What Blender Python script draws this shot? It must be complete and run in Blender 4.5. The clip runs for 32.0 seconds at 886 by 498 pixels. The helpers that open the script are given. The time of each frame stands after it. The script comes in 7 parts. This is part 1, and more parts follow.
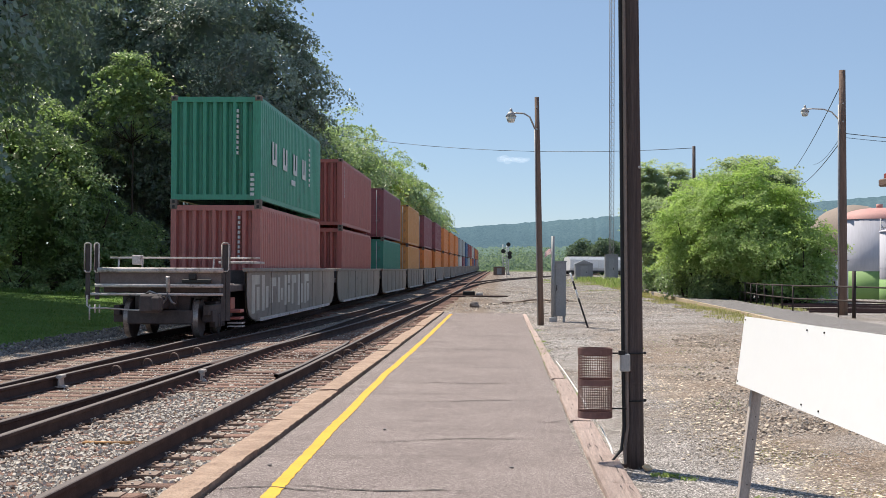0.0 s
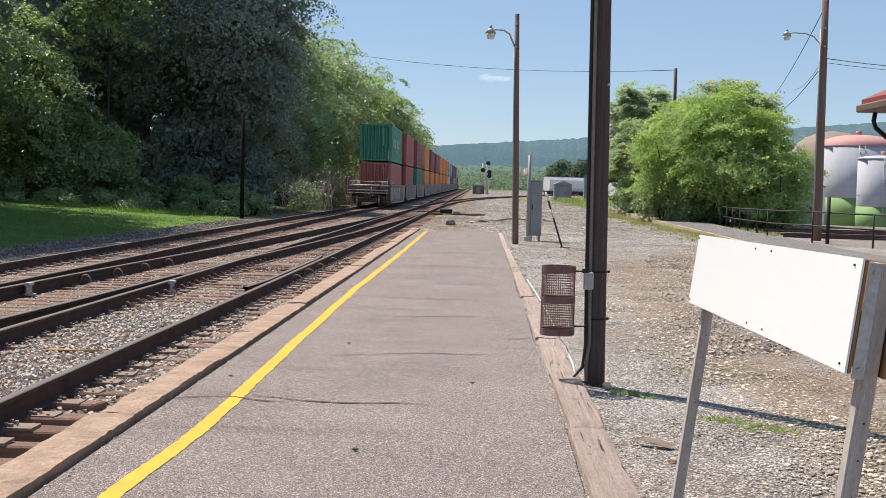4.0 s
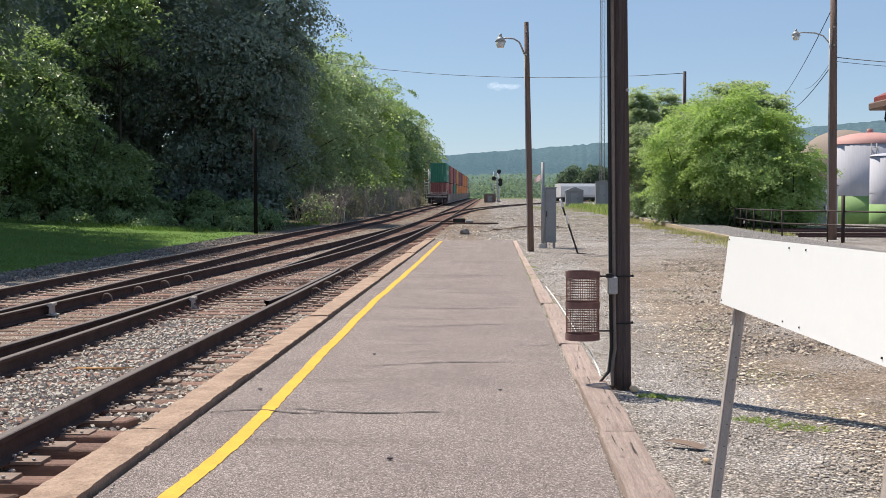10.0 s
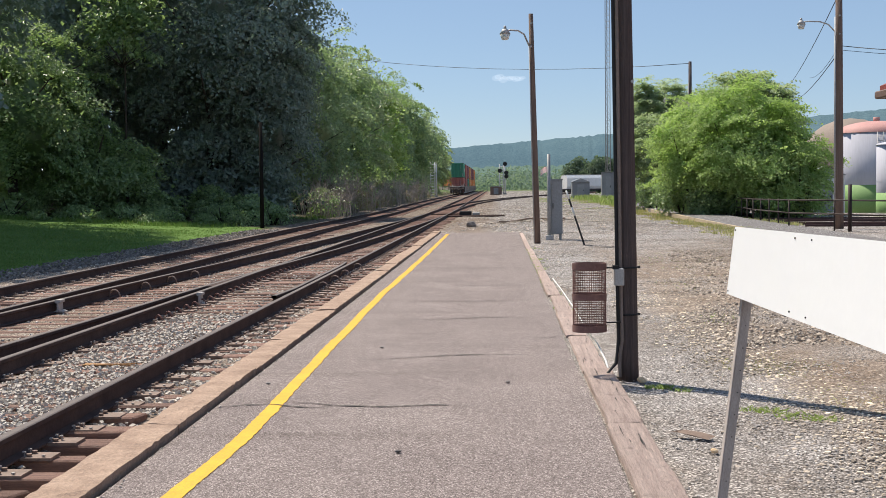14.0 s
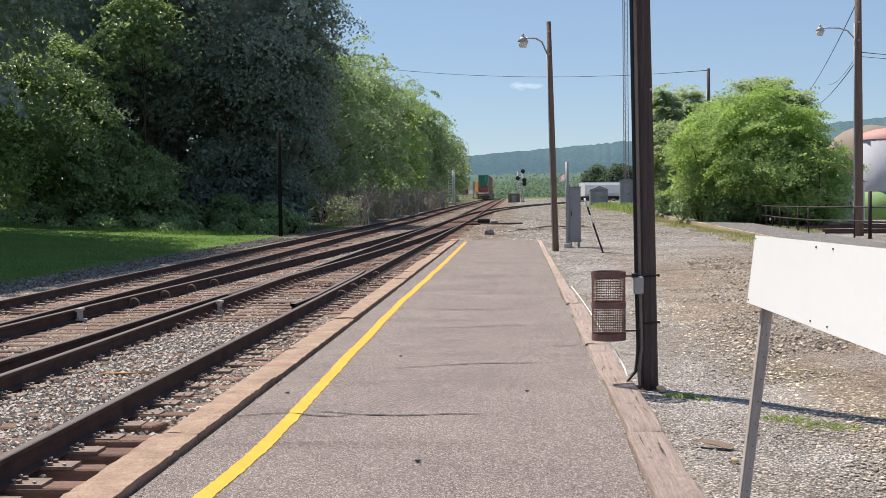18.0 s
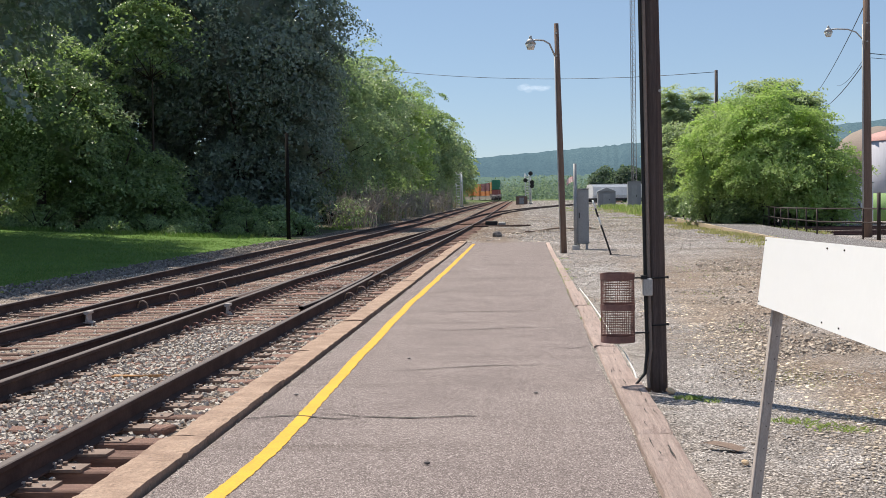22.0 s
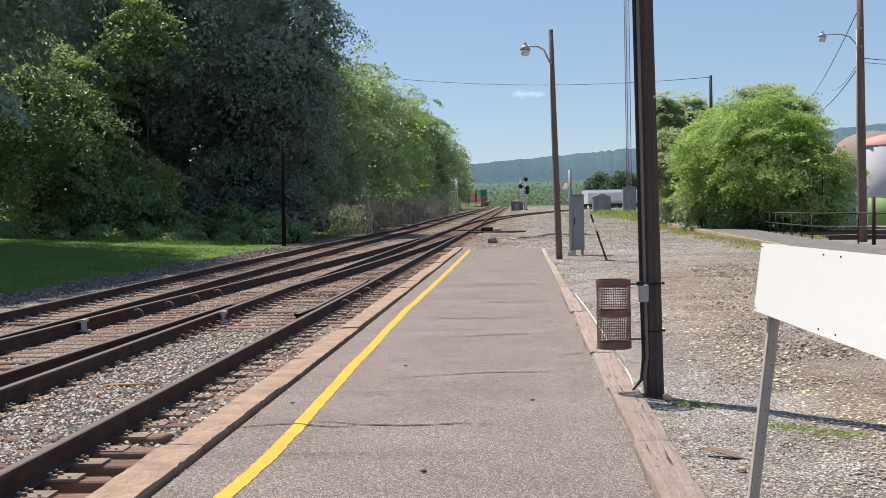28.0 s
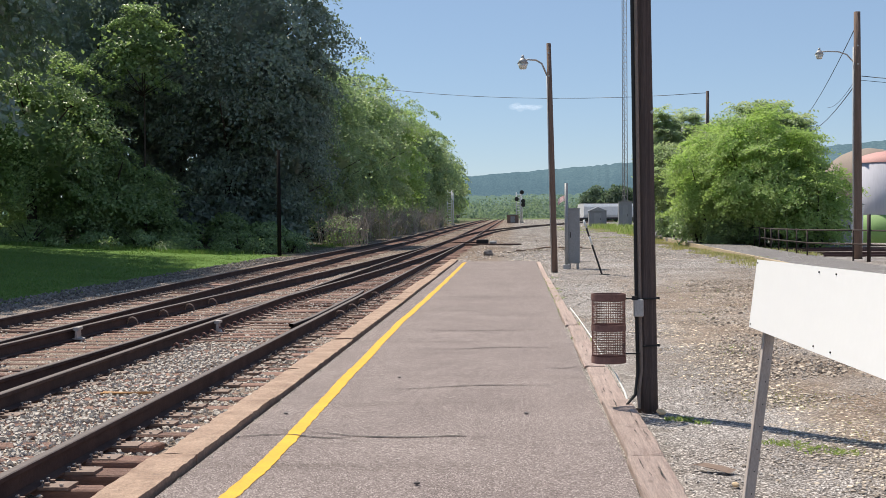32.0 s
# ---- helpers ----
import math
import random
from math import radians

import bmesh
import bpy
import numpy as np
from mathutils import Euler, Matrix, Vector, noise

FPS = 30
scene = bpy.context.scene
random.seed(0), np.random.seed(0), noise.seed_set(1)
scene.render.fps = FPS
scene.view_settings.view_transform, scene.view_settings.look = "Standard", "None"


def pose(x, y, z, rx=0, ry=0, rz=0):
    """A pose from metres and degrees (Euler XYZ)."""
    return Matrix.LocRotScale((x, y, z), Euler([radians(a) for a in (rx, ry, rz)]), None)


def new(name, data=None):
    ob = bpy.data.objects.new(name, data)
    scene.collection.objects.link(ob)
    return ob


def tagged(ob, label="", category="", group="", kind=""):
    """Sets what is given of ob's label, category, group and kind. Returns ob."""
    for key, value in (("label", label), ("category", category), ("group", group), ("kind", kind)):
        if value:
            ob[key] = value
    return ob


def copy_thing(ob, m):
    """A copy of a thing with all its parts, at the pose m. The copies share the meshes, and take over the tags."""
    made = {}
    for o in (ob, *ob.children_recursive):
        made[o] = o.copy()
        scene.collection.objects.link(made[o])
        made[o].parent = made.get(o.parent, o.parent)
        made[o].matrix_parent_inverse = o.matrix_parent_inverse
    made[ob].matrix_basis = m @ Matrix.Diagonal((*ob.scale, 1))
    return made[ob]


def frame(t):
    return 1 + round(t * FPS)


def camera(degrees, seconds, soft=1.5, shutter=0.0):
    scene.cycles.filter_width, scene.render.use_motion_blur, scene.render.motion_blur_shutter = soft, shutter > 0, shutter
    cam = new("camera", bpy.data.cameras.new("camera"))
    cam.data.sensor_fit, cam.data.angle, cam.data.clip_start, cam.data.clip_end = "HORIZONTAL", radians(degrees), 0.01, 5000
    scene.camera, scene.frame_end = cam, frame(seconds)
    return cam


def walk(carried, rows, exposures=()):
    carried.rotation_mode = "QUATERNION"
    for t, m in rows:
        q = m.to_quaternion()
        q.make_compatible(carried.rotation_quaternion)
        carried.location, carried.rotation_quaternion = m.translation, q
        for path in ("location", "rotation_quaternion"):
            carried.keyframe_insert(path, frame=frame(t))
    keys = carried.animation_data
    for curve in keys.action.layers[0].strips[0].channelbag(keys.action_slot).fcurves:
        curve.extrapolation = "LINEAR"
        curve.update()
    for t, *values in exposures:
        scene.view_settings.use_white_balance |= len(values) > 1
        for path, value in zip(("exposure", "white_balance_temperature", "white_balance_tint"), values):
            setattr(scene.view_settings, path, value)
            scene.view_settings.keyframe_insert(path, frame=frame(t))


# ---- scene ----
LENS = 38.36
cam = camera(LENS, 32.0, 0.85)
PATH = [
    (0.0, pose(-0.025, 0.019, 1.547, 90.911, -0.250, 2.687)),
    (0.5, pose(0.010, 0.029, 1.543, 91.103, 0.617, 2.503)),
    (1.0, pose(0.010, 0.032, 1.547, 91.069, 0.766, 2.404)),
    (1.5, pose(0.001, 0.015, 1.550, 91.037, 1.121, 3.515)),
    (2.0, pose(-0.000, 0.016, 1.544, 91.056, 1.188, 3.329)),
    (2.5, pose(0.014, 0.029, 1.535, 90.995, -0.054, 2.717)),
    (3.0, pose(0.036, 0.026, 1.531, 89.831, -0.352, 2.575)),
    (3.5, pose(0.069, 0.055, 1.520, 87.520, -1.117, 0.503)),
    (4.0, pose(0.088, 0.080, 1.522, 87.232, -1.508, 1.782)),
    (4.5, pose(0.046, 0.044, 1.520, 87.646, -1.003, 5.817)),
    (6.5, pose(-0.018, 0.013, 1.523, 89.809, -0.885, 3.174)),
    (7.0, pose(-0.009, 0.003, 1.520, 89.464, -0.326, 2.954)),
    (7.5, pose(0.001, 0.020, 1.522, 88.879, -0.317, 2.613)),
    (8.0, pose(-0.002, 0.010, 1.522, 88.243, -0.643, 2.274)),
    (8.5, pose(-0.002, 0.013, 1.520, 88.158, -0.338, 2.143)),
    (9.0, pose(0.003, 0.010, 1.519, 87.936, -0.164, 2.085)),
    (9.5, pose(0.001, -0.002, 1.522, 87.789, 0.190, 2.103)),
    (10.0, pose(-0.001, 0.004, 1.520, 87.662, 0.099, 2.273)),
    (10.5, pose(-0.001, -0.002, 1.520, 87.576, 0.181, 2.165)),
    (11.0, pose(-0.001, 0.002, 1.522, 87.506, 0.328, 2.071)),
    (11.5, pose(-0.002, 0.010, 1.522, 87.457, 0.112, 2.161)),
    (12.0, pose(-0.002, 0.006, 1.520, 87.401, 0.253, 2.277)),
    (12.5, pose(-0.001, -0.008, 1.523, 87.390, 0.366, 2.312)),
    (13.0, pose(-0.002, -0.003, 1.520, 87.386, 0.186, 2.237)),
    (13.5, pose(0.002, 0.003, 1.523, 87.354, 0.511, 2.240)),
    (14.0, pose(0.002, -0.002, 1.523, 87.341, 0.667, 2.548)),
    (14.5, pose(0.004, -0.007, 1.524, 87.410, 1.011, 2.750)),
    (16.5, pose(0.004, -0.004, 1.525, 87.343, 1.277, 3.280)),
    (17.0, pose(0.003, 0.010, 1.530, 87.437, 1.443, 3.724)),
    (17.5, pose(-0.003, -0.008, 1.529, 87.745, 0.599, 3.629)),
    (18.0, pose(-0.004, -0.004, 1.530, 87.697, 0.807, 3.356)),
    (18.5, pose(-0.006, 0.004, 1.530, 87.625, 0.636, 3.453)),
    (19.0, pose(-0.004, -0.001, 1.533, 87.560, 0.673, 3.838)),
    (19.5, pose(-0.004, 0.012, 1.529, 87.531, 1.279, 4.157)),
    (20.0, pose(-0.008, -0.002, 1.531, 87.485, 1.322, 4.330)),
    (20.5, pose(-0.011, 0.007, 1.530, 87.473, 1.121, 4.442)),
    (21.0, pose(-0.008, 0.012, 1.534, 87.374, 1.316, 4.540)),
    (21.5, pose(-0.010, 0.016, 1.530, 87.469, 0.956, 4.512)),
    (22.0, pose(-0.012, 0.005, 1.529, 87.804, 0.922, 3.697)),
    (22.5, pose(-0.005, 0.017, 1.532, 88.813, 0.841, 3.546)),
    (23.0, pose(-0.008, 0.007, 1.535, 89.228, 1.087, 3.636)),
    (23.5, pose(-0.009, 0.016, 1.533, 89.146, 1.122, 3.367)),
    (24.0, pose(-0.013, 0.016, 1.534, 89.130, 0.623, 3.464)),
    (24.5, pose(-0.010, 0.022, 1.532, 89.143, 0.753, 3.448)),
    (25.0, pose(-0.014, 0.016, 1.534, 89.069, 0.844, 3.349)),
    (25.5, pose(-0.010, 0.017, 1.533, 89.004, 0.745, 3.268)),
    (27.5, pose(-0.016, 0.016, 1.535, 88.587, 0.688, 3.548)),
    (28.0, pose(-0.014, 0.014, 1.535, 88.081, 1.167, 3.486)),
    (28.5, pose(-0.015, 0.016, 1.536, 87.722, 1.165, 3.099)),
    (29.0, pose(-0.018, 0.020, 1.539, 87.826, 0.909, 3.139)),
    (29.5, pose(-0.019, 0.021, 1.537, 88.019, 0.802, 3.232)),
    (30.0, pose(-0.020, 0.021, 1.538, 88.048, 0.715, 3.323)),
    (30.5, pose(-0.022, 0.016, 1.538, 88.102, 0.707, 3.452)),
    (31.0, pose(-0.018, 0.008, 1.538, 88.274, 0.799, 3.498)),
    (31.5, pose(-0.020, 0.008, 1.536, 88.313, 0.728, 3.415)),
    (32.0, pose(-0.017, 0.012, 1.538, 88.611, 0.450, 3.298)),
]
EXPOSURE = [(0.0, 0.66), (2.5, 0.62), (4.0, 0.64), (8.0, 0.72), (9.0, 0.73), (10.0, 0.59), (13.0, 0.57), (20.0, 0.57), (32.0, 0.57)]
walk(cam, PATH, EXPOSURE)

# ---- sky, sun ----
SUN_AZ, SUN_EL = -43.0, 57.0          # degrees: clockwise from +Y, above the horizon
world = bpy.data.worlds.new("sky")
scene.world = world
world.use_nodes = True
_wn = world.node_tree.nodes
_wl = world.node_tree.links
_sky = _wn.new("ShaderNodeTexSky")
_sky.sky_type = "NISHITA"
_sky.sun_disc = False
_sky.sun_elevation = radians(SUN_EL)
_sky.sun_rotation = radians(SUN_AZ)
_sky.altitude = 600.0
_sky.air_density, _sky.dust_density, _sky.ozone_density = 0.9, 0.0, 3.0
_haze = _wn.new("ShaderNodeMix")                 # summer haze evens out the sky
_haze.data_type = "RGBA"
_haze.inputs[0].default_value = 0.5
_wl.new(_sky.outputs[0], _haze.inputs[6])
_haze.inputs[7].default_value = (2.9, 3.95, 5.6, 1.0)
_wl.new(_haze.outputs[2], _wn["Background"].inputs[0])
_wn["Background"].inputs[1].default_value = 0.078
_to_sun = Vector((math.sin(radians(SUN_AZ)) * math.cos(radians(SUN_EL)),
                  math.cos(radians(SUN_AZ)) * math.cos(radians(SUN_EL)), math.sin(radians(SUN_EL))))
_sl = bpy.data.lights.new("sun", "SUN")
_sl.energy, _sl.angle, _sl.color = 4.3, radians(0.53), (1.0, 0.915, 0.79)
sun = new("sun", _sl)
sun.rotation_mode = "QUATERNION"
sun.rotation_quaternion = _to_sun.to_track_quat("Z", "Y")

# ---- materials ----
def _tree(name):
    m = bpy.data.materials.new(name)
    m.use_nodes = True
    nt = m.node_tree
    return m, nt.nodes, nt.links, nt.nodes["Principled BSDF"]


def _noise(n, l, coord, scale, detail=4.0, rough=0.6, stretch=None):
    t = n.new("ShaderNodeTexNoise")
    t.inputs["Scale"].default_value = scale
    t.inputs["Detail"].default_value = detail
    t.inputs["Roughness"].default_value = rough
    if stretch:
        mp = n.new("ShaderNodeMapping")
        mp.inputs["Scale"].default_value = stretch
        l.new(coord, mp.inputs[0])
        coord = mp.outputs[0]
    l.new(coord, t.inputs["Vector"])
    return t


def _ramp(n, l, fac, stops):
    r = n.new("ShaderNodeValToRGB")
    e = r.color_ramp.elements
    while len(e) < len(stops):
        e.new(0.5)
    for k, (p, c) in zip(e, stops):
        k.position = p
        k.color = (*c, 1.0) if len(c) == 3 else c
    l.new(fac, r.inputs[0])
    return r


def _mix(n, l, fac, a, b, mode="MIX"):
    x = n.new("ShaderNodeMix")
    x.data_type, x.blend_type = "RGBA", mode
    for sock, v in ((x.inputs[0], fac), (x.inputs[6], a), (x.inputs[7], b)):
        if isinstance(v, bpy.types.NodeSocket):
            l.new(v, sock)
        elif isinstance(v, (int, float)):
            sock.default_value = v
        else:
            sock.default_value = (*v, 1.0)
    return x.outputs[2]


def mat(name, c1, c2=None, scale=3.0, fine=40.0, rough=0.8, metal=0.0, bump=0.0, bscale=60.0, stretch=None,
        spots=None, vary=0.0, spec=0.4, grain=0.25):
    """A two-scale material: broad drift from c1 to c2, a fine grain, optional stains and a vary from piece to piece."""
    m, n, l, b = _tree(name)
    co = n.new("ShaderNodeTexCoord").outputs["Object"]
    c2 = c2 or tuple(v * 0.8 for v in c1)
    big = _noise(n, l, co, scale, 4, 0.6, stretch)
    col = _ramp(n, l, big.outputs[0], [(0.3, c1), (0.7, c2)]).outputs[0]
    small = _noise(n, l, co, fine, 3, 0.7, stretch)
    speck = _ramp(n, l, small.outputs[0], [(0.25, (1 - grain,) * 3), (0.75, (1 + grain * 0.85,) * 3)]).outputs[0]
    col = _mix(n, l, 1.0, col, speck, "MULTIPLY")
    if spots:
        sc, tint, lo = spots
        st = _noise(n, l, co, sc, 6, 0.7)
        fac = _ramp(n, l, st.outputs[0], [(lo, (0, 0, 0)), (min(lo + 0.14, 1), (1, 1, 1))]).outputs[0]
        col = _mix(n, l, fac, col, tint)
    if vary:
        info = n.new("ShaderNodeObjectInfo")
        geo = n.new("ShaderNodeNewGeometry")
        add = n.new("ShaderNodeMath")
        add.operation = "ADD"
        l.new(info.outputs["Random"], add.inputs[0])
        l.new(geo.outputs["Random Per Island"], add.inputs[1])
        fr = n.new("ShaderNodeMath")
        fr.operation = "FRACT"
        l.new(add.outputs[0], fr.inputs[0])
        tone = _ramp(n, l, fr.outputs[0], [(0, (1 - vary,) * 3), (1, (1 + vary,) * 3)]).outputs[0]
        col = _mix(n, l, 1.0, col, tone, "MULTIPLY")
    l.new(col, b.inputs["Base Color"])
    b.inputs["Metallic"].default_value = metal
    b.inputs["Specular IOR Level"].default_value = spec
    rr = _ramp(n, l, small.outputs[0], [(0.2, (max(rough - 0.12, 0.05),) * 3), (0.8, (min(rough + 0.12, 1),) * 3)]).outputs[0]
    l.new(rr, b.inputs["Roughness"])
    if bump:
        bt = _noise(n, l, co, bscale, 5, 0.65, stretch)
        bn = n.new("ShaderNodeBump")
        bn.inputs["Strength"].default_value = min(bump, 1.0)
        bn.inputs["Distance"].default_value = 0.6 / bscale
        l.new(bt.outputs[0], bn.inputs["Height"])
        l.new(bn.outputs[0], b.inputs["Normal"])
    return m


def leaf_mat(name, c1, c2, c3, trans=0.35, rough=0.55):
    m, n, l, b = _tree(name)
    geo = n.new("ShaderNodeNewGeometry")
    co = n.new("ShaderNodeTexCoord").outputs["Object"]
    big = _noise(n, l, co, 0.35, 3)
    a = _ramp(n, l, geo.outputs["Random Per Island"], [(0.0, c1), (0.6, c2), (1.0, c3)]).outputs[0]
    tone = _ramp(n, l, big.outputs[0], [(0.3, (0.85, 0.85, 0.85)), (0.7, (1.15, 1.15, 1.15))]).outputs[0]
    col = _mix(n, l, 1.0, a, tone, "MULTIPLY")
    l.new(col, b.inputs["Base Color"])
    b.inputs["Roughness"].default_value = rough
    b.inputs["Specular IOR Level"].default_value = 0.75 if rough < 0.5 else 0.3
    tr = n.new("ShaderNodeBsdfTranslucent")
    yel = _mix(n, l, 1.0, col, (1.25, 1.34, 0.9), "MULTIPLY")
    l.new(yel, tr.inputs[0])
    ms = n.new("ShaderNodeMixShader")
    ms.inputs[0].default_value = trans
    l.new(b.outputs[0], ms.inputs[1])
    l.new(tr.outputs[0], ms.inputs[2])
    l.new(ms.outputs[0], n["Material Output"].inputs[0])
    return m


M_RAIL = mat("rail_steel_rusted", (0.1, 0.068, 0.06), (0.06, 0.042, 0.04), 3, 30, 0.9, 0.0, 0.3, 80, spec=0.12)
M_PLATE = mat("tie_plate_steel", (0.28, 0.205, 0.17), (0.18, 0.13, 0.105), 6, 40, 0.8, 0.05, 0.2, 50)
M_BLOCK = mat("worn_bright_steel", (0.5, 0.46, 0.44), (0.32, 0.29, 0.27), 9, 60, 0.6, 0.1, 0.2, 60)
M_RAILTOP = mat("rail_head_worn", (0.17, 0.14, 0.132), (0.105, 0.085, 0.078), 2, 40, 0.7, 0.0, 0.1, 100, (1, 30, 1), spec=0.3)
M_TIE = mat("tie_wood_weathered", (0.33, 0.2, 0.155), (0.19, 0.11, 0.088), 2.5, 30, 0.9, 0, 0.8, 40, (1.2, 14, 14),
            (6, (0.36, 0.28, 0.22), 0.6), 0.3)
M_TIMBER = mat("edging_timber", (0.66, 0.52, 0.46), (0.46, 0.34, 0.3), 2.2, 18, 0.9, 0, 0.9, 22, (20, 0.7, 14),
               (4.5, (0.33, 0.25, 0.22), 0.57), 0.1, grain=0.42)
M_POST = mat("weathered_post_steel", (0.5, 0.44, 0.4), (0.36, 0.31, 0.28), 5, 60, 0.75, 0.0, 0.15, 60, (6, 6, 1), (14, (0.22, 0.15, 0.11), 0.66))
M_OLDWOOD = mat("weathered_scrap_wood", (0.3, 0.22, 0.17), (0.2, 0.14, 0.11), 6, 40, 0.9, 0, 0.5, 40, (2, 14, 14))
M_STONE = mat("ballast_stone", (0.58, 0.53, 0.47), (0.46, 0.41, 0.36), 5, 60, 0.9, 0, 0.3, 60, vary=0.22, spec=0.15)
# dark stone; on the lawn strip it carries the trees' shade
M_DARKSTONE = mat("dark_stone_and_shade", (0.26, 0.235, 0.22), (0.17, 0.15, 0.14), 5, 60, 0.9, 0, 0.3, 60, vary=0.5)
M_GRAVEL = mat("lot_gravel_stone", (0.46, 0.42, 0.395), (0.33, 0.3, 0.28), 5, 60, 0.85, 0, 0.3, 60, vary=0.42)
M_STONEB = mat("brown_stone", (0.54, 0.45, 0.36), (0.36, 0.3, 0.245), 5, 60, 0.85, 0, 0.3, 60, vary=0.45)
M_STONEP = mat("cream_stone", (0.8, 0.7, 0.55), (0.62, 0.5, 0.37), 7, 60, 0.85, 0, 0.3, 60, vary=0.5)
M_CURB = mat("curb_concrete", (0.47, 0.335, 0.25), (0.31, 0.21, 0.155), 4.0, 55, 0.9, 0, 1.0, 30, None, (9, (0.25, 0.18, 0.14), 0.6), grain=0.35)
M_YELLOW = mat("yellow_paint", (0.76, 0.43, 0.03), (0.63, 0.35, 0.03), 4, 90, 0.75, 0, 0.5, 90, None, (30, (0.3, 0.22, 0.12), 0.6))
M_POLE = mat("creosote_pole", (0.17, 0.128, 0.12), (0.085, 0.064, 0.06), 4, 36, 0.85, 0, 0.9, 30, (12, 12, 0.35),
             (3, (0.25, 0.2, 0.185), 0.62), grain=0.4)
M_CONDUIT = mat("grimy_conduit", (0.27, 0.215, 0.185), (0.19, 0.15, 0.13), 5, 40, 0.75, 0.0, 0.1, 40)
M_POLE2 = mat("weathered_pole", (0.25, 0.17, 0.135), (0.16, 0.11, 0.088), 2, 24, 0.88, 0, 0.7, 24, (10, 10, 0.5))
M_GALV = mat("galvanised_steel", (0.5, 0.49, 0.48), (0.38, 0.37, 0.365), 6, 60, 0.6, 0.2, 0.1, 60, None, (9, (0.24, 0.2, 0.17), 0.7))
M_SIGN = mat("white_board", (0.86, 0.86, 0.86), (0.84, 0.84, 0.85), 2, 30, 0.45, 0, 0.0, 40, grain=0.02)
M_PLY = mat("board_edge", (0.36, 0.19, 0.08), (0.26, 0.13, 0.06), 8, 60, 0.8)
M_RUST = mat("rusty_steel", (0.25, 0.135, 0.115), (0.17, 0.09, 0.08), 6, 50, 0.8, 0.1, 0.3, 60, None, (8, (0.24, 0.14, 0.1), 0.62))
M_CABINET = mat("grey_cabinet", (0.32, 0.33, 0.34), (0.27, 0.28, 0.29), 1.5, 30, 0.5, 0.3, 0.05, 30)
M_DARK = mat("dark_steel", (0.03, 0.03, 0.032), (0.02, 0.02, 0.021), 4, 40, 0.6, 0.3, 0.2, 50)
M_BLACKP = mat("black_paint", (0.02, 0.02, 0.022), (0.03, 0.028, 0.026), 5, 40, 0.55)
M_CABLE = mat("black_cable", (0.03, 0.03, 0.03), None, 5, 40, 0.6)
M_WHITEP = mat("white_paint", (0.84, 0.84, 0.82), (0.72, 0.72, 0.7), 2, 30, 0.6, 0, 0, 30, None, (3, (0.4, 0.34, 0.28), 0.66))
M_GLASS = mat("lamp_glass", (0.75, 0.75, 0.7), None, 5, 30, 0.25)
M_CRACK = mat("crack_dark", (0.06, 0.055, 0.05), None, 5, 60, 0.95)
M_BARK = mat("bark", (0.075, 0.055, 0.042), (0.045, 0.035, 0.028), 3, 25, 0.95, 0, 0.9, 20, (6, 6, 1))
M_WELL = mat("well_car_grey", (0.36, 0.305, 0.26), (0.25, 0.205, 0.175), 0.7, 25, 0.7, 0.05, 0.05, 40, (1, 1, 0.4), (1.5, (0.13, 0.1, 0.085), 0.56))
M_WELLEND = mat("grimy_grey_steel", (0.7, 0.64, 0.61), (0.5, 0.45, 0.42), 2, 25, 0.75, 0.1, 0.1, 40, None, (3, (0.12, 0.08, 0.065), 0.55))
M_TRUCK = mat("truck_grime", (0.12, 0.1, 0.098), (0.075, 0.062, 0.062), 4, 40, 0.8, 0.2, 0.2, 50)
M_WHEEL = mat("wheel_steel", (0.45, 0.43, 0.42), (0.22, 0.19, 0.18), 5, 30, 0.4, 0.6)
M_PAINTGRAF = mat("faded_tag_paint", (0.66, 0.61, 0.54), (0.5, 0.46, 0.4), 2, 30, 0.7)
M_MARK = mat("white_marking", (0.7, 0.72, 0.7), None, 4, 40, 0.6)
M_ORANGEWOOD = mat("splintered_wood", (0.5, 0.28, 0.12), (0.36, 0.2, 0.1), 8, 40, 0.9, 0, 0.4, 40, (1, 10, 10))
# maples in two greens: their shade and sunlight put into the colours
M_LEAF_DARK = leaf_mat("maple_leaves", (0.175, 0.225, 0.2), (0.205, 0.26, 0.215), (0.25, 0.31, 0.235), 0.28, 0.42)
M_LEAF_MAPLE = leaf_mat("sunny_maple_leaves", (0.175, 0.25, 0.13), (0.25, 0.34, 0.16), (0.38, 0.475, 0.235), 0.42, 0.42)
M_LEAF_MID = leaf_mat("roadside_leaves", (0.25, 0.335, 0.2), (0.32, 0.405, 0.24), (0.41, 0.49, 0.31), 0.38, 0.6)
M_LEAF_LIGHT = leaf_mat("bush_leaves", (0.27, 0.37, 0.13), (0.35, 0.46, 0.175), (0.44, 0.54, 0.245), 0.46, 0.6)
M_LEAF_OLIVE = leaf_mat("sumac_leaves", (0.29, 0.36, 0.22), (0.37, 0.44, 0.28), (0.46, 0.51, 0.35), 0.46, 0.55)
M_BRUSH = leaf_mat("dead_brush", (0.2, 0.18, 0.12), (0.27, 0.24, 0.17), (0.34, 0.3, 0.23), 0.25, 0.8)
M_TWIG = mat("grey_twigs", (0.46, 0.4, 0.37), (0.3, 0.26, 0.235), 3, 30, 0.9)
M_LEAF_FAR = leaf_mat("hazy_leaves", (0.1, 0.15, 0.11), (0.13, 0.18, 0.13), (0.17, 0.22, 0.155), 0.4, 0.8)
M_GRASS = leaf_mat("grass_blades", (0.11, 0.19, 0.05), (0.15, 0.245, 0.06), (0.23, 0.28, 0.1), 0.28, 0.7)
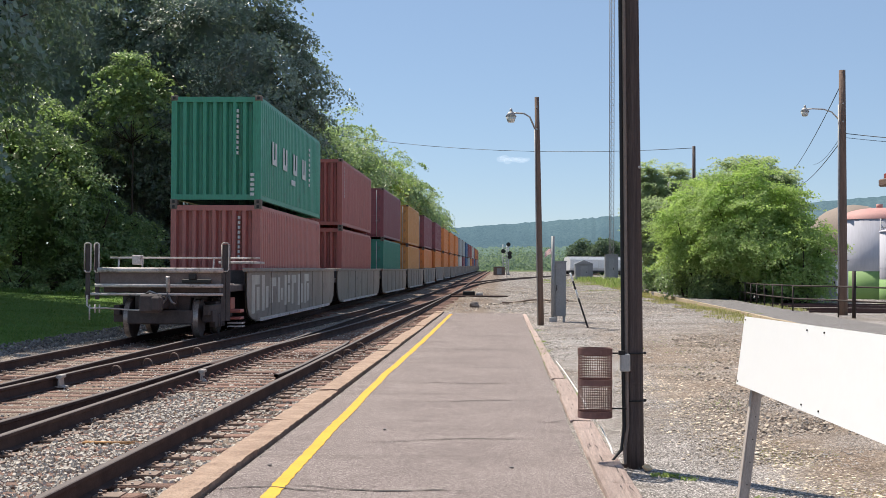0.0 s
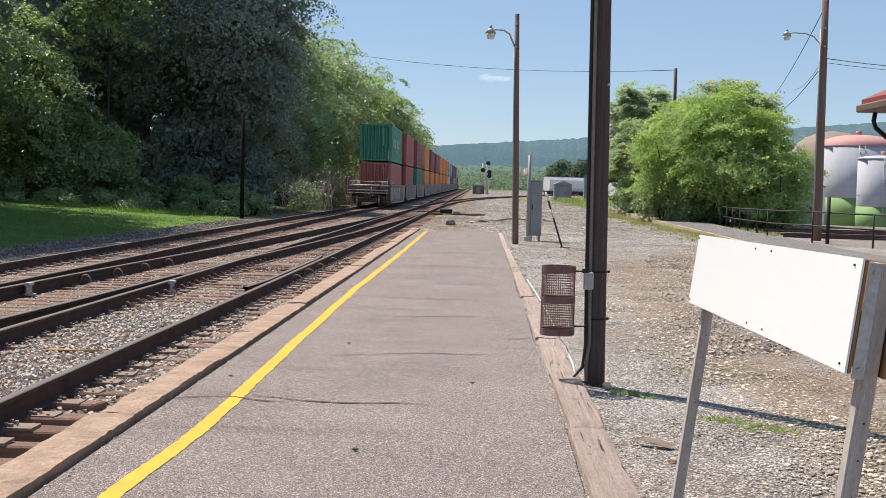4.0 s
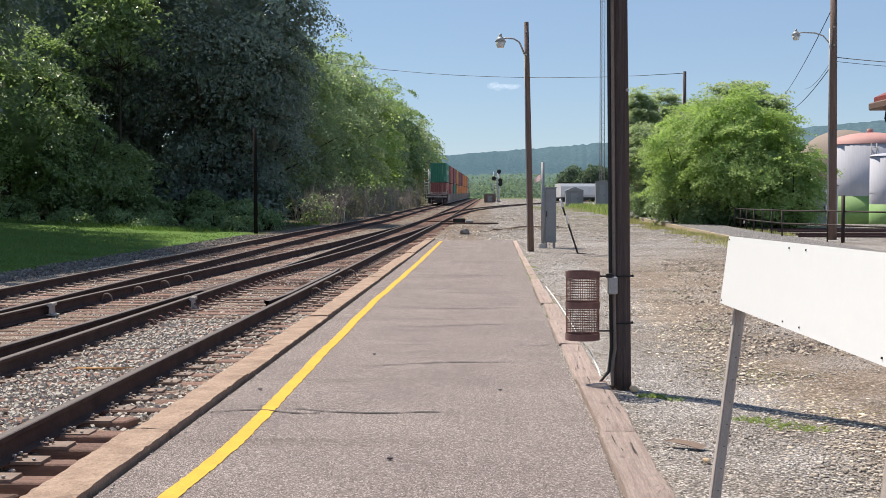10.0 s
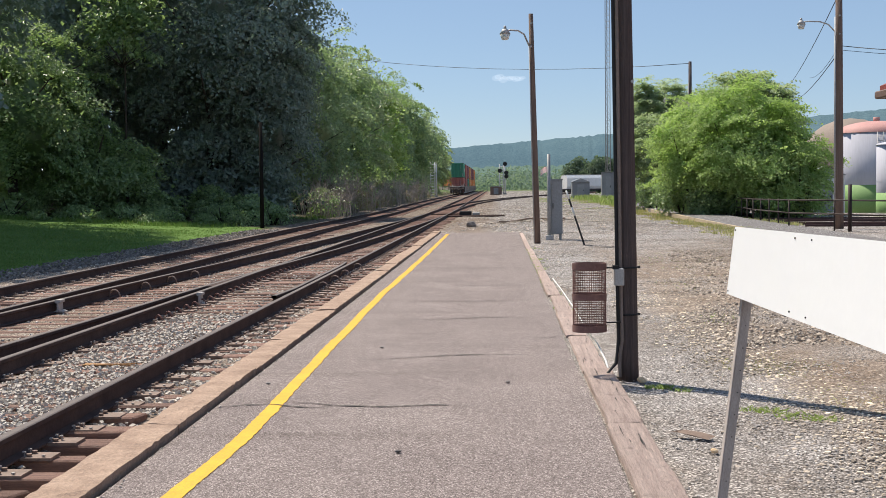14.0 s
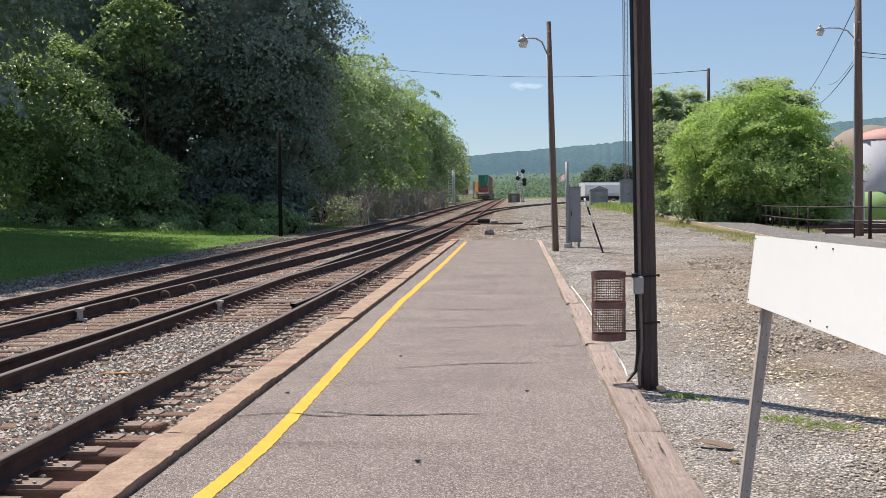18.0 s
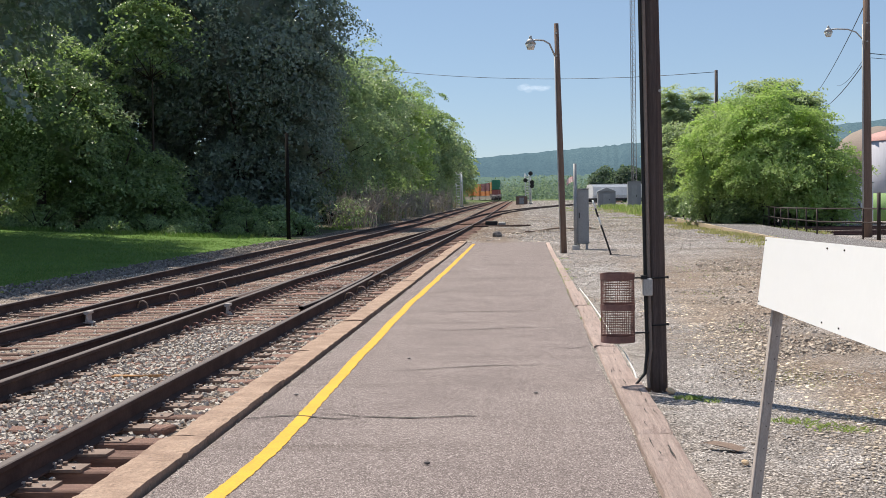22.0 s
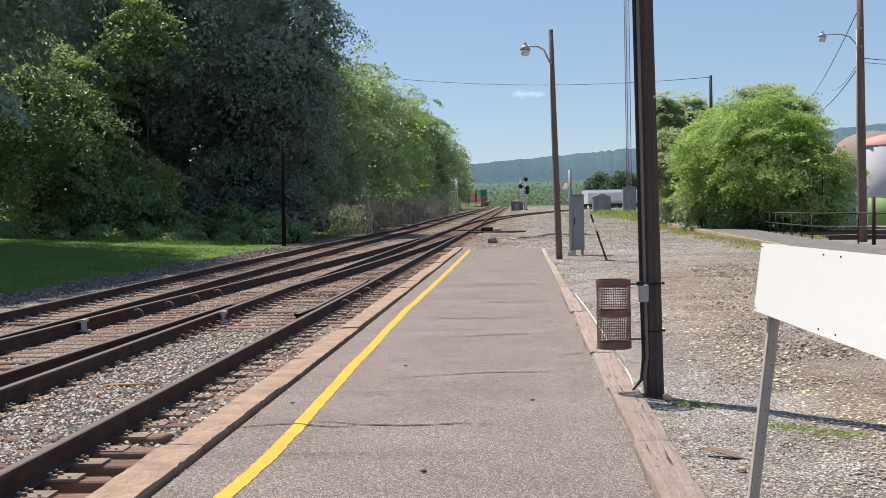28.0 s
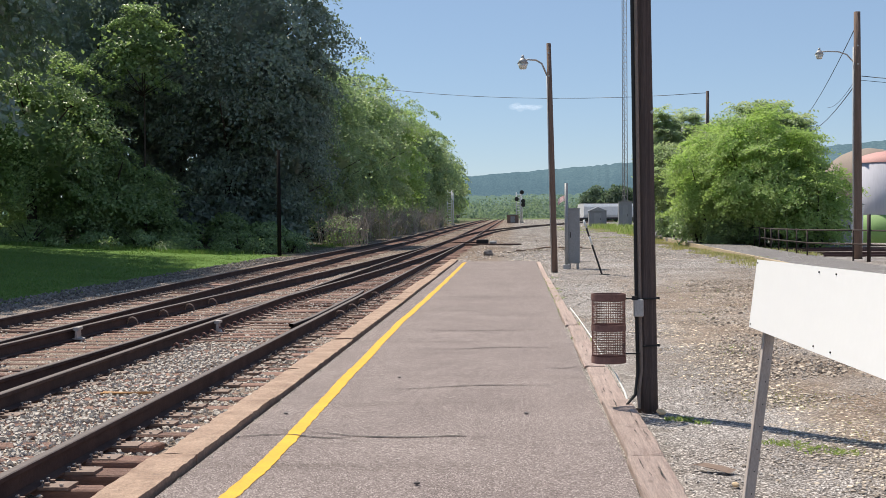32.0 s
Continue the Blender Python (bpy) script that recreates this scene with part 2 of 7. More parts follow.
M_WEED = leaf_mat("low_weeds", (0.24, 0.31, 0.1), (0.31, 0.39, 0.13), (0.42, 0.45, 0.23), 0.4, 0.8)
M_DRYGRASS = leaf_mat("dry_grass", (0.46, 0.4, 0.19), (0.36, 0.37, 0.15), (0.56, 0.47, 0.27), 0.25)


def container_mat(name, c, fade):
    return mat("container_" + name, c, fade, 0.5, 30, 0.48, 0.0, 0.03, 30, (1.6, 1.6, 0.14), (1.6, tuple(v * 0.5 + 0.035 for v in c), 0.57), spec=0.55)


M_POSTS = mat("grimy_corner_steel", (0.24, 0.2, 0.17), (0.17, 0.13, 0.11), 3, 30, 0.75, 0.0, 0.1, 40)
CM = {"green": container_mat("green", (0.05, 0.27, 0.175), (0.075, 0.32, 0.21)),
      "darkgreen": container_mat("dark_green", (0.03, 0.2, 0.14), (0.04, 0.23, 0.17)),
      "red": container_mat("faded_red", (0.44, 0.14, 0.118), (0.49, 0.175, 0.15)),
      "brown": container_mat("oxide_brown", (0.39, 0.105, 0.09), (0.43, 0.13, 0.11)),
      "maroon": container_mat("maroon", (0.24, 0.065, 0.085), (0.29, 0.085, 0.1)),
      "orange": container_mat("orange", (0.8, 0.24, 0.055), (0.72, 0.26, 0.08)),
      "amber": container_mat("amber", (0.72, 0.33, 0.09), (0.62, 0.27, 0.09)),
      "grey": container_mat("grey", (0.42, 0.43, 0.43), (0.34, 0.35, 0.36)),
      "blue": container_mat("blue", (0.05, 0.11, 0.24), (0.06, 0.13, 0.27)),
      "white": container_mat("white", (0.66, 0.66, 0.62), (0.58, 0.57, 0.53))}


# ---- mesh helpers ----
def bx(bm, x0, x1, y0, y1, z0, z1):
    v = [bm.verts.new((x, y, z)) for z in (z0, z1) for y in (y0, y1) for x in (x0, x1)]
    for q in ((0, 2, 3, 1), (4, 5, 7, 6), (0, 1, 5, 4), (2, 6, 7, 3), (0, 4, 6, 2), (1, 3, 7, 5)):
        bm.faces.new([v[i] for i in q])
    return v


def cyl(bm, p0, p1, r0, r1=None, n=10, caps=True):
    p0, p1 = Vector(p0), Vector(p1)
    r1 = r0 if r1 is None else r1
    q = (p1 - p0).to_track_quat("Z", "Y")
    ring = []
    for p, r in ((p0, r0), (p1, r1)):
        ring.append([bm.verts.new(p + q @ Vector((r * math.cos(a), r * math.sin(a), 0)))
                     for a in [2 * math.pi * i / n for i in range(n)]])
    for i in range(n):
        f = bm.faces.new((ring[0][i], ring[0][(i + 1) % n], ring[1][(i + 1) % n], ring[1][i]))
        f.smooth = True
    if caps:
        bm.faces.new(ring[0][::-1])
        bm.faces.new(ring[1])


def tube(bm, pts, r, n=8):
    """A smooth tube along points; r may be a list."""
    pts = [Vector(p) for p in pts]
    rs = r if isinstance(r, (list, tuple)) else [r] * len(pts)
    rings = []
    for i, p in enumerate(pts):
        d = pts[min(i + 1, len(pts) - 1)] - pts[max(i - 1, 0)]
        q = d.to_track_quat("Z", "Y")
        rings.append([bm.verts.new(p + q @ Vector((rs[i] * math.cos(a), rs[i] * math.sin(a), 0)))
                      for a in [2 * math.pi * k / n for k in range(n)]])
    for a, b in zip(rings, rings[1:]):
        best = min(range(n), key=lambda s: (b[s].co - a[0].co).length)
        for k in range(n):
            f = bm.faces.new((a[k], a[(k + 1) % n], b[(k + 1 + best) % n], b[(k + best) % n]))
            f.smooth = True
    bm.faces.new(rings[0][::-1])
    bm.faces.new(rings[-1])


def bevel(bm, w):
    bmesh.ops.bevel(bm, geom=list(bm.edges), offset=w, segments=1, affect="EDGES", clamp_overlap=True)


def mesh_of(name, bm, *mats):
    bmesh.ops.recalc_face_normals(bm, faces=bm.faces)
    me = bpy.data.meshes.new(name)
    bm.to_mesh(me)
    bm.free()
    for m in mats:
        me.materials.append(m)
    return me


def part(name, bm, material, parent=None, label="", m=None):
    """One mesh object under a thing or a part; bm may be a finished mesh."""
    me = bm if isinstance(bm, bpy.types.Mesh) else mesh_of(name, bm, material)
    ob = new(name, me)
    if parent:
        ob.parent = parent
    if m is not None:
        ob.matrix_basis = m
    return tagged(ob, label)


def thing(name, label, category, group="", m=None, kind=""):
    ob = new(name)
    ob.empty_display_size = 0.2
    if m is not None:
        ob.matrix_basis = m
    return tagged(ob, label, category, group, kind)


def boxpart(name, dims, material, parent, bev=0.0, label=""):
    b = bmesh.new()
    for d in dims:
        bx(b, *d)
    if bev:
        bevel(b, bev)
    return part(name, b, material, parent, label)


def from_np(name, verts, faces, material, smooth=False):
    """A mesh of equal-sided faces from two arrays."""
    verts, faces = np.asarray(verts, np.float32), np.asarray(faces, np.int32)
    me = bpy.data.meshes.new(name)
    k = faces.shape[1]
    me.vertices.add(len(verts))
    me.vertices.foreach_set("co", verts.ravel())
    me.loops.add(faces.size)
    me.loops.foreach_set("vertex_index", faces.ravel())
    me.polygons.add(len(faces))
    me.polygons.foreach_set("loop_start", np.arange(0, faces.size, k, dtype=np.int32))
    me.polygons.foreach_set("use_smooth", np.full(len(faces), smooth))
    me.update(calc_edges=True)
    me.validate()
    for m in (material if isinstance(material, (list, tuple)) else [material]):
        me.materials.append(m)
    return me




def smooth(t):
    t = min(max(t, 0.0), 1.0)
    return t * t * (3 - 2 * t)


# ---- the plan: z = 0 is the top of the rails and of the platform; y runs along the platform ----
def rise(y):
    """The slow climb of the line with distance."""
    return 0.0 if y < 70 else 0.0036 * (y - 70) * smooth((y - 70) / 60) if y < 430 else 0.0036 * 360


A_X, GAUGE = -3.9, 1.505


def b_line(y):
    """The far main track, ahead to where it bends away."""
    x = -7.22 - 0.0135 * min(y, 55) - 0.0018 * max(min(y, 358) - 55, 0)
    return x


_S, _XY = [0.0], [(b_line(-60), -60.0)]
_h = 0.0
_x, _y = b_line(-60), -60.0
for _i in range(1300):                                  # one-metre steps along the far main track
    if _y < 352:
        _y += 1.0
        _x = b_line(_y)
        _h = 0.0018
    else:
        _h += min(1.75e-5 * max(_y - 352, 0), 1 / 330) if _h < 0.9 else 0
        _x -= math.sin(_h)
        _y += math.cos(_h)
    _S.append(_S[-1] + 1.0)
    _XY.append((_x, _y))
_XYA = np.array(_XY)


def b_at(s):
    """Place and heading of the far track s metres along it; s = 0 at y = 0."""
    i = min(max(s + 60.0, 0.0), 1298.9)
    k = int(i)
    u = i - k
    p, q = _XYA[k], _XYA[k + 1]
    k0, k1 = max(k - 3, 0), min(k + 4, 1300)
    d = _XYA[k1] - _XYA[k0]
    return p[0] + (q[0] - p[0]) * u, p[1] + (q[1] - p[1]) * u, math.degrees(math.atan2(-d[0], d[1]))


def a_line(y):
    return A_X - 0.002 * max(y - 20, 0)


def yard_shift(y):
    return 0.0 if y < 88 else 0.0008 * (y - 88) ** 2 if y < 190 else 8.32 + 0.163 * (y - 190)


CROSS_Y = (-8, 4, 12, 16, 20, 25, 33, 41, 58, 75, 84)
CROSS_X = (-6.62, -6.15, -5.86, -5.72, -5.63, -5.44, -5.09, -4.8, -4.36, -4.08, -4.028)


def cross_line(y):
    """The crossover that comes from the far track and joins the near one."""
    return float(np.interp(y, CROSS_Y, CROSS_X))


# ---- ground ----
def ground_z(x, y):
    r = rise(y)
    if x <= -10.5:
        z = -0.32 + 0.055 * min(max(-12.8 - x, 0), 30) * smooth((y - 8) / 30) - 0.06
    elif x < -2.3:
        z = -0.195 - 0.12 * smooth((x + 3.1) / 0.2) * smooth((9.8 - y) / 1.5)
    elif x < 0.62:
        z = -0.3 if y < 45.2 else -0.05 - 0.1 * smooth((y - 48) / 20)
    else:
        z = -0.035 - 0.11 * smooth((y - 48) / 20) - min(max(x - 17, 0) * 0.09, 1.2) * smooth((y - 76) / 18)
    if y > 44 and -2.4 < x < 12:
        z += 0.03 * math.sin(x * 1.7 + y * 0.4)
    return z + r


def zone(n, l, pos_axis, lo, hi, warp):
    """A soft 0..1 step over one coordinate, warped by noise."""
    add = n.new("ShaderNodeMath")
    add.operation = "ADD"
    l.new(pos_axis, add.inputs[0])
    l.new(warp, add.inputs[1])
    mr = n.new("ShaderNodeMapRange")
    mr.interpolation_type = "SMOOTHSTEP"
    mr.inputs[1].default_value, mr.inputs[2].default_value = lo, hi
    l.new(add.outputs[0], mr.inputs[0])
    return mr.outputs[0]


def ground_mat():
    m, n, l, b = _tree("ground_gravel_and_turf")
    co = n.new("ShaderNodeTexCoord").outputs["Object"]
    sep = n.new("ShaderNodeSeparateXYZ")
    l.new(co, sep.inputs[0])
    X, Y = sep.outputs[0], sep.outputs[1]
    wn = _noise(n, l, co, 0.35, 5)
    wa = n.new("ShaderNodeMath")
    wa.operation = "MULTIPLY_ADD"
    l.new(wn.outputs[0], wa.inputs[0])
    wa.inputs[1].default_value, wa.inputs[2].default_value = 6.0, -3.0
    warp = wa.outputs[0]
    # stones: cells of grey and buff
    vo = n.new("ShaderNodeTexVoronoi")
    vo.inputs["Scale"].default_value = 46.0
    l.new(co, vo.inputs["Vector"])
    cell = n.new("ShaderNodeSeparateColor")
    l.new(vo.outputs["Color"], cell.inputs[0])
    stone = _ramp(n, l, cell.outputs[0], [(0, (0.12, 0.105, 0.095)), (0.5, (0.28, 0.25, 0.23)), (0.85, (0.42, 0.385, 0.355)), (1, (0.6, 0.56, 0.52))]).outputs[0]
    edge = _ramp(n, l, vo.outputs["Distance"], [(0.35, (1, 1, 1)), (0.8, (0.66, 0.65, 0.63))]).outputs[0]
    stone = _mix(n, l, 1.0, stone, edge, "MULTIPLY")
    drift = _noise(n, l, co, 0.22, 4)
    fines = _noise(n, l, co, 90, 4, 0.75)
    vf = n.new("ShaderNodeTexVoronoi")
    vf.inputs["Scale"].default_value = 100.0
    l.new(co, vf.inputs["Vector"])
    cf = n.new("ShaderNodeSeparateColor")
    l.new(vf.outputs["Color"], cf.inputs[0])
    finecol = _ramp(n, l, cf.outputs[0], [(0, (0.05, 0.046, 0.044)), (0.4, (0.2, 0.185, 0.178)), (0.8, (0.39, 0.366, 0.354)), (1, (0.9, 0.86, 0.84))]).outputs[0]
    dfac = _ramp(n, l, drift.outputs[0], [(0.56, (0, 0, 0)), (0.7, (0.7, 0.7, 0.7))]).outputs[0]
    lot = _mix(n, l, dfac, finecol, stone)
    brown = _mix(n, l, 1.0, stone, (1.0, 0.89, 0.79), "MULTIPLY")
    d2 = _noise(n, l, co, 0.4, 3)
    bw = n.new("ShaderNodeMath")
    bw.operation = "MULTIPLY"
    bw.inputs[1].default_value = 0.3
    l.new(warp, bw.inputs[0])
    inner = zone(n, l, X, 1.75, 2.5, bw.outputs[0])
    speck2 = _mix(n, l, 1.0, finecol, (0.97, 0.88, 0.8), "MULTIPLY")
    pebbly = _mix(n, l, _ramp(n, l, _noise(n, l, co, 3.0, 5, 0.7).outputs[0], [(0.3, (0.2, 0.2, 0.2)), (0.5, (1, 1, 1))]).outputs[0], speck2, brown)
    keep = _ramp(n, l, _noise(n, l, co, 0.5, 4, 0.6).outputs[0], [(0.3, (0.25, 0.25, 0.25)), (0.5, (0.9, 0.9, 0.9))]).outputs[0]
    near_y = n.new("ShaderNodeMath")
    near_y.operation = "SUBTRACT"
    near_y.inputs[0].default_value = 1.0
    l.new(zone(n, l, Y, 24.0, 40.0, warp), near_y.inputs[1])
    inner = _mix(n, l, 1.0, inner, near_y.outputs[0], "MULTIPLY")
    lot = _mix(n, l, _mix(n, l, 1.0, keep, inner, "MULTIPLY"), lot, pebbly)
    lot = _mix(n, l, _ramp(n, l, d2.outputs[0], [(0.6, (0, 0, 0)), (0.74, (0.8, 0.8, 0.8))]).outputs[0], lot, brown)
    ballast = _mix(n, l, 1.0, stone, (1.0, 0.92, 0.86), "MULTIPLY")
    mott = _noise(n, l, co, 1.7, 6, 0.75)
    mcol = _ramp(n, l, mott.outputs[0], [(0.3, (0.62, 0.6, 0.57)), (0.5, (1.0, 1.0, 1.0)), (0.7, (1.2, 1.2, 1.2))]).outputs[0]
    lot = _mix(n, l, 0.8, lot, mcol, "MULTIPLY")
    ballast = _mix(n, l, 0.8, ballast, mcol, "MULTIPLY")
    right = zone(n, l, X, -1.0, 0.2, n.new("ShaderNodeValue").outputs[0])
    col = _mix(n, l, right, ballast, lot)
    # coarse stones, dirt and rubble farther on
    fm = _noise(n, l, co, 4.0, 8, 0.85, (1.0, 0.09, 1.0))
    fcol = _ramp(n, l, fm.outputs[0], [(0.36, (0.68, 0.65, 0.63)), (0.5, (1.0, 0.98, 0.96)), (0.64, (1.3, 1.3, 1.3))]).outputs[0]
    rub = _mix(n, l, 1.0, _mix(n, l, 1.0, col, fcol, "MULTIPLY"), (0.8, 0.81, 0.82), "MULTIPLY")
    col = _mix(n, l, zone(n, l, Y, 40.0, 55.0, warp), col, rub)
    dirt = _noise(n, l, co, 0.28, 5, 0.7)
    dcol = _ramp(n, l, dirt.outputs[0], [(0.38, (0.72, 0.66, 0.6)), (0.55, (1.0, 0.98, 0.96)), (0.7, (1.1, 1.1, 1.1))]).outputs[0]
    col = _mix(n, l, 0.9, col, dcol, "MULTIPLY")
    # weeds far up the lot
    weed = _noise(n, l, co, 0.5, 5, 0.7)
    wf = _ramp(n, l, weed.outputs[0], [(0.55, (0, 0, 0)), (0.64, (0.7, 0.7, 0.7))]).outputs[0]
    far = zone(n, l, Y, 50.0, 70.0, warp)
    wf2 = _mix(n, l, 1.0, wf, far, "MULTIPLY")
    wf3 = _mix(n, l, 1.0, wf2, zone(n, l, X, 2.0, 5.0, warp), "MULTIPLY")
    col = _mix(n, l, wf3, col, (0.11, 0.14, 0.04))
    # lawn on the far side of the tracks
    gl = _noise(n, l, co, 12, 5, 0.7)
    lawn = _ramp(n, l, gl.outputs[0], [(0.3, (0.08, 0.15, 0.035)), (0.7, (0.135, 0.225, 0.05))]).outputs[0]
    lf = n.new("ShaderNodeMath")
    lf.operation = "SUBTRACT"
    lf.inputs[0].default_value = 1.0
    wh = n.new("ShaderNodeMath")
    wh.operation = "MULTIPLY"
    wh.inputs[1].default_value = 0.35
    l.new(warp, wh.inputs[0])
    l.new(zone(n, l, X, -12.6, -11.9, wh.outputs[0]), lf.inputs[1])
    col = _mix(n, l, lf.outputs[0], col, lawn)
    # leaf litter under the wood, meadow at a distance
    litter = n.new("ShaderNodeMath")
    litter.operation = "MULTIPLY"
    l.new(lf.outputs[0], litter.inputs[0])
    l.new(zone(n, l, Y, 66.0, 70.0, warp), litter.inputs[1])
    col = _mix(n, l, litter.outputs[0], col, (0.09, 0.085, 0.05))
    col = _mix(n, l, zone(n, l, Y, 330.0, 420.0, warp), col, (0.1, 0.14, 0.05))
    l.new(col, b.inputs["Base Color"])
    b.inputs["Roughness"].default_value = 0.95
    b.inputs["Specular IOR Level"].default_value = 0.15
    bn = n.new("ShaderNodeBump")
    bn.inputs["Strength"].default_value = 0.7
    bn.inputs["Distance"].default_value = 0.02
    l.new(edge, bn.inputs["Height"])
    bn2 = n.new("ShaderNodeBump")
    bn2.inputs["Strength"].default_value = 0.5
    bn2.inputs["Distance"].default_value = 0.01
    l.new(fines.outputs[0], bn2.inputs["Height"])
    l.new(bn.outputs[0], bn2.inputs["Normal"])
    l.new(bn2.outputs[0], b.inputs["Normal"])
    return m


def build_ground():
    xs = [-4000, -1500, -600, -250, -120, -80, -60, -50, -42, -36, -30, -26, -22, -19, -17, -15, -13.5, -12.5, -11.5, -10.5, -9.8]
    xs += list(np.arange(-9, -3.3, 0.8)) + [-3.15, -3.0, -2.85, -2.32, -2.28, -1.5, -0.5, 0.4, 0.60, 0.64] + list(np.arange(1.2, 14, 0.8))
    xs += [15, 17, 20, 24, 28, 34, 42, 55, 80, 120, 250, 600, 1500, 4000]
    ys = [-600, -150, -60, -30, -12] + list(np.arange(-6, 30, 1.0)) + list(np.arange(30, 80, 2.0)) + list(np.arange(80, 200, 6.0))
    ys += list(np.arange(200, 470, 18.0)) + [520, 600, 760, 1000, 1500, 2500, 4500]
    v = [(x, y, ground_z(x, y) + (random.uniform(-0.012, 0.012) if abs(x) < 60 and y < 120 else 0)) for y in ys for x in xs]
    w = len(xs)
    fc = [(j * w + i, j * w + i + 1, (j + 1) * w + i + 1, (j + 1) * w + i) for j in range(len(ys) - 1) for i in range(w - 1)]
    ob = new("ground", from_np("ground", v, fc, ground_mat(), True))
    tagged(ob, "gravel, ballast and grass ground of a railway yard", "ground", kind="structure")


build_ground()


# ---- platform ----
def asphalt_mat(name="platform_asphalt", tint=(1, 1, 1)):
    m, n, l, b = _tree(name)
    co = n.new("ShaderNodeTexCoord").outputs["Object"]
    vo = n.new("ShaderNodeTexVoronoi")
    vo.inputs["Scale"].default_value = 160.0
    l.new(co, vo.inputs["Vector"])
    cell = n.new("ShaderNodeSeparateColor")
    l.new(vo.outputs["Color"], cell.inputs[0])
    chip = _ramp(n, l, cell.outputs[0], [(0, (0.077, 0.062, 0.059)), (0.45, (0.196, 0.164, 0.156)), (0.82, (0.315, 0.266, 0.253)), (1, (0.63, 0.56, 0.535))]).outputs[0]
    g = _noise(n, l, co, 160, 3, 0.8)
    fine = _ramp(n, l, g.outputs[0], [(0.3, (0.7, 0.7, 0.7)), (0.7, (1.25, 1.25, 1.25))]).outputs[0]
    col = _mix(n, l, 1.0, chip, fine, "MULTIPLY")
    d = _noise(n, l, co, 0.8, 5, 0.65)
    tone = _ramp(n, l, d.outputs[0], [(0.3, (0.86, 0.84, 0.84)), (0.7, (1.1, 1.09, 1.08))]).outputs[0]
    col = _mix(n, l, 1.0, col, tone, "MULTIPLY")
    w = _noise(n, l, co, 1.0, 4, 0.6, (0.25, 2.0, 1))
    seam = _ramp(n, l, w.outputs[0], [(0.58, (1, 1, 1)), (0.7, (0.8, 0.79, 0.78))]).outputs[0]
    col = _mix(n, l, 1.0, _mix(n, l, 1.0, col, seam, "MULTIPLY"), tint, "MULTIPLY")
    l.new(col, b.inputs["Base Color"])
    b.inputs["Roughness"].default_value = 0.92
    b.inputs["Specular IOR Level"].default_value = 0.2
    bn = n.new("ShaderNodeBump")
    bn.inputs["Strength"].default_value = 0.6
    bn.inputs["Distance"].default_value = 0.006
    l.new(g.outputs[0], bn.inputs["Height"])
    l.new(bn.outputs[0], b.inputs["Normal"])
    return m


M_ASPHALT = asphalt_mat()


def edge_in(y):
    return -2.03 - 0.0022 * max(y - 14, 0)


STRIPE_Y = (0, 6.24, 6.95, 7.75, 8.7, 9.42, 10.32, 11.4, 18.3, 22.5, 29.3, 44)
STRIPE_X = (-1.68, -1.65, -1.625, -1.605, -1.6, -1.615, -1.64, -1.655, -1.74, -1.735, -1.74, -1.8)


def yellow_x(y):
    return float(np.interp(y, STRIPE_Y, STRIPE_X)) + 0.006 * math.sin(y * 1.9)


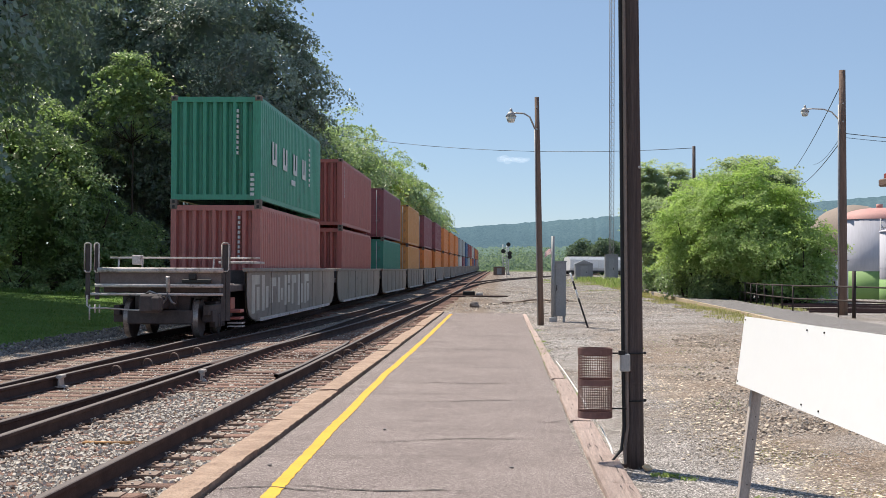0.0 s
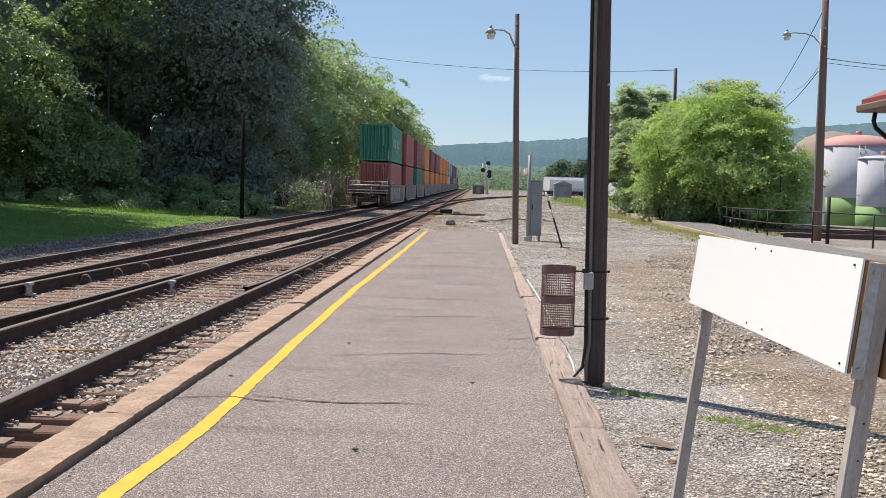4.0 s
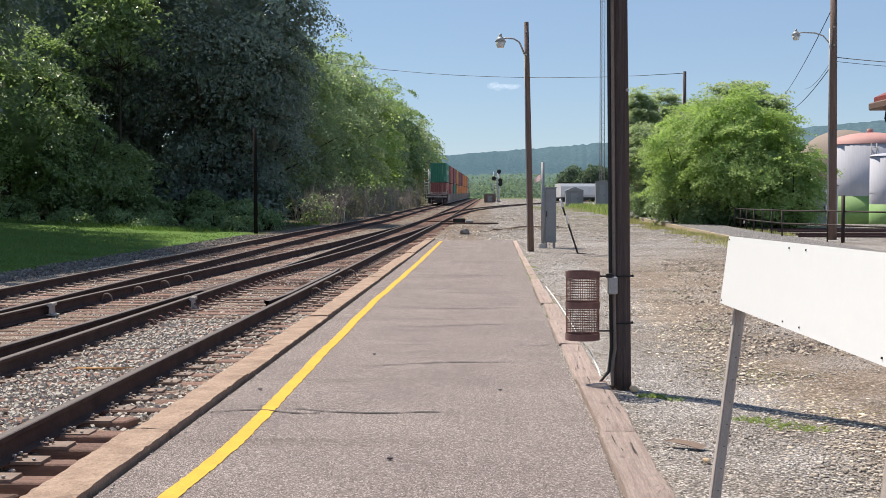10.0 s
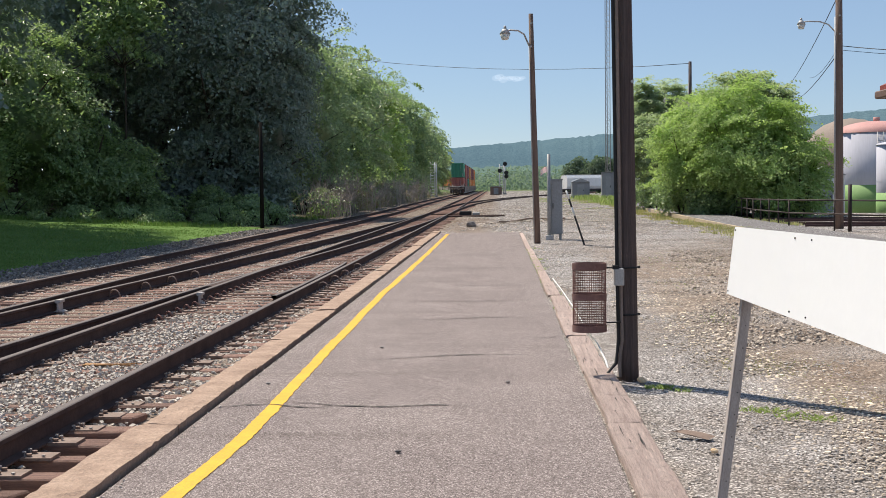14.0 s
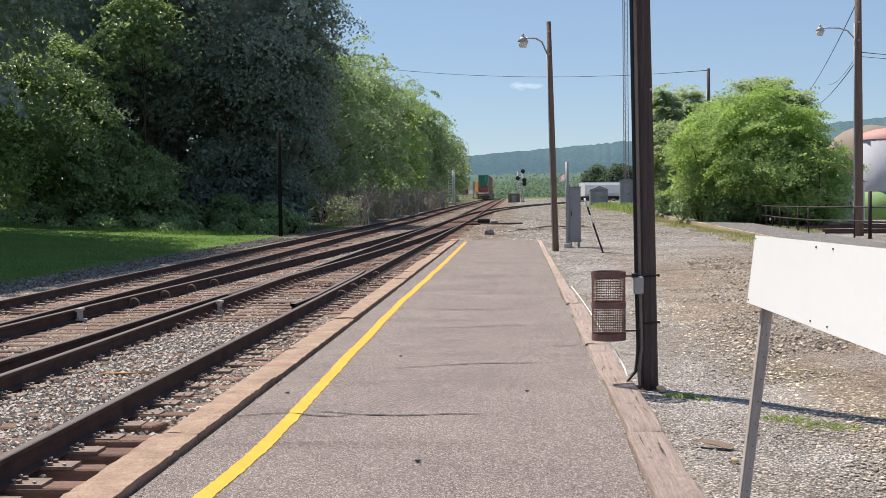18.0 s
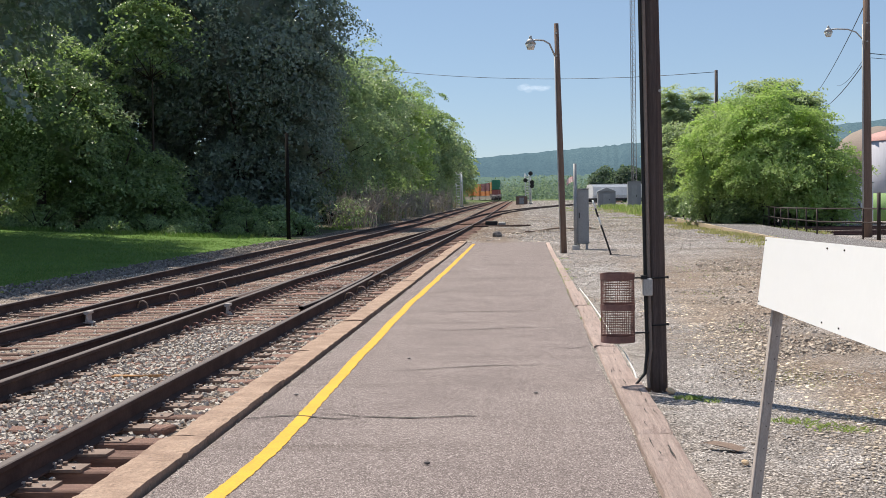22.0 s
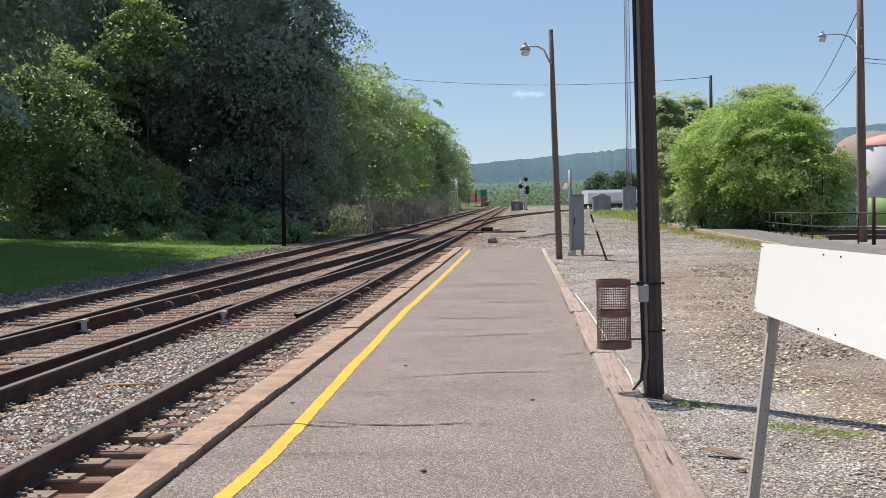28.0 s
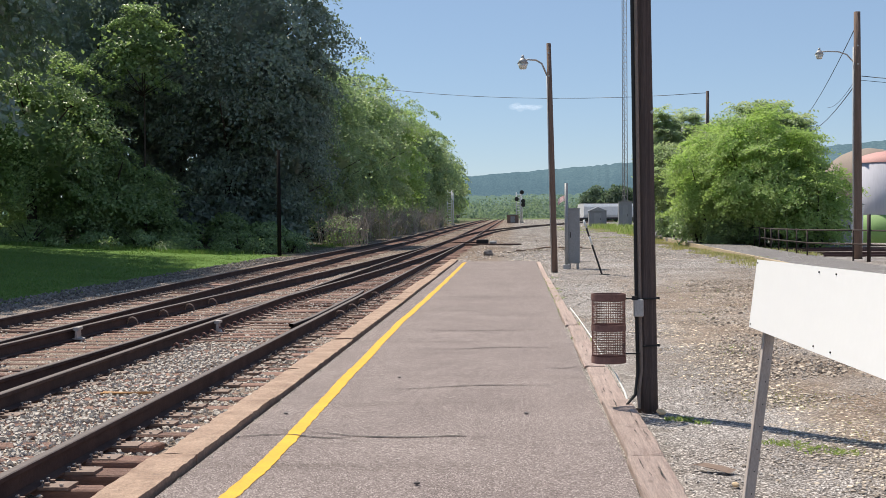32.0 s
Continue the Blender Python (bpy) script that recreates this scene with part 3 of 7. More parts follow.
def build_platform():
    ys = list(np.arange(-6, 45.01, 0.5))
    xs_t = [0, 0.08, 0.25, 0.5, 0.75, 0.92, 1.0]
    v, fc = [], []
    for y in ys:
        x0, x1 = edge_in(y), 0.65 + 0.012 * math.sin(y * 0.9)
        for t in xs_t:
            v.append((x0 + (x1 - x0) * t, y, 0.0))
    w = len(xs_t)
    fc = [(j * w + i, j * w + i + 1, (j + 1) * w + i + 1, (j + 1) * w + i) for j in range(len(ys) - 1) for i in range(w - 1)]
    n0 = len(v)
    for k, y in ((0, ys[0]), (1, ys[-1])):                 # end walls down to the ground
        for t in (0, 1):
            x0, x1 = edge_in(y), 0.65 + 0.012 * math.sin(y * 0.9)
            v.append((x0 + (x1 - x0) * t, y + (0.25 if k else 0), -0.35))
    fc.append((n0 - w, n0 - 1, n0 + 3, n0 + 2))
    pl = tagged(new("platform", from_np("platform", v, fc, M_ASPHALT, True)), "worn grey asphalt station platform", "platform", kind="structure")
    # concrete edge, in cast lengths
    y, i = -5.0, 0
    lens = [2.6, 2.1, 3.1, 2.4, 2.8]
    while y < 45.5:
        ln = min(lens[i % 5], 46.0 - y)
        b = bmesh.new()
        x1 = edge_in(y + ln / 2) - 0.03
        wd = 0.262 + 0.02 * math.sin(i * 2.1)
        bx(b, x1 - wd, x1, y, y + ln - 0.012, -0.4, 0.042 + 0.008 * math.sin(i * 1.7))
        bmesh.ops.subdivide_edges(b, edges=[e for e in b.edges if abs(e.verts[0].co.y - e.verts[1].co.y) > 1], cuts=34, use_grid_fill=True)
        bmesh.ops.subdivide_edges(b, edges=[e for e in b.edges if abs(e.verts[0].co.x - e.verts[1].co.x) > 0.15], cuts=3, use_grid_fill=True)
        for vv in b.verts:
            rim = vv.co.x > x1 - 0.02 or vv.co.x < x1 - wd + 0.02
            out = vv.co.x < x1 - wd + 0.02
            vv.co.x += (0.04 * max(0, noise.noise(Vector((i * 3.0, vv.co.y * 3.3, 0))) - 0.2) + random.uniform(0, 0.009)) if out else random.uniform(-0.006, 0.002) if rim else 0
            vv.co.x += (0.02 if not out else 0) * min(0, noise.noise(Vector((i * 3.0 + 9, vv.co.y * 2.6, 0))) + 0.35) if rim else 0
            vv.co.z += random.uniform(-0.009, 0.002) if rim and vv.co.z > 0 else random.uniform(-0.006, 0.005)
        part("concrete_edge", b, M_CURB, pl)
        y += ln
        i += 1
    # painted stripe
    v, fc = [], []
    yy = list(np.arange(-5.5, 4.0, 0.5)) + list(np.arange(4.0, 43.9, 0.06))
    for y in yy:
        c = yellow_x(y)
        for sgn in (-1, 0, 1):
            x = c + sgn * (0.053 + (random.uniform(-0.007, 0.005) if sgn else 0))
            v.append((x, y, 0.004))
    fc = [(j * 3 + i, j * 3 + i + 1, j * 3 + i + 4, j * 3 + i + 3) for j in range(len(yy) - 1) for i in (0, 1)]
    part("yellow_stripe", from_np("yellow_stripe", v, fc, M_YELLOW, True), None, pl, "wavy hand-painted yellow safety line")
    # cracks across the asphalt
    spans = [(-1.98, -1.2, 8.95, 8.9), (-1.5, -0.2, 9.0, 8.85), (-1.25, 0.35, 11.4, 11.75), (-1.1, 0.4, 14.9, 15.1),
             (-0.9, 0.5, 20.2, 20.0), (-1.4, 0.4, 17.3, 17.4), (-1.2, 0.5, 24.6, 24.5), (-1.0, 0.55, 29.8, 30.0), (-1.5, 0.5, 34.8, 34.7),
             (0.25, 0.6, 12.9, 13.1), (-0.4, 0.2, 26.6, 26.4)]
    for x0, x1, y0, y1 in spans:
        k = max(int((x1 - x0) / 0.07), 6)
        v = []
        ph = random.uniform(0, 6)
        for i in range(k + 1):
            t = i / k
            x = x0 + (x1 - x0) * t
            y = y0 + (y1 - y0) * t + 0.06 * math.sin(t * 7 + ph) + random.uniform(-0.012, 0.012)
            h = (0.005 + random.uniform(0, 0.007)) * math.sin(math.pi * min(max(t, 0.06), 0.94)) ** 0.5 * (1 + y0 / 16)
            v += [(x, y - h, 0.006), (x, y + h, 0.006)]
        fc = [(2 * i, 2 * i + 2, 2 * i + 3, 2 * i + 1) for i in range(k)]
        part("asphalt_crack", from_np("asphalt_crack", v, fc, M_CRACK), None, pl)
    # edging timbers along the lot
    y = -2.0
    for ln, wd, z, skew in ((5.2, 0.22, 0.03, 0), (2.45, 0.22, 0.03, 0.01), (2.48, 0.22, 0.035, 0), (2.53, 0.215, 0.03, -0.008), (2.54, 0.205, 0.004, 0.012), (2.5, 0.2, 0.012, 0), (2.6, 0.19, 0.0, 0.01),
                            (2.6, 0.17, 0.01, 0), (3.0, 0.15, -0.01, 0), (4.2, 0.14, -0.02, 0), (5.0, 0.13, -0.02, 0), (6.0, 0.12, -0.02, 0), (6.0, 0.12, -0.02, 0)):
        b = bmesh.new()
        x0 = 0.685 + 0.012 * math.sin(y * 0.9)
        k, across = max(int(ln / 0.09), 20), (0, 0.06, 0.2, 0.36, 0.5, 0.64, 0.8, 0.94, 1.0)
        rows = []
        bite = [(random.uniform(0, ln), random.choice((0, 1)), random.uniform(0.05, 0.16)) for _ in range(int(ln * 0.9))]
        for i in range(k + 1):
            t = ln * i / k
            row = []
            for j, u in enumerate(across):
                end = min(t, ln - t)
                chew = sum(0.03 * max(0, 1 - abs(t - bt) / bw) for bt, bs, bw in bite if bs == (u > 0.5))
                edge = abs(u - 0.5) * 2
                xx = x0 + skew * (t / ln) + u * (wd + 0.012) + (1 if u < 0.5 else -1) * chew * max(0, edge - 0.5) + random.uniform(-0.003, 0.003)
                zz = z - (0.012 if u in (0, 1.0) else 0) - 0.012 * max(0, 1 - end / 0.05) + 0.007 * noise.noise(Vector((u * 9, (y + t) * 1.3, z * 50))) + random.uniform(-0.0025, 0.0025)
                row.append(b.verts.new((xx, y + 0.022 + t * (ln - 0.044) / ln + 0.012 * noise.noise(Vector((u * 6, y, i))) * (1 if i in (0, k) else 0), zz)))
            low = [b.verts.new((row[0].co.x, row[0].co.y, -0.2)), b.verts.new((row[-1].co.x, row[-1].co.y, -0.2))]
            rows.append([low[0]] + row + [low[1]])
        for p, q in zip(rows, rows[1:]):
            for i in range(len(p) - 1):
                b.faces.new((p[i], p[i + 1], q[i + 1], q[i]))
        b.faces.new(rows[0][::-1])
        b.faces.new(rows[-1])
        tm = part("edging_timber", b, M_TIMBER, pl, "weathered split timber")
        for _ in range(int(ln * 2.4) if y < 19 else 0):          # drying cracks along the grain
            cx_, cy_, cl_ = x0 + random.uniform(0.03, wd - 0.03), y + random.uniform(0.1, ln - 0.5), random.uniform(0.08, 0.42)
            c = bmesh.new()
            n = 8
            side = []
            for i in range(n + 1):
                w_ = 0.0032 * math.sin(math.pi * min(max(i / n, 0.03), 0.97)) * random.uniform(0.5, 1.5)
                xx = cx_ + 0.012 * noise.noise(Vector((cx_ * 40, cy_ * 5 + i * 0.5, 0)))
                side.append((c.verts.new((xx - w_, cy_ + cl_ * i / n, z + 0.012)), c.verts.new((xx + w_, cy_ + cl_ * i / n, z + 0.012))))
            for p, q in zip(side, side[1:]):
                c.faces.new((p[0], p[1], q[1], q[0]))
            part("split", c, M_CRACK, tm)
        y += ln


build_platform()

# ---- tracks ----
HEAD = [(-0.036, -0.035), (-0.036, -0.006), (-0.028, 0.0), (0.028, 0.0), (0.036, -0.006), (0.036, -0.035)]
PROFILE = [(-0.07, -0.17), (-0.07, -0.158), (-0.014, -0.142), (-0.009, -0.05)] + HEAD + [(0.009, -0.05), (0.014, -0.142), (0.07, -0.158), (0.07, -0.17)]


def rail_mesh(pts, low=0.0):
    """A rail section swept along (x, y) points, its head at the line's height."""
    v, fc, mi = [], [], []
    k = len(PROFILE)
    for i, (x, y) in enumerate(pts):
        a, b = pts[max(i - 1, 0)], pts[min(i + 1, len(pts) - 1)]
        d = Vector((b[0] - a[0], b[1] - a[1])).normalized()
        for px, pz in PROFILE:
            v.append((x + d.y * px, y - d.x * px, pz + rise(y) - low))
    for i in range(len(pts) - 1):
        for j in range(k - 1):
            fc.append((i * k + j, i * k + j + 1, (i + 1) * k + j + 1, (i + 1) * k + j))
            mi.append(1 if j in (5, 6, 7) else 0)
    me = from_np("rail", v, fc, [M_RAIL, M_RAILTOP])
    me.polygons.foreach_set("material_index", mi)
    return me


def steps(y0, y1):
    y, out = y0, []
    while y < y1:
        out.append(y)
        y += 1.0 if y < 60 else 2.5 if y < 130 else 6.0
    return out + [y1]


def track_points(fx, y0, y1, off):
    return [(fx(y) + off, y) for y in steps(y0, y1)]


def tie_mesh(name, w=0.22, ln=2.6, seed=0):
    r = random.Random(seed)
    b = bmesh.new()
    bx(b, -ln / 2, ln / 2, -w / 2, w / 2, -0.32, -0.175)
    for vv in b.verts:
        vv.co.x += r.uniform(-0.06, 0.06)
        vv.co.y += r.uniform(-0.012, 0.012)
        vv.co.z += r.uniform(-0.012, 0.01)
    bevel(b, 0.012)
    return mesh_of(name, b, M_TIE)


TIES = [tie_mesh("tie", 0.2 + 0.012 * s, 2.5 + 0.05 * s, s) for s in range(5)]
PLATE_B = bmesh.new()
bx(PLATE_B, -0.22, 0.27, -0.095, 0.095, -0.178, -0.158)
for _sx in (-0.115, 0.115):
    for _sy in (-0.05, 0.05):
        cyl(PLATE_B, (_sx, _sy, -0.165), (_sx, _sy, -0.138), 0.014, 0.02, 6)
PLATE = mesh_of("tie_plate", PLATE_B, M_TRUCK)
SPIKE_B = bmesh.new()
cyl(SPIKE_B, (0, 0, -0.17), (0, 0, -0.128), 0.005, 0.005, 4)
bx(SPIKE_B, -0.008, 0.012, -0.009, 0.009, -0.13, -0.12)
SPIKE = mesh_of("rail_spike", SPIKE_B, M_BLOCK)


def b_x(y):
    return b_line(y) if y < 352 else float(np.interp(y, _XYA[:, 1], _XYA[:, 0]))


def joined(name, items, material, parent=None, label="", kind="stuff"):
    """Many copies of small meshes as one mesh: items of (mesh, x, y, z, turn, scale)."""
    cache, vs, fs, base = {}, [], [], 0
    for me, x, y, z, a, sc in items:
        if me.name not in cache:
            co = np.array([q.co[:] for q in me.vertices])
            tri = []
            for p in me.polygons:
                q = list(p.vertices)
                tri += [(q[0], q[i], q[i + 1]) for i in range(1, len(q) - 1)]
            cache[me.name] = (co, np.array(tri))
        co, tri = cache[me.name]
        c, s = math.cos(a), math.sin(a)
        p = co * sc
        vs.append(np.c_[p[:, 0] * c - p[:, 1] * s + x, p[:, 0] * s + p[:, 1] * c + y, p[:, 2] + z])
        fs.append(tri + base)
        base += len(co)
    ob = new(name, from_np(name, np.concatenate(vs), np.concatenate(fs), material))
    if parent:
        ob.parent = parent
    return tagged(ob, label, kind=kind)


def build_tracks():
    near = thing("near_main_track", "rusty-sided main track with weathered wooden ties", "railway track", kind="structure")
    far = thing("far_main_track", "main track beside the lawn on orange-stained ties", "railway track", kind="structure")
    for th, fx, y1 in ((near, a_line, 430), (far, b_x, 430)):
        for off in (-GAUGE / 2, GAUGE / 2):
            part("rail", rail_mesh(track_points(fx, -8, y1, off)), None, th)
    # the far track past its bend
    for off in (-GAUGE / 2, GAUGE / 2):
        pts = [(b_at(s)[0] + off * math.cos(radians(b_at(s)[2])), b_at(s)[1] + off * math.sin(radians(b_at(s)[2]))) for s in range(431, 640, 6)]
        part("rail", rail_mesh(pts), None, far)
    yard = thing("yard_turnout", "turnout rails curving away to the freight yard", "railway track", kind="structure")
    for off in (-GAUGE / 2, GAUGE / 2):
        part("rail", rail_mesh([(a_line(y) + yard_shift(y) + off, y) for y in steps(89, 300)], 0.004), None, yard)
    cross = thing("crossover", "crossover rails joining the two main tracks", "railway track", kind="structure")
    for off in (-GAUGE / 2, GAUGE / 2):
        part("rail", rail_mesh(track_points(cross_line, -6, 83, off), 0.003), None, cross)
    # guard rail with flared ends, opposite the frog
    pts = [(a_line(y) + GAUGE / 2 - 0.125 - 0.07 * max(0, 1 - (y - 18.6) / 1.4) - 0.06 * max(0, 1 - (27.4 - y) / 1.4), y) for y in np.arange(18.6, 27.5, 0.4)]
    part("guard_rail", rail_mesh(pts, 0.004), None, near)
    b = bmesh.new()
    bx(b, -0.06, 0.1, -0.9, 0.9, -0.15, -0.008)
    bevel(b, 0.01)
    part("frog", b, M_RAIL, cross, m=pose(-4.74, 21.6, 0, 0, 0, -2.6))
    # ties: the nearest are single pieces
    rest = {near: [], far: []}
    plates, spikes = [], []
    for th, fx in ((near, a_line), (far, b_x)):
        y, i = -3.0, 0
        while y < 330:
            me = TIES[i % 5]
            yy = y + random.uniform(-0.035, 0.035)
            turn = random.gauss(0, 0.022)
            x = fx(yy) + random.uniform(-0.1, 0.1)
            if i < 150 and y < 72:
                ob = part("tie", me, None, th, m=pose(x, yy, rise(yy) + random.uniform(-0.014, 0.006), random.uniform(-2.5, 2.5), random.uniform(-0.4, 0.4), math.degrees(turn)))
            else:
                rest[th].append((me, x, yy, rise(yy), turn, 1.0))
            if y < 45:
                for off in (-GAUGE / 2, GAUGE / 2):
                    plates.append((PLATE, fx(yy) + off, yy, 0.0, 0.0, 1.0))
                    for sx, sy in ((0.085, -0.05), (0.09, 0.045), (-0.085, 0.04), (-0.09, -0.045), (0.14, 0.0), (0.215, -0.06)):
                        if random.random() < 0.7:
                            low = 0.024 if sx > 0.2 else random.uniform(0, 0.016)
                            spikes.append((SPIKE, fx(yy) + off + sx, yy + sy, -low, 0.0 if sx < 0 else math.pi, 1.0))
            y += 0.5
            i += 1
        joined("far_ties", rest[th], M_TIE, th)
    # long turnout ties between the two tracks
    extra = []
    y = -3.0
    while y < 36:
        extra.append((TIES[int(y * 7) % 5], cross_line(y) - 0.1 + random.uniform(-0.15, 0.15), y + random.uniform(-0.05, 0.05), rise(y) - 0.006, random.gauss(0, 0.02), 1.0))
        y += 0.5
    y = 90.0
    while y < 295:
        extra.append((TIES[int(y * 7) % 5], a_line(y) + yard_shift(y), y, rise(y) - 0.006, -math.atan(0.0016 * min(max(y - 88, 0), 102)), 1.0))
        y += 0.55
    joined("turnout_ties", extra, M_TIE, cross)
    joined("tie_plates", plates, M_PLATE, near)
    joined("rail_spikes", spikes, M_BLOCK, near)
    # rail braces and bond loops
    loop = bmesh.new()
    tube(loop, [(0, 0.12 * math.cos(a), 0.12 * math.sin(a)) for a in [math.pi * i / 8 for i in range(9)]], 0.013, 6)
    loop = mesh_of("bond_loop", loop, M_PLATE)
    for fx, off, ys in ((a_line, GAUGE / 2 + 0.12, (21.6, 23.2, 24.8, 27.0)), (cross_line, 0.13 - GAUGE / 2, (20.3, 21.9, 23.45, 25.0))):
        th = near if fx is a_line else cross
        for y in ys:
            part("bond_loop", loop, None, th, m=pose(fx(y) + off, y, -0.15, 0, 0, 62))
    clip = bmesh.new()
    tube(clip, [(0, 0.05 * math.cos(a), 0.055 * math.sin(a)) for a in [math.pi * i / 6 for i in range(7)]], 0.011, 5)
    clip = mesh_of("rail_clip", clip, M_RUST)
    joined("rail_clips", [(clip, a_line(y) - GAUGE / 2 + 0.13, y, -0.16, 1.1, 1.25) for y in np.arange(16.6, 38, 0.5)], M_RUST, near)
    for x, y, th in ((cross_line(18.0) - GAUGE / 2 + 0.05, 18.0, cross), (a_line(19.1) - GAUGE / 2 + 0.06, 19.1, near)):
        b = bmesh.new()
        ring = [[b.verts.new((px * 1.15 + 0.04, yy, pz * 1.05 + 0.012)) for px, pz in PROFILE] for yy in (-0.09, 0.1)]
        b.faces.new(ring[0])
        b.faces.new(ring[1][::-1])
        for q in range(len(PROFILE)):
            b.faces.new((ring[0][q - 1], ring[0][q], ring[1][q], ring[1][q - 1]))
        bmesh.ops.recalc_face_normals(b, faces=b.faces)
        part("heel_block", b, M_BLOCK, th, "bright worn steel block", m=pose(x, y, 0))
    b = bmesh.new()
    for k in range(7):
        cyl(b, (-0.22 + 0.1 * random.uniform(-1, 1), random.uniform(-0.1, 0.1), 0), (0.22 + 0.12 * random.uniform(-1, 1), random.uniform(-0.1, 0.1), random.uniform(-0.02, 0.02)), 0.013, 0.003, 5)
    tagged(new("splintered_tie", mesh_of("splintered_tie", b, M_ORANGEWOOD)), "fresh orange splinters of a broken tie on the ballast", "wood debris").matrix_basis = pose(-3.85, 12.35, -0.162)


build_tracks()


# ---- loose stones ----
def stone_mesh(seed):
    b = bmesh.new()
    bmesh.ops.create_icosphere(b, subdivisions=1, radius=1.0)
    r = random.Random(seed)
    for v in b.verts:
        v.co *= r.uniform(0.65, 1.15)
        v.co.z *= 0.55
    return mesh_of("stone", b, M_STONE)


def chip_mesh(seed):
    """A crushed stone: a skewed block with uneven corners."""
    r = random.Random(seed)
    b = bmesh.new()
    for v in bmesh.ops.create_cube(b, size=1.6)["verts"]:
        v.co = Vector((v.co.x * r.uniform(0.55, 1.15), v.co.y * r.uniform(0.5, 1.0), v.co.z * r.uniform(0.35, 0.75)))
        v.co.x += 0.35 * v.co.z
    bmesh.ops.rotate(b, verts=b.verts, matrix=Euler((r.uniform(-0.5, 0.5), r.uniform(-0.5, 0.5), 0)).to_matrix())
    return mesh_of("stone", b, M_STONE)


def flake_mesh(seed):
    """A flat crushed chip with eight faces."""
    r = random.Random(seed)
    b = bmesh.new()
    ring = [b.verts.new((math.cos(a) * r.uniform(0.7, 1.2), math.sin(a) * r.uniform(0.6, 1.0), r.uniform(-0.1, 0.15))) for a in (0.2, 1.8, 3.3, 4.9)]
    top, low = b.verts.new((r.uniform(-0.4, 0.4), r.uniform(-0.3, 0.3), r.uniform(0.3, 0.6))), b.verts.new((0, 0, -0.4))
    for i in range(4):
        b.faces.new((ring[i], ring[(i + 1) % 4], top))
        b.faces.new((ring[(i + 1) % 4], ring[i], low))
    return mesh_of("flake", b, M_STONE)


def scatter_stones():
    st = [chip_mesh(s) for s in range(9)]
    fl = [flake_mesh(s) for s in range(9)]
    round_st = [stone_mesh(s) for s in range(7)]
    items, buff, strip = [], [], []
    r = random.Random(3)
    for _ in range(62000):                               # ballast, thinning with distance
        y = 5.2 + 36 * r.random() ** 1.7
        x = r.uniform(-9.8, -2.33)
        da = min(abs(x - a_line(y) - q * GAUGE / 2) for q in (-1, 1))
        db = min(abs(x - b_x(y) - q * GAUGE / 2) for q in (-1, 1))
        if min(da, db) < 0.1:
            continue
        crib = abs(((y + 3.0) / 0.5 + 0.5) % 1.0 - 0.5) > 0.26
        heaped = abs(x - a_line(y)) < 0.62 and (8.5 < y < 17 or y < 6.5)
        if (not crib and not heaped and r.random() < 0.93) or (crib and not heaped and r.random() < (0.35 if x > -5.6 else 0.7)):
            continue
        if x > -3.05 and y < 9.6:
            continue
        items.append((st[r.randrange(9)], x, y, (-0.172 if heaped else -0.19) + r.uniform(-0.008, 0.01), r.uniform(0, 6.3), r.uniform(0.01, 0.025)))
    for _ in range(11000):                               # between the ties beside the platform
        y, x = 4.6 + 13 * r.random() ** 1.5, r.uniform(-4.5, -2.33)
        if abs(x - a_line(y) - GAUGE / 2) < 0.11 or abs(((y + 3.0) / 0.5 + 0.5) % 1.0 - 0.5) < 0.22 + 0.05 * r.random():
            continue
        low = ground_z(x, y) + 0.195
        items.append((st[r.randrange(9)], x, y, -0.185 + low + r.uniform(-0.008, 0.012), r.uniform(0, 6.3), r.uniform(0.012, 0.028)))
    for _ in range(5500):                                # the strip beside the lawn, tree shade put into its stone colour
        y = r.uniform(18, 60)
        strip.append((st[r.randrange(9)], r.uniform(-11.9, -9.2), y, -0.28 + r.uniform(-0.02, 0.02), r.uniform(0, 6.3), r.uniform(0.02, 0.045)))
    joined("lawn_side_gravel", strip, M_DARKSTONE, label="dark gravel between the far track and the lawn, shade in its colour")
    joined("ballast_stones", items, M_STONE, label="loose grey ballast stones between the rails")
    lot = []
    for _ in range(40000):
        y = 4.5 + 34 * r.random() ** 1.5
        x = 0.9 + 9 * r.random() if r.random() < 0.75 else r.gauss(2.3 + max(y - 17, 0) * 0.2, 0.3)
        band = math.exp(-((x - 2.25 - max(y - 17, 0) * 0.2 - 0.1 * math.sin(y)) / (0.32 + y * 0.012)) ** 2)
        big = r.random() < 0.2 + 0.6 * band
        sz = 0.006 + 0.014 * r.random() ** 2.0 if big else r.uniform(0.004, 0.009)
        buffy = band > 0.35 and r.random() < 0.8
        (buff if buffy else lot).append((round_st[r.randrange(7)] if buffy else fl[r.randrange(9)], x, y, -0.032, r.uniform(0, 6.3), sz))
    for _ in range(12000):                               # the coarser chips close by
        y, x = 4.6 + 13 * r.random() ** 1.2, r.uniform(0.95, 5.5)
        lot.append((fl[r.randrange(9)], x, y, -0.031, r.uniform(0, 6.3), 0.006 + 0.011 * r.random() ** 2))
    for _ in range(9000):                                # rubble beyond the platform's end
        y = 45.3 + 62 * r.random() ** 1.8
        x = r.uniform(-2.2, 8.5)
        (lot if r.random() < 0.7 else buff).append((fl[r.randrange(9)], x, y, ground_z(x, y) + 0.005, r.uniform(0, 6.3), 0.016 + 0.05 * r.random() ** 3 + (y - 45) * 0.0003))
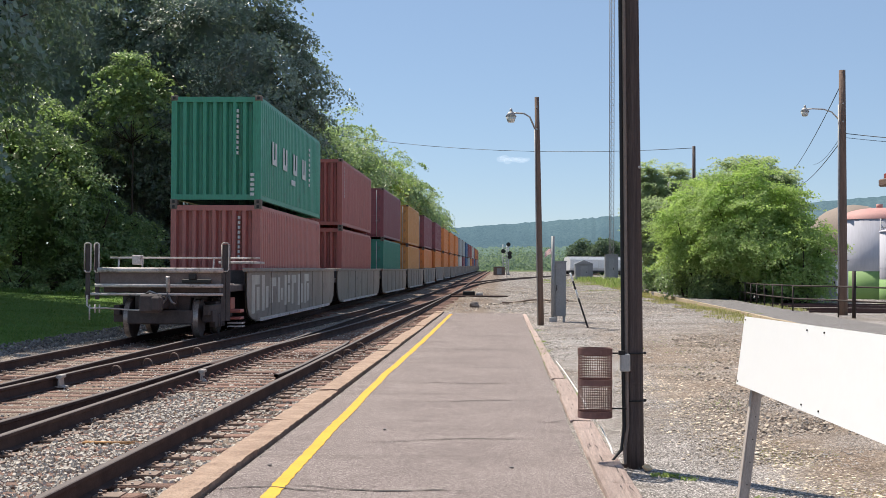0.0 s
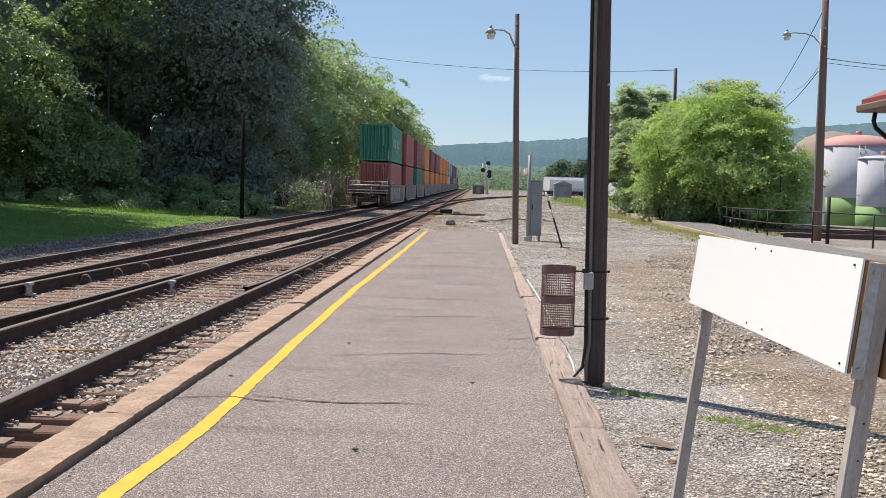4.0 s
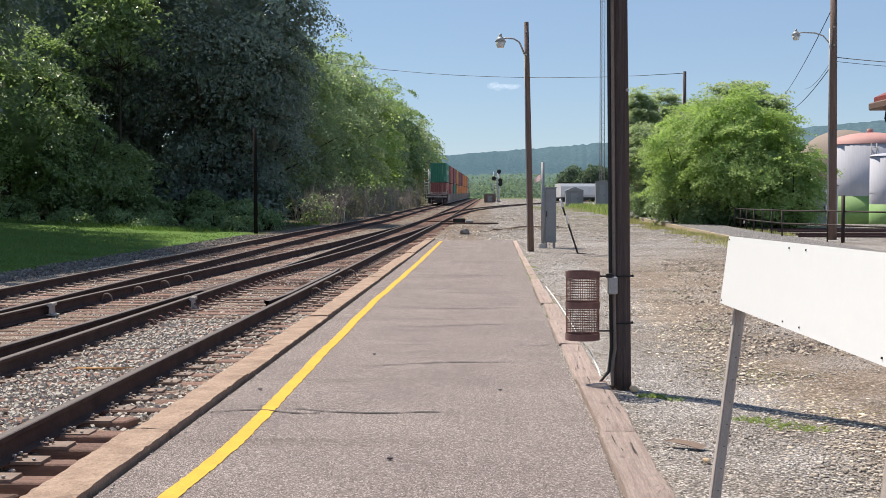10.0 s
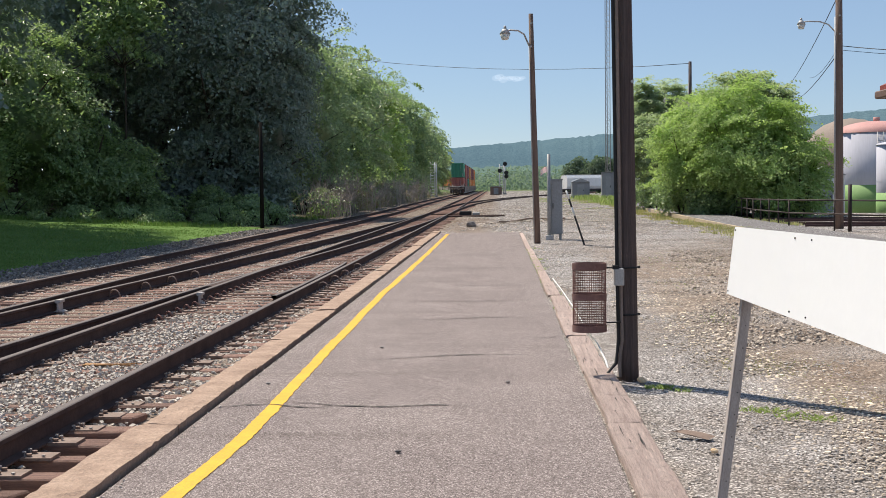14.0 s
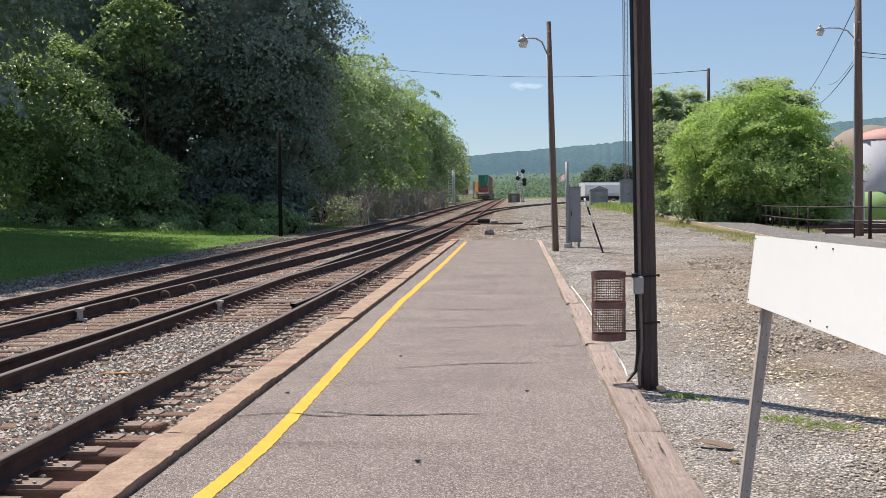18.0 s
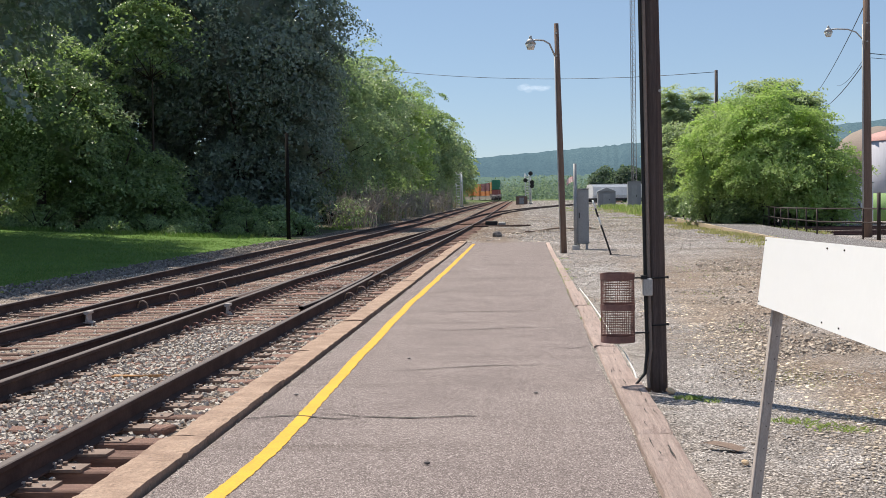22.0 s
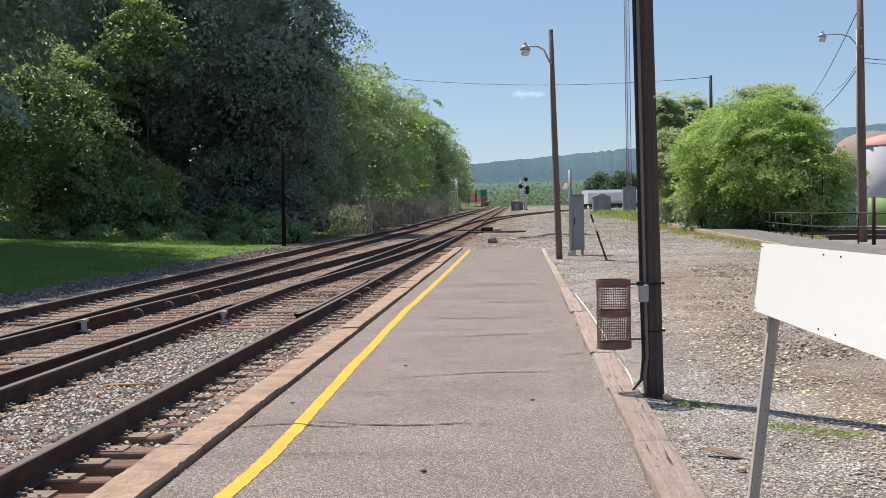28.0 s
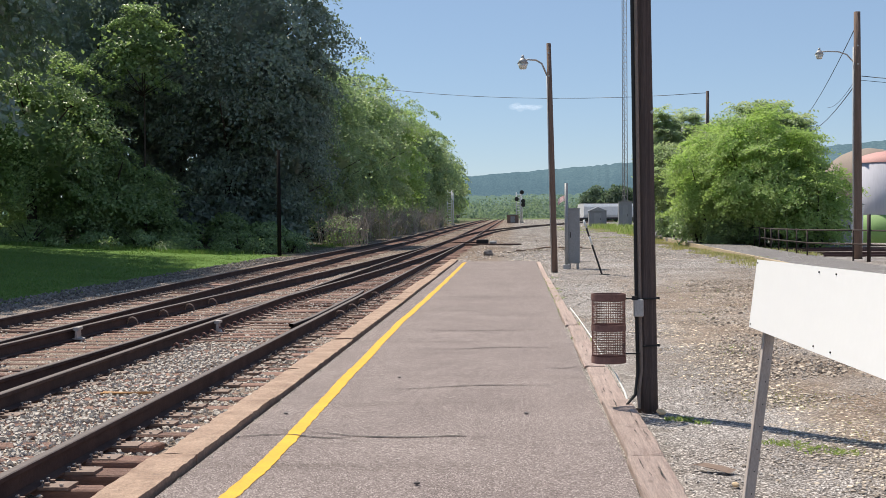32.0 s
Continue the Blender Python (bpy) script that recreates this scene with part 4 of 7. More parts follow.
    for _ in range(9000):                                # loose stones round the cabinet and the lamp pole
        y = 19 + 27 * r.random()
        x = 0.85 + 7.5 * r.random() ** 1.4
        (lot if r.random() < 0.85 else buff).append((fl[r.randrange(9)], x, y, -0.03, r.uniform(0, 6.3), 0.009 + 0.03 * r.random() ** 3))
    for _ in range(3000):                                # coarse stones of the washed band
        y = 4.8 + 17 * r.random() ** 1.3
        x = r.gauss(2.25 - 0.1 * math.sin(y), 0.3 + y * 0.012)
        if x > 1.3:
            buff.append((round_st[r.randrange(7)], x, y, -0.034, r.uniform(0, 6.3), 0.008 + 0.016 * r.random() ** 2.2))
    cream, clods = [], []
    for _ in range(1500):
        y = 6.0 + 13 * r.random() ** 1.1
        x = r.gauss(2.43 - 0.36 * smooth((y - 9.5) / 4), 0.17 + 0.01 * y)
        if x > 1.5:
            cream.append((round_st[r.randrange(7)], x, y, -0.032, r.uniform(0, 6.3), 0.008 + 0.018 * r.random() ** 2.4))
    for _ in range(3600):                                # broken brown ground beyond the band
        y = 12.5 + 19 * r.random() ** 1.3
        x = 2.2 + 0.1 * (y - 13) + abs(r.gauss(0, 1.3))
        clods.append((st[r.randrange(9)], x, y, -0.033, r.uniform(0, 6.3), 0.012 + 0.022 * r.random() ** 2))
    for _ in range(420):                                 # low spoil heaped along the brown debris line
        t = r.uniform(-0.5, 0.75)
        x, y = 1.0 + 3.4 * t + r.gauss(0, 0.15), 64 + 3 * math.sin(t * 3) + r.gauss(0, 0.7)
        clods.append((st[r.randrange(9)], x, y, ground_z(x, y) + 0.01, r.uniform(0, 6.3), 0.03 + 0.07 * r.random() ** 2))
    joined("cream_stones", cream, M_STONEP, label="pale cream pebbles in the washed band")
    joined("brown_clods", clods, M_STONEB, label="rough brown clods and stones in the lot")
    grit = [(st[r.randrange(9)], edge_in(y) + abs(r.gauss(0.0, 0.03)), y, 0.002, r.uniform(0, 6.3), 0.003 + 0.008 * r.random() ** 3) for y in [4.6 + 22 * r.random() ** 1.5 for _ in range(420)]]
    grit += [(st[r.randrange(9)], 0.66 - abs(r.gauss(0, 0.02)), y, 0.0, r.uniform(0, 6.3), 0.003 + 0.006 * r.random() ** 3) for y in [4.6 + 16 * r.random() ** 1.5 for _ in range(500)]]
    joined("platform_grit", grit, M_STONE, label="fine grit lying along the platform's edges")
    joined("lot_gravel", lot, M_GRAVEL, label="grey crushed gravel of the station lot")
    joined("buff_gravel", buff, M_STONEB, label="coarse buff gravel washed across the lot")


scatter_stones()


# ---- trees and plants ----
def leaf_quads(p, nrm, size, g):
    """One bent four-cornered leaf at each point, facing along its normal."""
    nrm = nrm / (np.linalg.norm(nrm, axis=1)[:, None] + 1e-9)
    t = np.cross(nrm, g.normal(0, 1, p.shape))
    t /= np.linalg.norm(t, axis=1)[:, None] + 1e-9
    b = np.cross(nrm, t)
    s = size * g.uniform(0.6, 1.3, (len(p), 1))
    bend = nrm * s * 0.16
    v = np.stack([p - t * s * 0.55, p + b * s * 0.42 + bend + t * s * 0.12, p + t * s * 0.6, p - b * s * 0.42 + bend + t * s * 0.12], 1).reshape(-1, 3)
    return v, np.arange(4 * len(p)).reshape(-1, 4)


def leaf_cloud(clumps, per, size, spread, seed, flat=0.75, up=0.35):
    """Leaves scattered loosely round clump centres."""
    g = np.random.default_rng(seed)
    c = np.repeat(clumps, per, axis=0)
    p = c + np.clip(g.normal(0, 1, c.shape), -1.6, 1.6) * np.array([spread, spread, spread * flat])
    nrm = g.normal(0, 1, c.shape)
    nrm[:, 2] = np.abs(nrm[:, 2]) + up
    return leaf_quads(p, nrm, size, g)


def lobes_of(d, seed, amount):
    """An uneven outline: how far the crown reaches in each direction."""
    ph = np.random.default_rng(seed).uniform(0, 6.3, 9)
    az = np.arctan2(d[:, 1], d[:, 0])
    w = np.sin(3 * az + ph[0]) * np.cos(4 * d[:, 2] + ph[1]) + 0.7 * np.sin(5 * az + ph[2] + 5 * d[:, 2])
    w += 0.55 * np.sin(9 * az + ph[3] - 7 * d[:, 2]) * np.cos(11 * d[:, 2] + ph[4])
    return 1 + amount * w


def directions(count, low, g):
    d = g.normal(0, 1, (int(count * 2.6) + 20, 3))
    d /= np.linalg.norm(d, axis=1)[:, None]
    return d[d[:, 2] > low][:count]


def crown_clumps(radii, count, seed, lobes=0.22, low=-1.0, shell=0.5):
    g = np.random.default_rng(seed)
    d = directions(count, low, g)
    r = g.uniform(shell ** 3, 1, (len(d), 1)) ** (1 / 3)
    return d * r * lobes_of(d, seed, lobes)[:, None] * np.array(radii)


def sprays(radii, count, reach, per, leaf, seed, lobes=0.12, low=-0.9, shell=0.8, flat=0.3, loose=0.4, face=0.3, bough=0.11):
    """Leafy branch ends over an ellipsoid: drooping domes of leaves, lit from above, with gaps between them."""
    g = np.random.default_rng(seed)
    z = np.linspace(low, 0.995, count)                       # evenly spread, then shaken
    a = np.arange(count) * 2.39996 + g.uniform(0, 6.3)
    d = np.stack([np.sqrt(1 - z * z) * np.cos(a), np.sqrt(1 - z * z) * np.sin(a), z], 1) + g.normal(0, 0.9 / math.sqrt(count), (count, 3))
    d /= np.linalg.norm(d, axis=1)[:, None]
    limb = directions(max(6, count // 7), low, g)            # branch ends gather into boughs, some standing out into the sun
    near = np.argmax(d @ limb.T, axis=1)
    d += (limb[near] - d) * 0.3
    d /= np.linalg.norm(d, axis=1)[:, None]
    stand = np.clip(g.normal(0, bough, len(limb)), -2.2 * bough, 1.3 * bough)[near][:, None]
    c = d * ((g.uniform(shell, 1.0, (len(d), 1)) + stand) * lobes_of(d, seed, lobes)[:, None]) * np.array(radii)
    up = d * np.array([0.55, 0.55, 0.3]) + np.array([0, 0, 0.75])
    up += g.normal(0, 0.16 if flat > 0.1 else 0.3, up.shape)
    up /= np.linalg.norm(up, axis=1)[:, None]
    out = d + g.normal(0, 0.35, d.shape)
    out -= up * (out * up).sum(1)[:, None]
    out /= np.linalg.norm(out, axis=1)[:, None] + 1e-9
    side = np.cross(up, out)
    sz = reach * g.uniform(0.6, 1.25, len(d))
    k = np.repeat(np.arange(len(d)), per)
    n = len(k)
    rho, th = np.sqrt(g.uniform(0, 1, n)), g.uniform(0, 6.283, n)
    rim = 1 + 0.3 * np.sin(5 * th + k * 1.7)                 # ragged outline of each spray
    q = sz[k] * rho * rim
    drop = -flat * 1.3 * sz[k] * rho ** 2 + g.normal(0, 0.1, n) * sz[k]
    p = c[k] + out[k] * (1.25 * q * np.cos(th))[:, None] + side[k] * (q * np.sin(th))[:, None] + up[k] * drop[:, None]
    nrm = up[k] * (1.05 - face) + d[k] * face + g.normal(0, loose, (n, 3))
    return leaf_quads(p, nrm, leaf, g)


def inner_mass(radii, seed, lobes=0.12, rings=20, size=0.64):
    """The dense shaded heart of a crown, which lets no light through."""
    w = rings * 2
    g = np.random.default_rng(seed + 9)
    zs = np.cos(np.linspace(0.02, math.pi - 0.02, rings))
    az = np.linspace(0, 2 * math.pi, w, endpoint=False)
    d = np.array([(math.sqrt(1 - z * z) * math.cos(a), math.sqrt(1 - z * z) * math.sin(a), z) for z in zs for a in az])
    r = lobes_of(d, seed, lobes) * size * (1 + g.uniform(-0.07, 0.05, len(d)))
    v = d * r[:, None] * np.array(radii)
    f = np.array([(j * w + i, (j + 1) * w + i, (j + 1) * w + (i + 1) % w, j * w + (i + 1) % w) for j in range(rings - 1) for i in range(w)])
    return v, f


def merged(*pieces):
    vs, fs, base = [], [], 0
    for v, f in pieces:
        vs.append(v)
        fs.append(f + base)
        base += len(v)
    return np.concatenate(vs), np.concatenate(fs)


def fronds(centres, per, length, width, seed):
    """Rosettes of long drooping feathered leaves at the branch tips."""
    g = np.random.default_rng(seed)
    c = np.repeat(centres, per, axis=0)
    n = len(c)
    a = g.uniform(0, 6.283, n)
    ln = length * g.uniform(0.6, 1.15, n)
    up = g.uniform(0.1, 1.3, n)
    o = np.stack([np.cos(a), np.sin(a), 0 * a], 1)
    sd = np.stack([-np.sin(a), np.cos(a), 0 * a], 1)
    pieces = []
    for i in range(4):                                       # leaflets in pairs along the stalk
        t = (i + 1) / 4
        for s in (-1, 1):
            root = c + o * (ln * t)[:, None]
            root[:, 2] += ln * (up * t - 0.85 * t * t)
            lw = width * (1.25 - 0.7 * t)
            tip = root + sd * s * (ln * 0.3 * (1.15 - 0.6 * t))[:, None] + o * (ln * 0.09)[:, None] - np.array([0, 0, 0.17]) * ln[:, None]
            mid = (root + tip) / 2
            pieces.append((np.stack([root, mid + o * lw, tip, mid - o * lw], 1).reshape(-1, 3), np.arange(4 * n).reshape(-1, 4)))
    return merged(*pieces)


def build_tree(name, label, x, y, height, radius, mat_, seed, leaf=0.2, count=300, per=120, reach=1.0, trunk=0.35, crown_low=0.1, group="", lobes=0.12, flat=0.3, shell=0.8, heart=0.5, face=0.3):
    r = random.Random(seed)
    z0 = ground_z(x, y) - 0.1
    th = thing(name, label, "tree", group, pose(x, y, z0))
    hc, hz = height * (1 + crown_low) / 2, height * (1 - crown_low) / 2
    b = bmesh.new()
    top = (r.uniform(-0.5, 0.5), r.uniform(-0.5, 0.5), height * 0.8)
    tube(b, [(0, 0, 0), (0.05, 0.02, 0.4), (0.1 * r.uniform(-1, 1), 0, height * 0.3), (top[0] * 0.6, top[1] * 0.6, height * 0.55), top],
         [trunk * 1.35, trunk, trunk * 0.8, trunk * 0.5, trunk * 0.12], 9)
    for i in range(11):
        a = i * 2.4 + r.uniform(-0.4, 0.4)
        zs = height * (crown_low + (0.62 - crown_low) * r.uniform(0.25, 1))
        ln = radius * r.uniform(0.6, 0.92)
        tube(b, [(0, 0, zs), (math.cos(a) * ln * 0.5, math.sin(a) * ln * 0.5, zs + ln * 0.3), (math.cos(a) * ln, math.sin(a) * ln, zs + ln * 0.55)],
             [trunk * 0.38, trunk * 0.22, 0.03], 6)
    part("trunk", b, M_BARK, th)
    rad = (radius * 0.92, radius * 0.92, hz * 0.97)
    veil = crown_clumps((rad[0] * 0.86, rad[1] * 0.86, rad[2] * 0.86), int(count * 2.2), seed + 2, lobes, -1.0, 0.55)
    v, f = merged(sprays(rad, count, reach, per, leaf, seed, lobes, flat=flat, shell=shell, face=face), leaf_cloud(veil, 17, leaf * 1.5, reach * 0.55, seed + 3),
                  inner_mass(rad, seed, lobes, size=heart))
    me = from_np("crown", v + np.array([0, 0, hc]), f, mat_)
    me.polygons.foreach_set("use_smooth", np.arange(len(f)) >= len(f) - 760)
    part("crown", me, None, th)
    return th


def shrub(name, label, x, y, h, radius, mat_, seed, leaf=0.14, count=60, per=60, reach=0.4, group="", category="bush", frond=0, lobes=0.12, heart=0.5, flat=0.3, skirt=0.0):
    th = thing(name, label, category, group, pose(x, y, ground_z(x, y) - 0.03))
    r = random.Random(seed)
    b = bmesh.new()
    for i in range(6):
        a = i * 1.1 + r.uniform(0, 0.5)
        tube(b, [(0.1 * math.cos(a), 0.1 * math.sin(a), 0), (radius * 0.3 * math.cos(a), radius * 0.3 * math.sin(a), h * 0.4),
                 (radius * 0.6 * math.cos(a), radius * 0.6 * math.sin(a), h * 0.75)], [0.05 + h * 0.006, 0.03 + h * 0.003, 0.012], 6)
    part("stem", b, M_BARK, th)
    rad = (radius * 0.92, radius * 0.92, h * 0.47)
    veil = crown_clumps((rad[0] * 0.8, rad[1] * 0.8, rad[2] * 0.8), count // 2, seed + 2, lobes, -1.0, 0.6)
    pieces = [sprays(rad, count, reach, per, leaf, seed, lobes, flat=flat, shell=0.72, bough=0.15), leaf_cloud(veil, 12, leaf * 1.5, reach * 0.6, seed + 3),
              inner_mass(rad, seed, lobes, 12, heart)]
    if frond:
        tips = crown_clumps((radius * 0.98, radius * 0.98, h * 0.5), frond, seed + 5, 0.08, -0.2, 0.8)
        pieces.append(fronds(tips, 13, 0.8, 0.07, seed + 6))
    v, f = merged(*pieces)
    v[:, 2] = v[:, 2] * (1 - skirt) + h * (0.5 + 0.46 * skirt)
    v[:, 2] = np.maximum(v[:, 2], 0.02)
    part("foliage", from_np("foliage", v, f, mat_), None, th)
    return th


def build_woods():
    dark = "tall dark-green maple tree beside the lawn"
    for i, (x, y, h, r, n) in enumerate(((-18.6, 82, 25.4, 7.9, 270), (-28.4, 83, 26.3, 8.6, 250), (-47, 90, 26, 9.0, 140), (-24.3, 91, 24.5, 8.1, 120), (-49.5, 79, 24.5, 9, 90),
                                         (-36, 97, 23.5, 8.1, 90), (-15.3, 82, 13.2, 3.3, 60), (-16.7, 83, 19.0, 5.4, 120))):
        build_tree("maple_tree", dark, x, y, h, r, M_LEAF_DARK, 20 + i, 0.19, n, 205, 1.45, 0.42, 0.06 if h > 15 else 0.02, "maples by the lawn", lobes=0.09, face=0.5, flat=0.16)
    for i, (x, y, h, r, n) in enumerate(((-27.2, 70, 11.2, 5.8, 120), (-23.2, 72, 4.9, 4.0, 60))):
        build_tree("maple_tree", "low spreading maple in front of the wood", x, y, h, r, M_LEAF_MAPLE, 34 + i, 0.155, n, 330, 1.25, 0.3, 0.0, "maples by the lawn", lobes=0.12, flat=0.16, shell=0.7, face=0.15)
    # added tree: its clumps stand for sunlit boughs of the big maple
    build_tree("maple_tree", "sparse maple added for the big maple's sunlit clumps", -21.6, 73, 14.4, 2.7, M_LEAF_MAPLE, 38, 0.17, 24, 330, 1.0, 0.09, 0.6, "maples by the lawn", lobes=0.25, flat=0.16, shell=0.5, heart=0.15, face=0.15)
    for i, (x, y, h, r, n) in enumerate(((-22.5, 37.0, 25, 6.9, 220), (-22.6, 43.5, 26, 7.0, 260), (-23.6, 49.6, 26, 7.2, 260), (-25.9, 55, 25, 7.2, 260), (-28.7, 61, 24, 7.2, 240), (-36.0, 62, 16, 5.6, 180))):
        build_tree("maple_tree", "tall maple tree shading the lawn", x, y, h, r, M_LEAF_DARK, 40 + i, 0.19 if i > 2 else 0.28, n // 2, 170 if i > 2 else 90, 1.35, 0.4, (0.13, 0.13, 0.25, 0.36, 0.38, 0.13)[i], "maples by the lawn", flat=0.14)
    lit = "leafy green tree of the hedgerow along the tracks"
    for i, (x, y, h, r) in enumerate(((-17.2, 108, 16.2, 5.0), (-15.9, 122, 16.0, 4.6), (-16.2, 137, 17.0, 4.9), (-15.3, 154, 16.6, 4.6), (-16.0, 172, 17.2, 5.3),
                                      (-15.4, 192, 16.8, 5.2), (-15.4, 214, 17.6, 5.6), (-15.3, 240, 16.6, 5.2), (-15.6, 266, 16.4, 5.6), (-16.0, 298, 15.5, 5.6),
                                      (-24, 130, 18, 6), (-25, 165, 18, 6.5), (-25, 215, 18, 7), (-26, 280, 17, 7), (-28, 330, 16, 8), (-34, 380, 16, 9), (-45, 420, 16, 10), (-17.8, 334, 14, 5.4),
                                      (-15.6, 101, 13.5, 3.9))):
        near = y < 200 and x > -20
        build_tree("hedgerow_tree", lit, x, y, h, r, (M_LEAF_MID, M_LEAF_MAPLE, M_LEAF_OLIVE, M_LEAF_LIGHT, M_LEAF_MID, M_LEAF_MAPLE, M_LEAF_OLIVE)[i % 7] if i != 18 else M_LEAF_MID, 60 + i, 0.15 + y * 0.0005, 120 if near else 70, 155 if near else 110, 1.25, 0.2, 0.0, "hedgerow trees", 0.2, 0.35, 0.72, 0.55)
    for i in range(13):
        y = 104 + i * 9 + random.uniform(-3, 3)
        shrub("hedgerow_shrub", "grey-green shrub at the foot of the hedgerow", -13.8 - random.uniform(0, 1.2), y, random.uniform(2.0, 3.6), random.uniform(1.4, 2.2),
              M_LEAF_MID if i % 3 else M_LEAF_OLIVE, 90 + i, 0.2, 50, 40, 0.5, "hedgerow shrubs")
    for i, (x, y, h, r) in enumerate(((-27, 65, 0.7, 0.8), (-21.2, 64.7, 0.5, 0.6), (-14, 70, 0.9, 1.1), (-15.8, 68, 0.5, 0.6), (-23.7, 64.3, 0.4, 0.5), (-26, 66.6, 1.4, 1.8), (-20.4, 68.6, 1.0, 1.5),
                                      (-18, 67.5, 0.8, 1.1), (-13, 72.5, 1.3, 1.3), (-15.9, 72, 1.2, 1.4), (-18.3, 66.2, 0.4, 0.7), (-22.5, 66.8, 0.8, 1.2))):
        shrub("lawn_edge_shrub", "low leafy shrub at the shaded edge of the lawn", x, y, h, r, M_LEAF_MAPLE, 120 + i, 0.1, 34, 50, 0.36, "lawn edge shrubs", lobes=0.3, heart=0.3)
    # the clump behind the fence across the lot
    for i, (x, y, h, r, m) in enumerate(((12.9, 68, 7.6, 3.5, 0), (14.9, 67.5, 5.6, 1.8, 0), (10.6, 70, 6.2, 2.3, 0), (13.8, 73.5, 8.3, 2.6, 1), (15.3, 73, 7.6, 1.6, 1), (13.6, 66.5, 5.0, 3.0, 0),
                                         (12.2, 82, 7.8, 2.6, 0), (11.1, 97, 9.6, 1.7, 1), (13.2, 98, 9.7, 1.9, 1), (14.4, 92, 8.4, 2.0, 1), (11.3, 92, 6.6, 2.0, 1), (15.2, 65.4, 3.9, 1.5, 0))):
        shrub("sumac_bush", "bright green feathery bush" if not m else "dull olive-green sumac bush", x, y, h, r, (M_LEAF_LIGHT, M_LEAF_OLIVE)[m], 140 + i, 0.115 if not m else 0.15,
              int(7.5 * r * h) if not m else int(6 * r * h), 210 if not m else 110, 0.78 if not m else 0.6, "bushes behind the fence", frond=150 if m else 0, lobes=0.16, flat=0.06, heart=0.38, skirt=0.09)
    for i, (x, y, h, r) in enumerate(((10.9, 68.0, 1.5, 1.1), (14.4, 66.2, 1.5, 1.2), (10.2, 71.5, 2.6, 1.7), (11.2, 79, 2.6, 1.8), (10.8, 90, 2.6, 1.8), (13, 90, 2.8, 2.0), (13.3, 67.6, 1.9, 1.7), (15.4, 67.4, 1.9, 1.4), (12.0, 68.2, 1.9, 1.3))):
        shrub("low_bush", "green low growth under the bushes", x, y, h, r, M_LEAF_MAPLE, 330 + i, 0.12, 90, 50, 0.4, "low growth behind the fence")
    for i in range(12):
        shrub("wood_edge_shrub", "dark undergrowth among the maples", -18.0 - i * 3.3, 88 + 5 * math.sin(i * 1.9), 9.0 + 1.5 * math.sin(i), 3.4, M_LEAF_DARK, 240 + i, 0.34, 26, 26, 0.8, "undergrowth")
    for i in range(11):
        shrub("wood_edge_shrub", "dark undergrowth among the maples", -15.0 - i * 2.6, 75.5 + 1.8 * math.sin(i * 2.3), 1.7 + 0.4 * math.sin(i * 1.7), 1.6, M_LEAF_MAPLE, 280 + i, 0.18, 60, 40, 0.5, "undergrowth")
    for i, (x, y) in enumerate(((-20.3, 79.5), (-17.6, 79.6), (-15.0, 80.5), (-23.4, 79.0))):
        shrub("wood_edge_shrub", "dark undergrowth among the maples", x, y, 3.6, 2.0, M_LEAF_DARK, 320 + i, 0.24, 50, 40, 0.7, "undergrowth")
    for i in range(10):
        shrub("wood_edge_shrub", "dark undergrowth among the maples", -17.0 - i * 4.0, 106 + 4 * math.sin(i * 2.7), 6.6, 3.6, M_LEAF_DARK, 260 + i, 0.4, 26, 26, 1.1, "undergrowth")
    for i in range(14):
        brush("dead_brush", "grey-brown bare brush at the foot of the hedgerow", -12.6 - 0.5 * math.sin(i * 2.2), 91 + i * 8.5, 2.7 + 0.9 * math.sin(i * 1.3), 1.9, 300 + i)
    for i, (x, y, h, r) in enumerate(((21.5, 346, 9, 4.8), (27.5, 342, 10.6, 5.6), (36, 350, 11, 6), (46, 350, 12, 7))):
        build_tree("yard_tree", "dark green tree behind the freight cars", x, y, h, r, M_LEAF_FAR, 170 + i, 0.45, 110, 40, 1.3, 0.25, 0.02, "yard trees")


def brush(name, label, x, y, h, radius, seed):
    """A tangle of bare grey stems with a few dry leaves."""
    th = thing(name, label, "brush", "dead brush", pose(x, y, ground_z(x, y) - 0.03))
    r = random.Random(seed)
    b = bmesh.new()
    for i in range(70):
        a, d = r.uniform(0, 6.283), radius * math.sqrt(r.random())
        px, py = d * math.cos(a), d * math.sin(a)
        hh = h * r.uniform(0.5, 1.1)
        lx, ly = r.gauss(0, 0.45), r.gauss(0, 0.45)
        cyl(b, (px, py, 0), (px + lx * 0.5, py + ly * 0.5, hh * 0.6), 0.028, 0.02, 3, False)
        for k in range(3):
            cyl(b, (px + lx * 0.5, py + ly * 0.5, hh * 0.6), (px + lx + r.gauss(0, 0.4), py + ly + r.gauss(0, 0.4), hh * r.uniform(0.75, 1.1)), 0.018, 0.008, 3, False)
    part("stem_tangle", b, M_TWIG, th)
    rad = (radius * 0.9, radius * 0.9, h * 0.4)
    v, f = sprays(rad, 34, 0.45, 30, 0.13, seed + 1, 0.3)
    v[:, 2] = np.maximum(v[:, 2] + h * 0.4, 0.02)
    part("foliage", from_np("foliage", v, f, M_BRUSH if seed % 3 else M_LEAF_MAPLE), None, th)
    return th


build_woods()


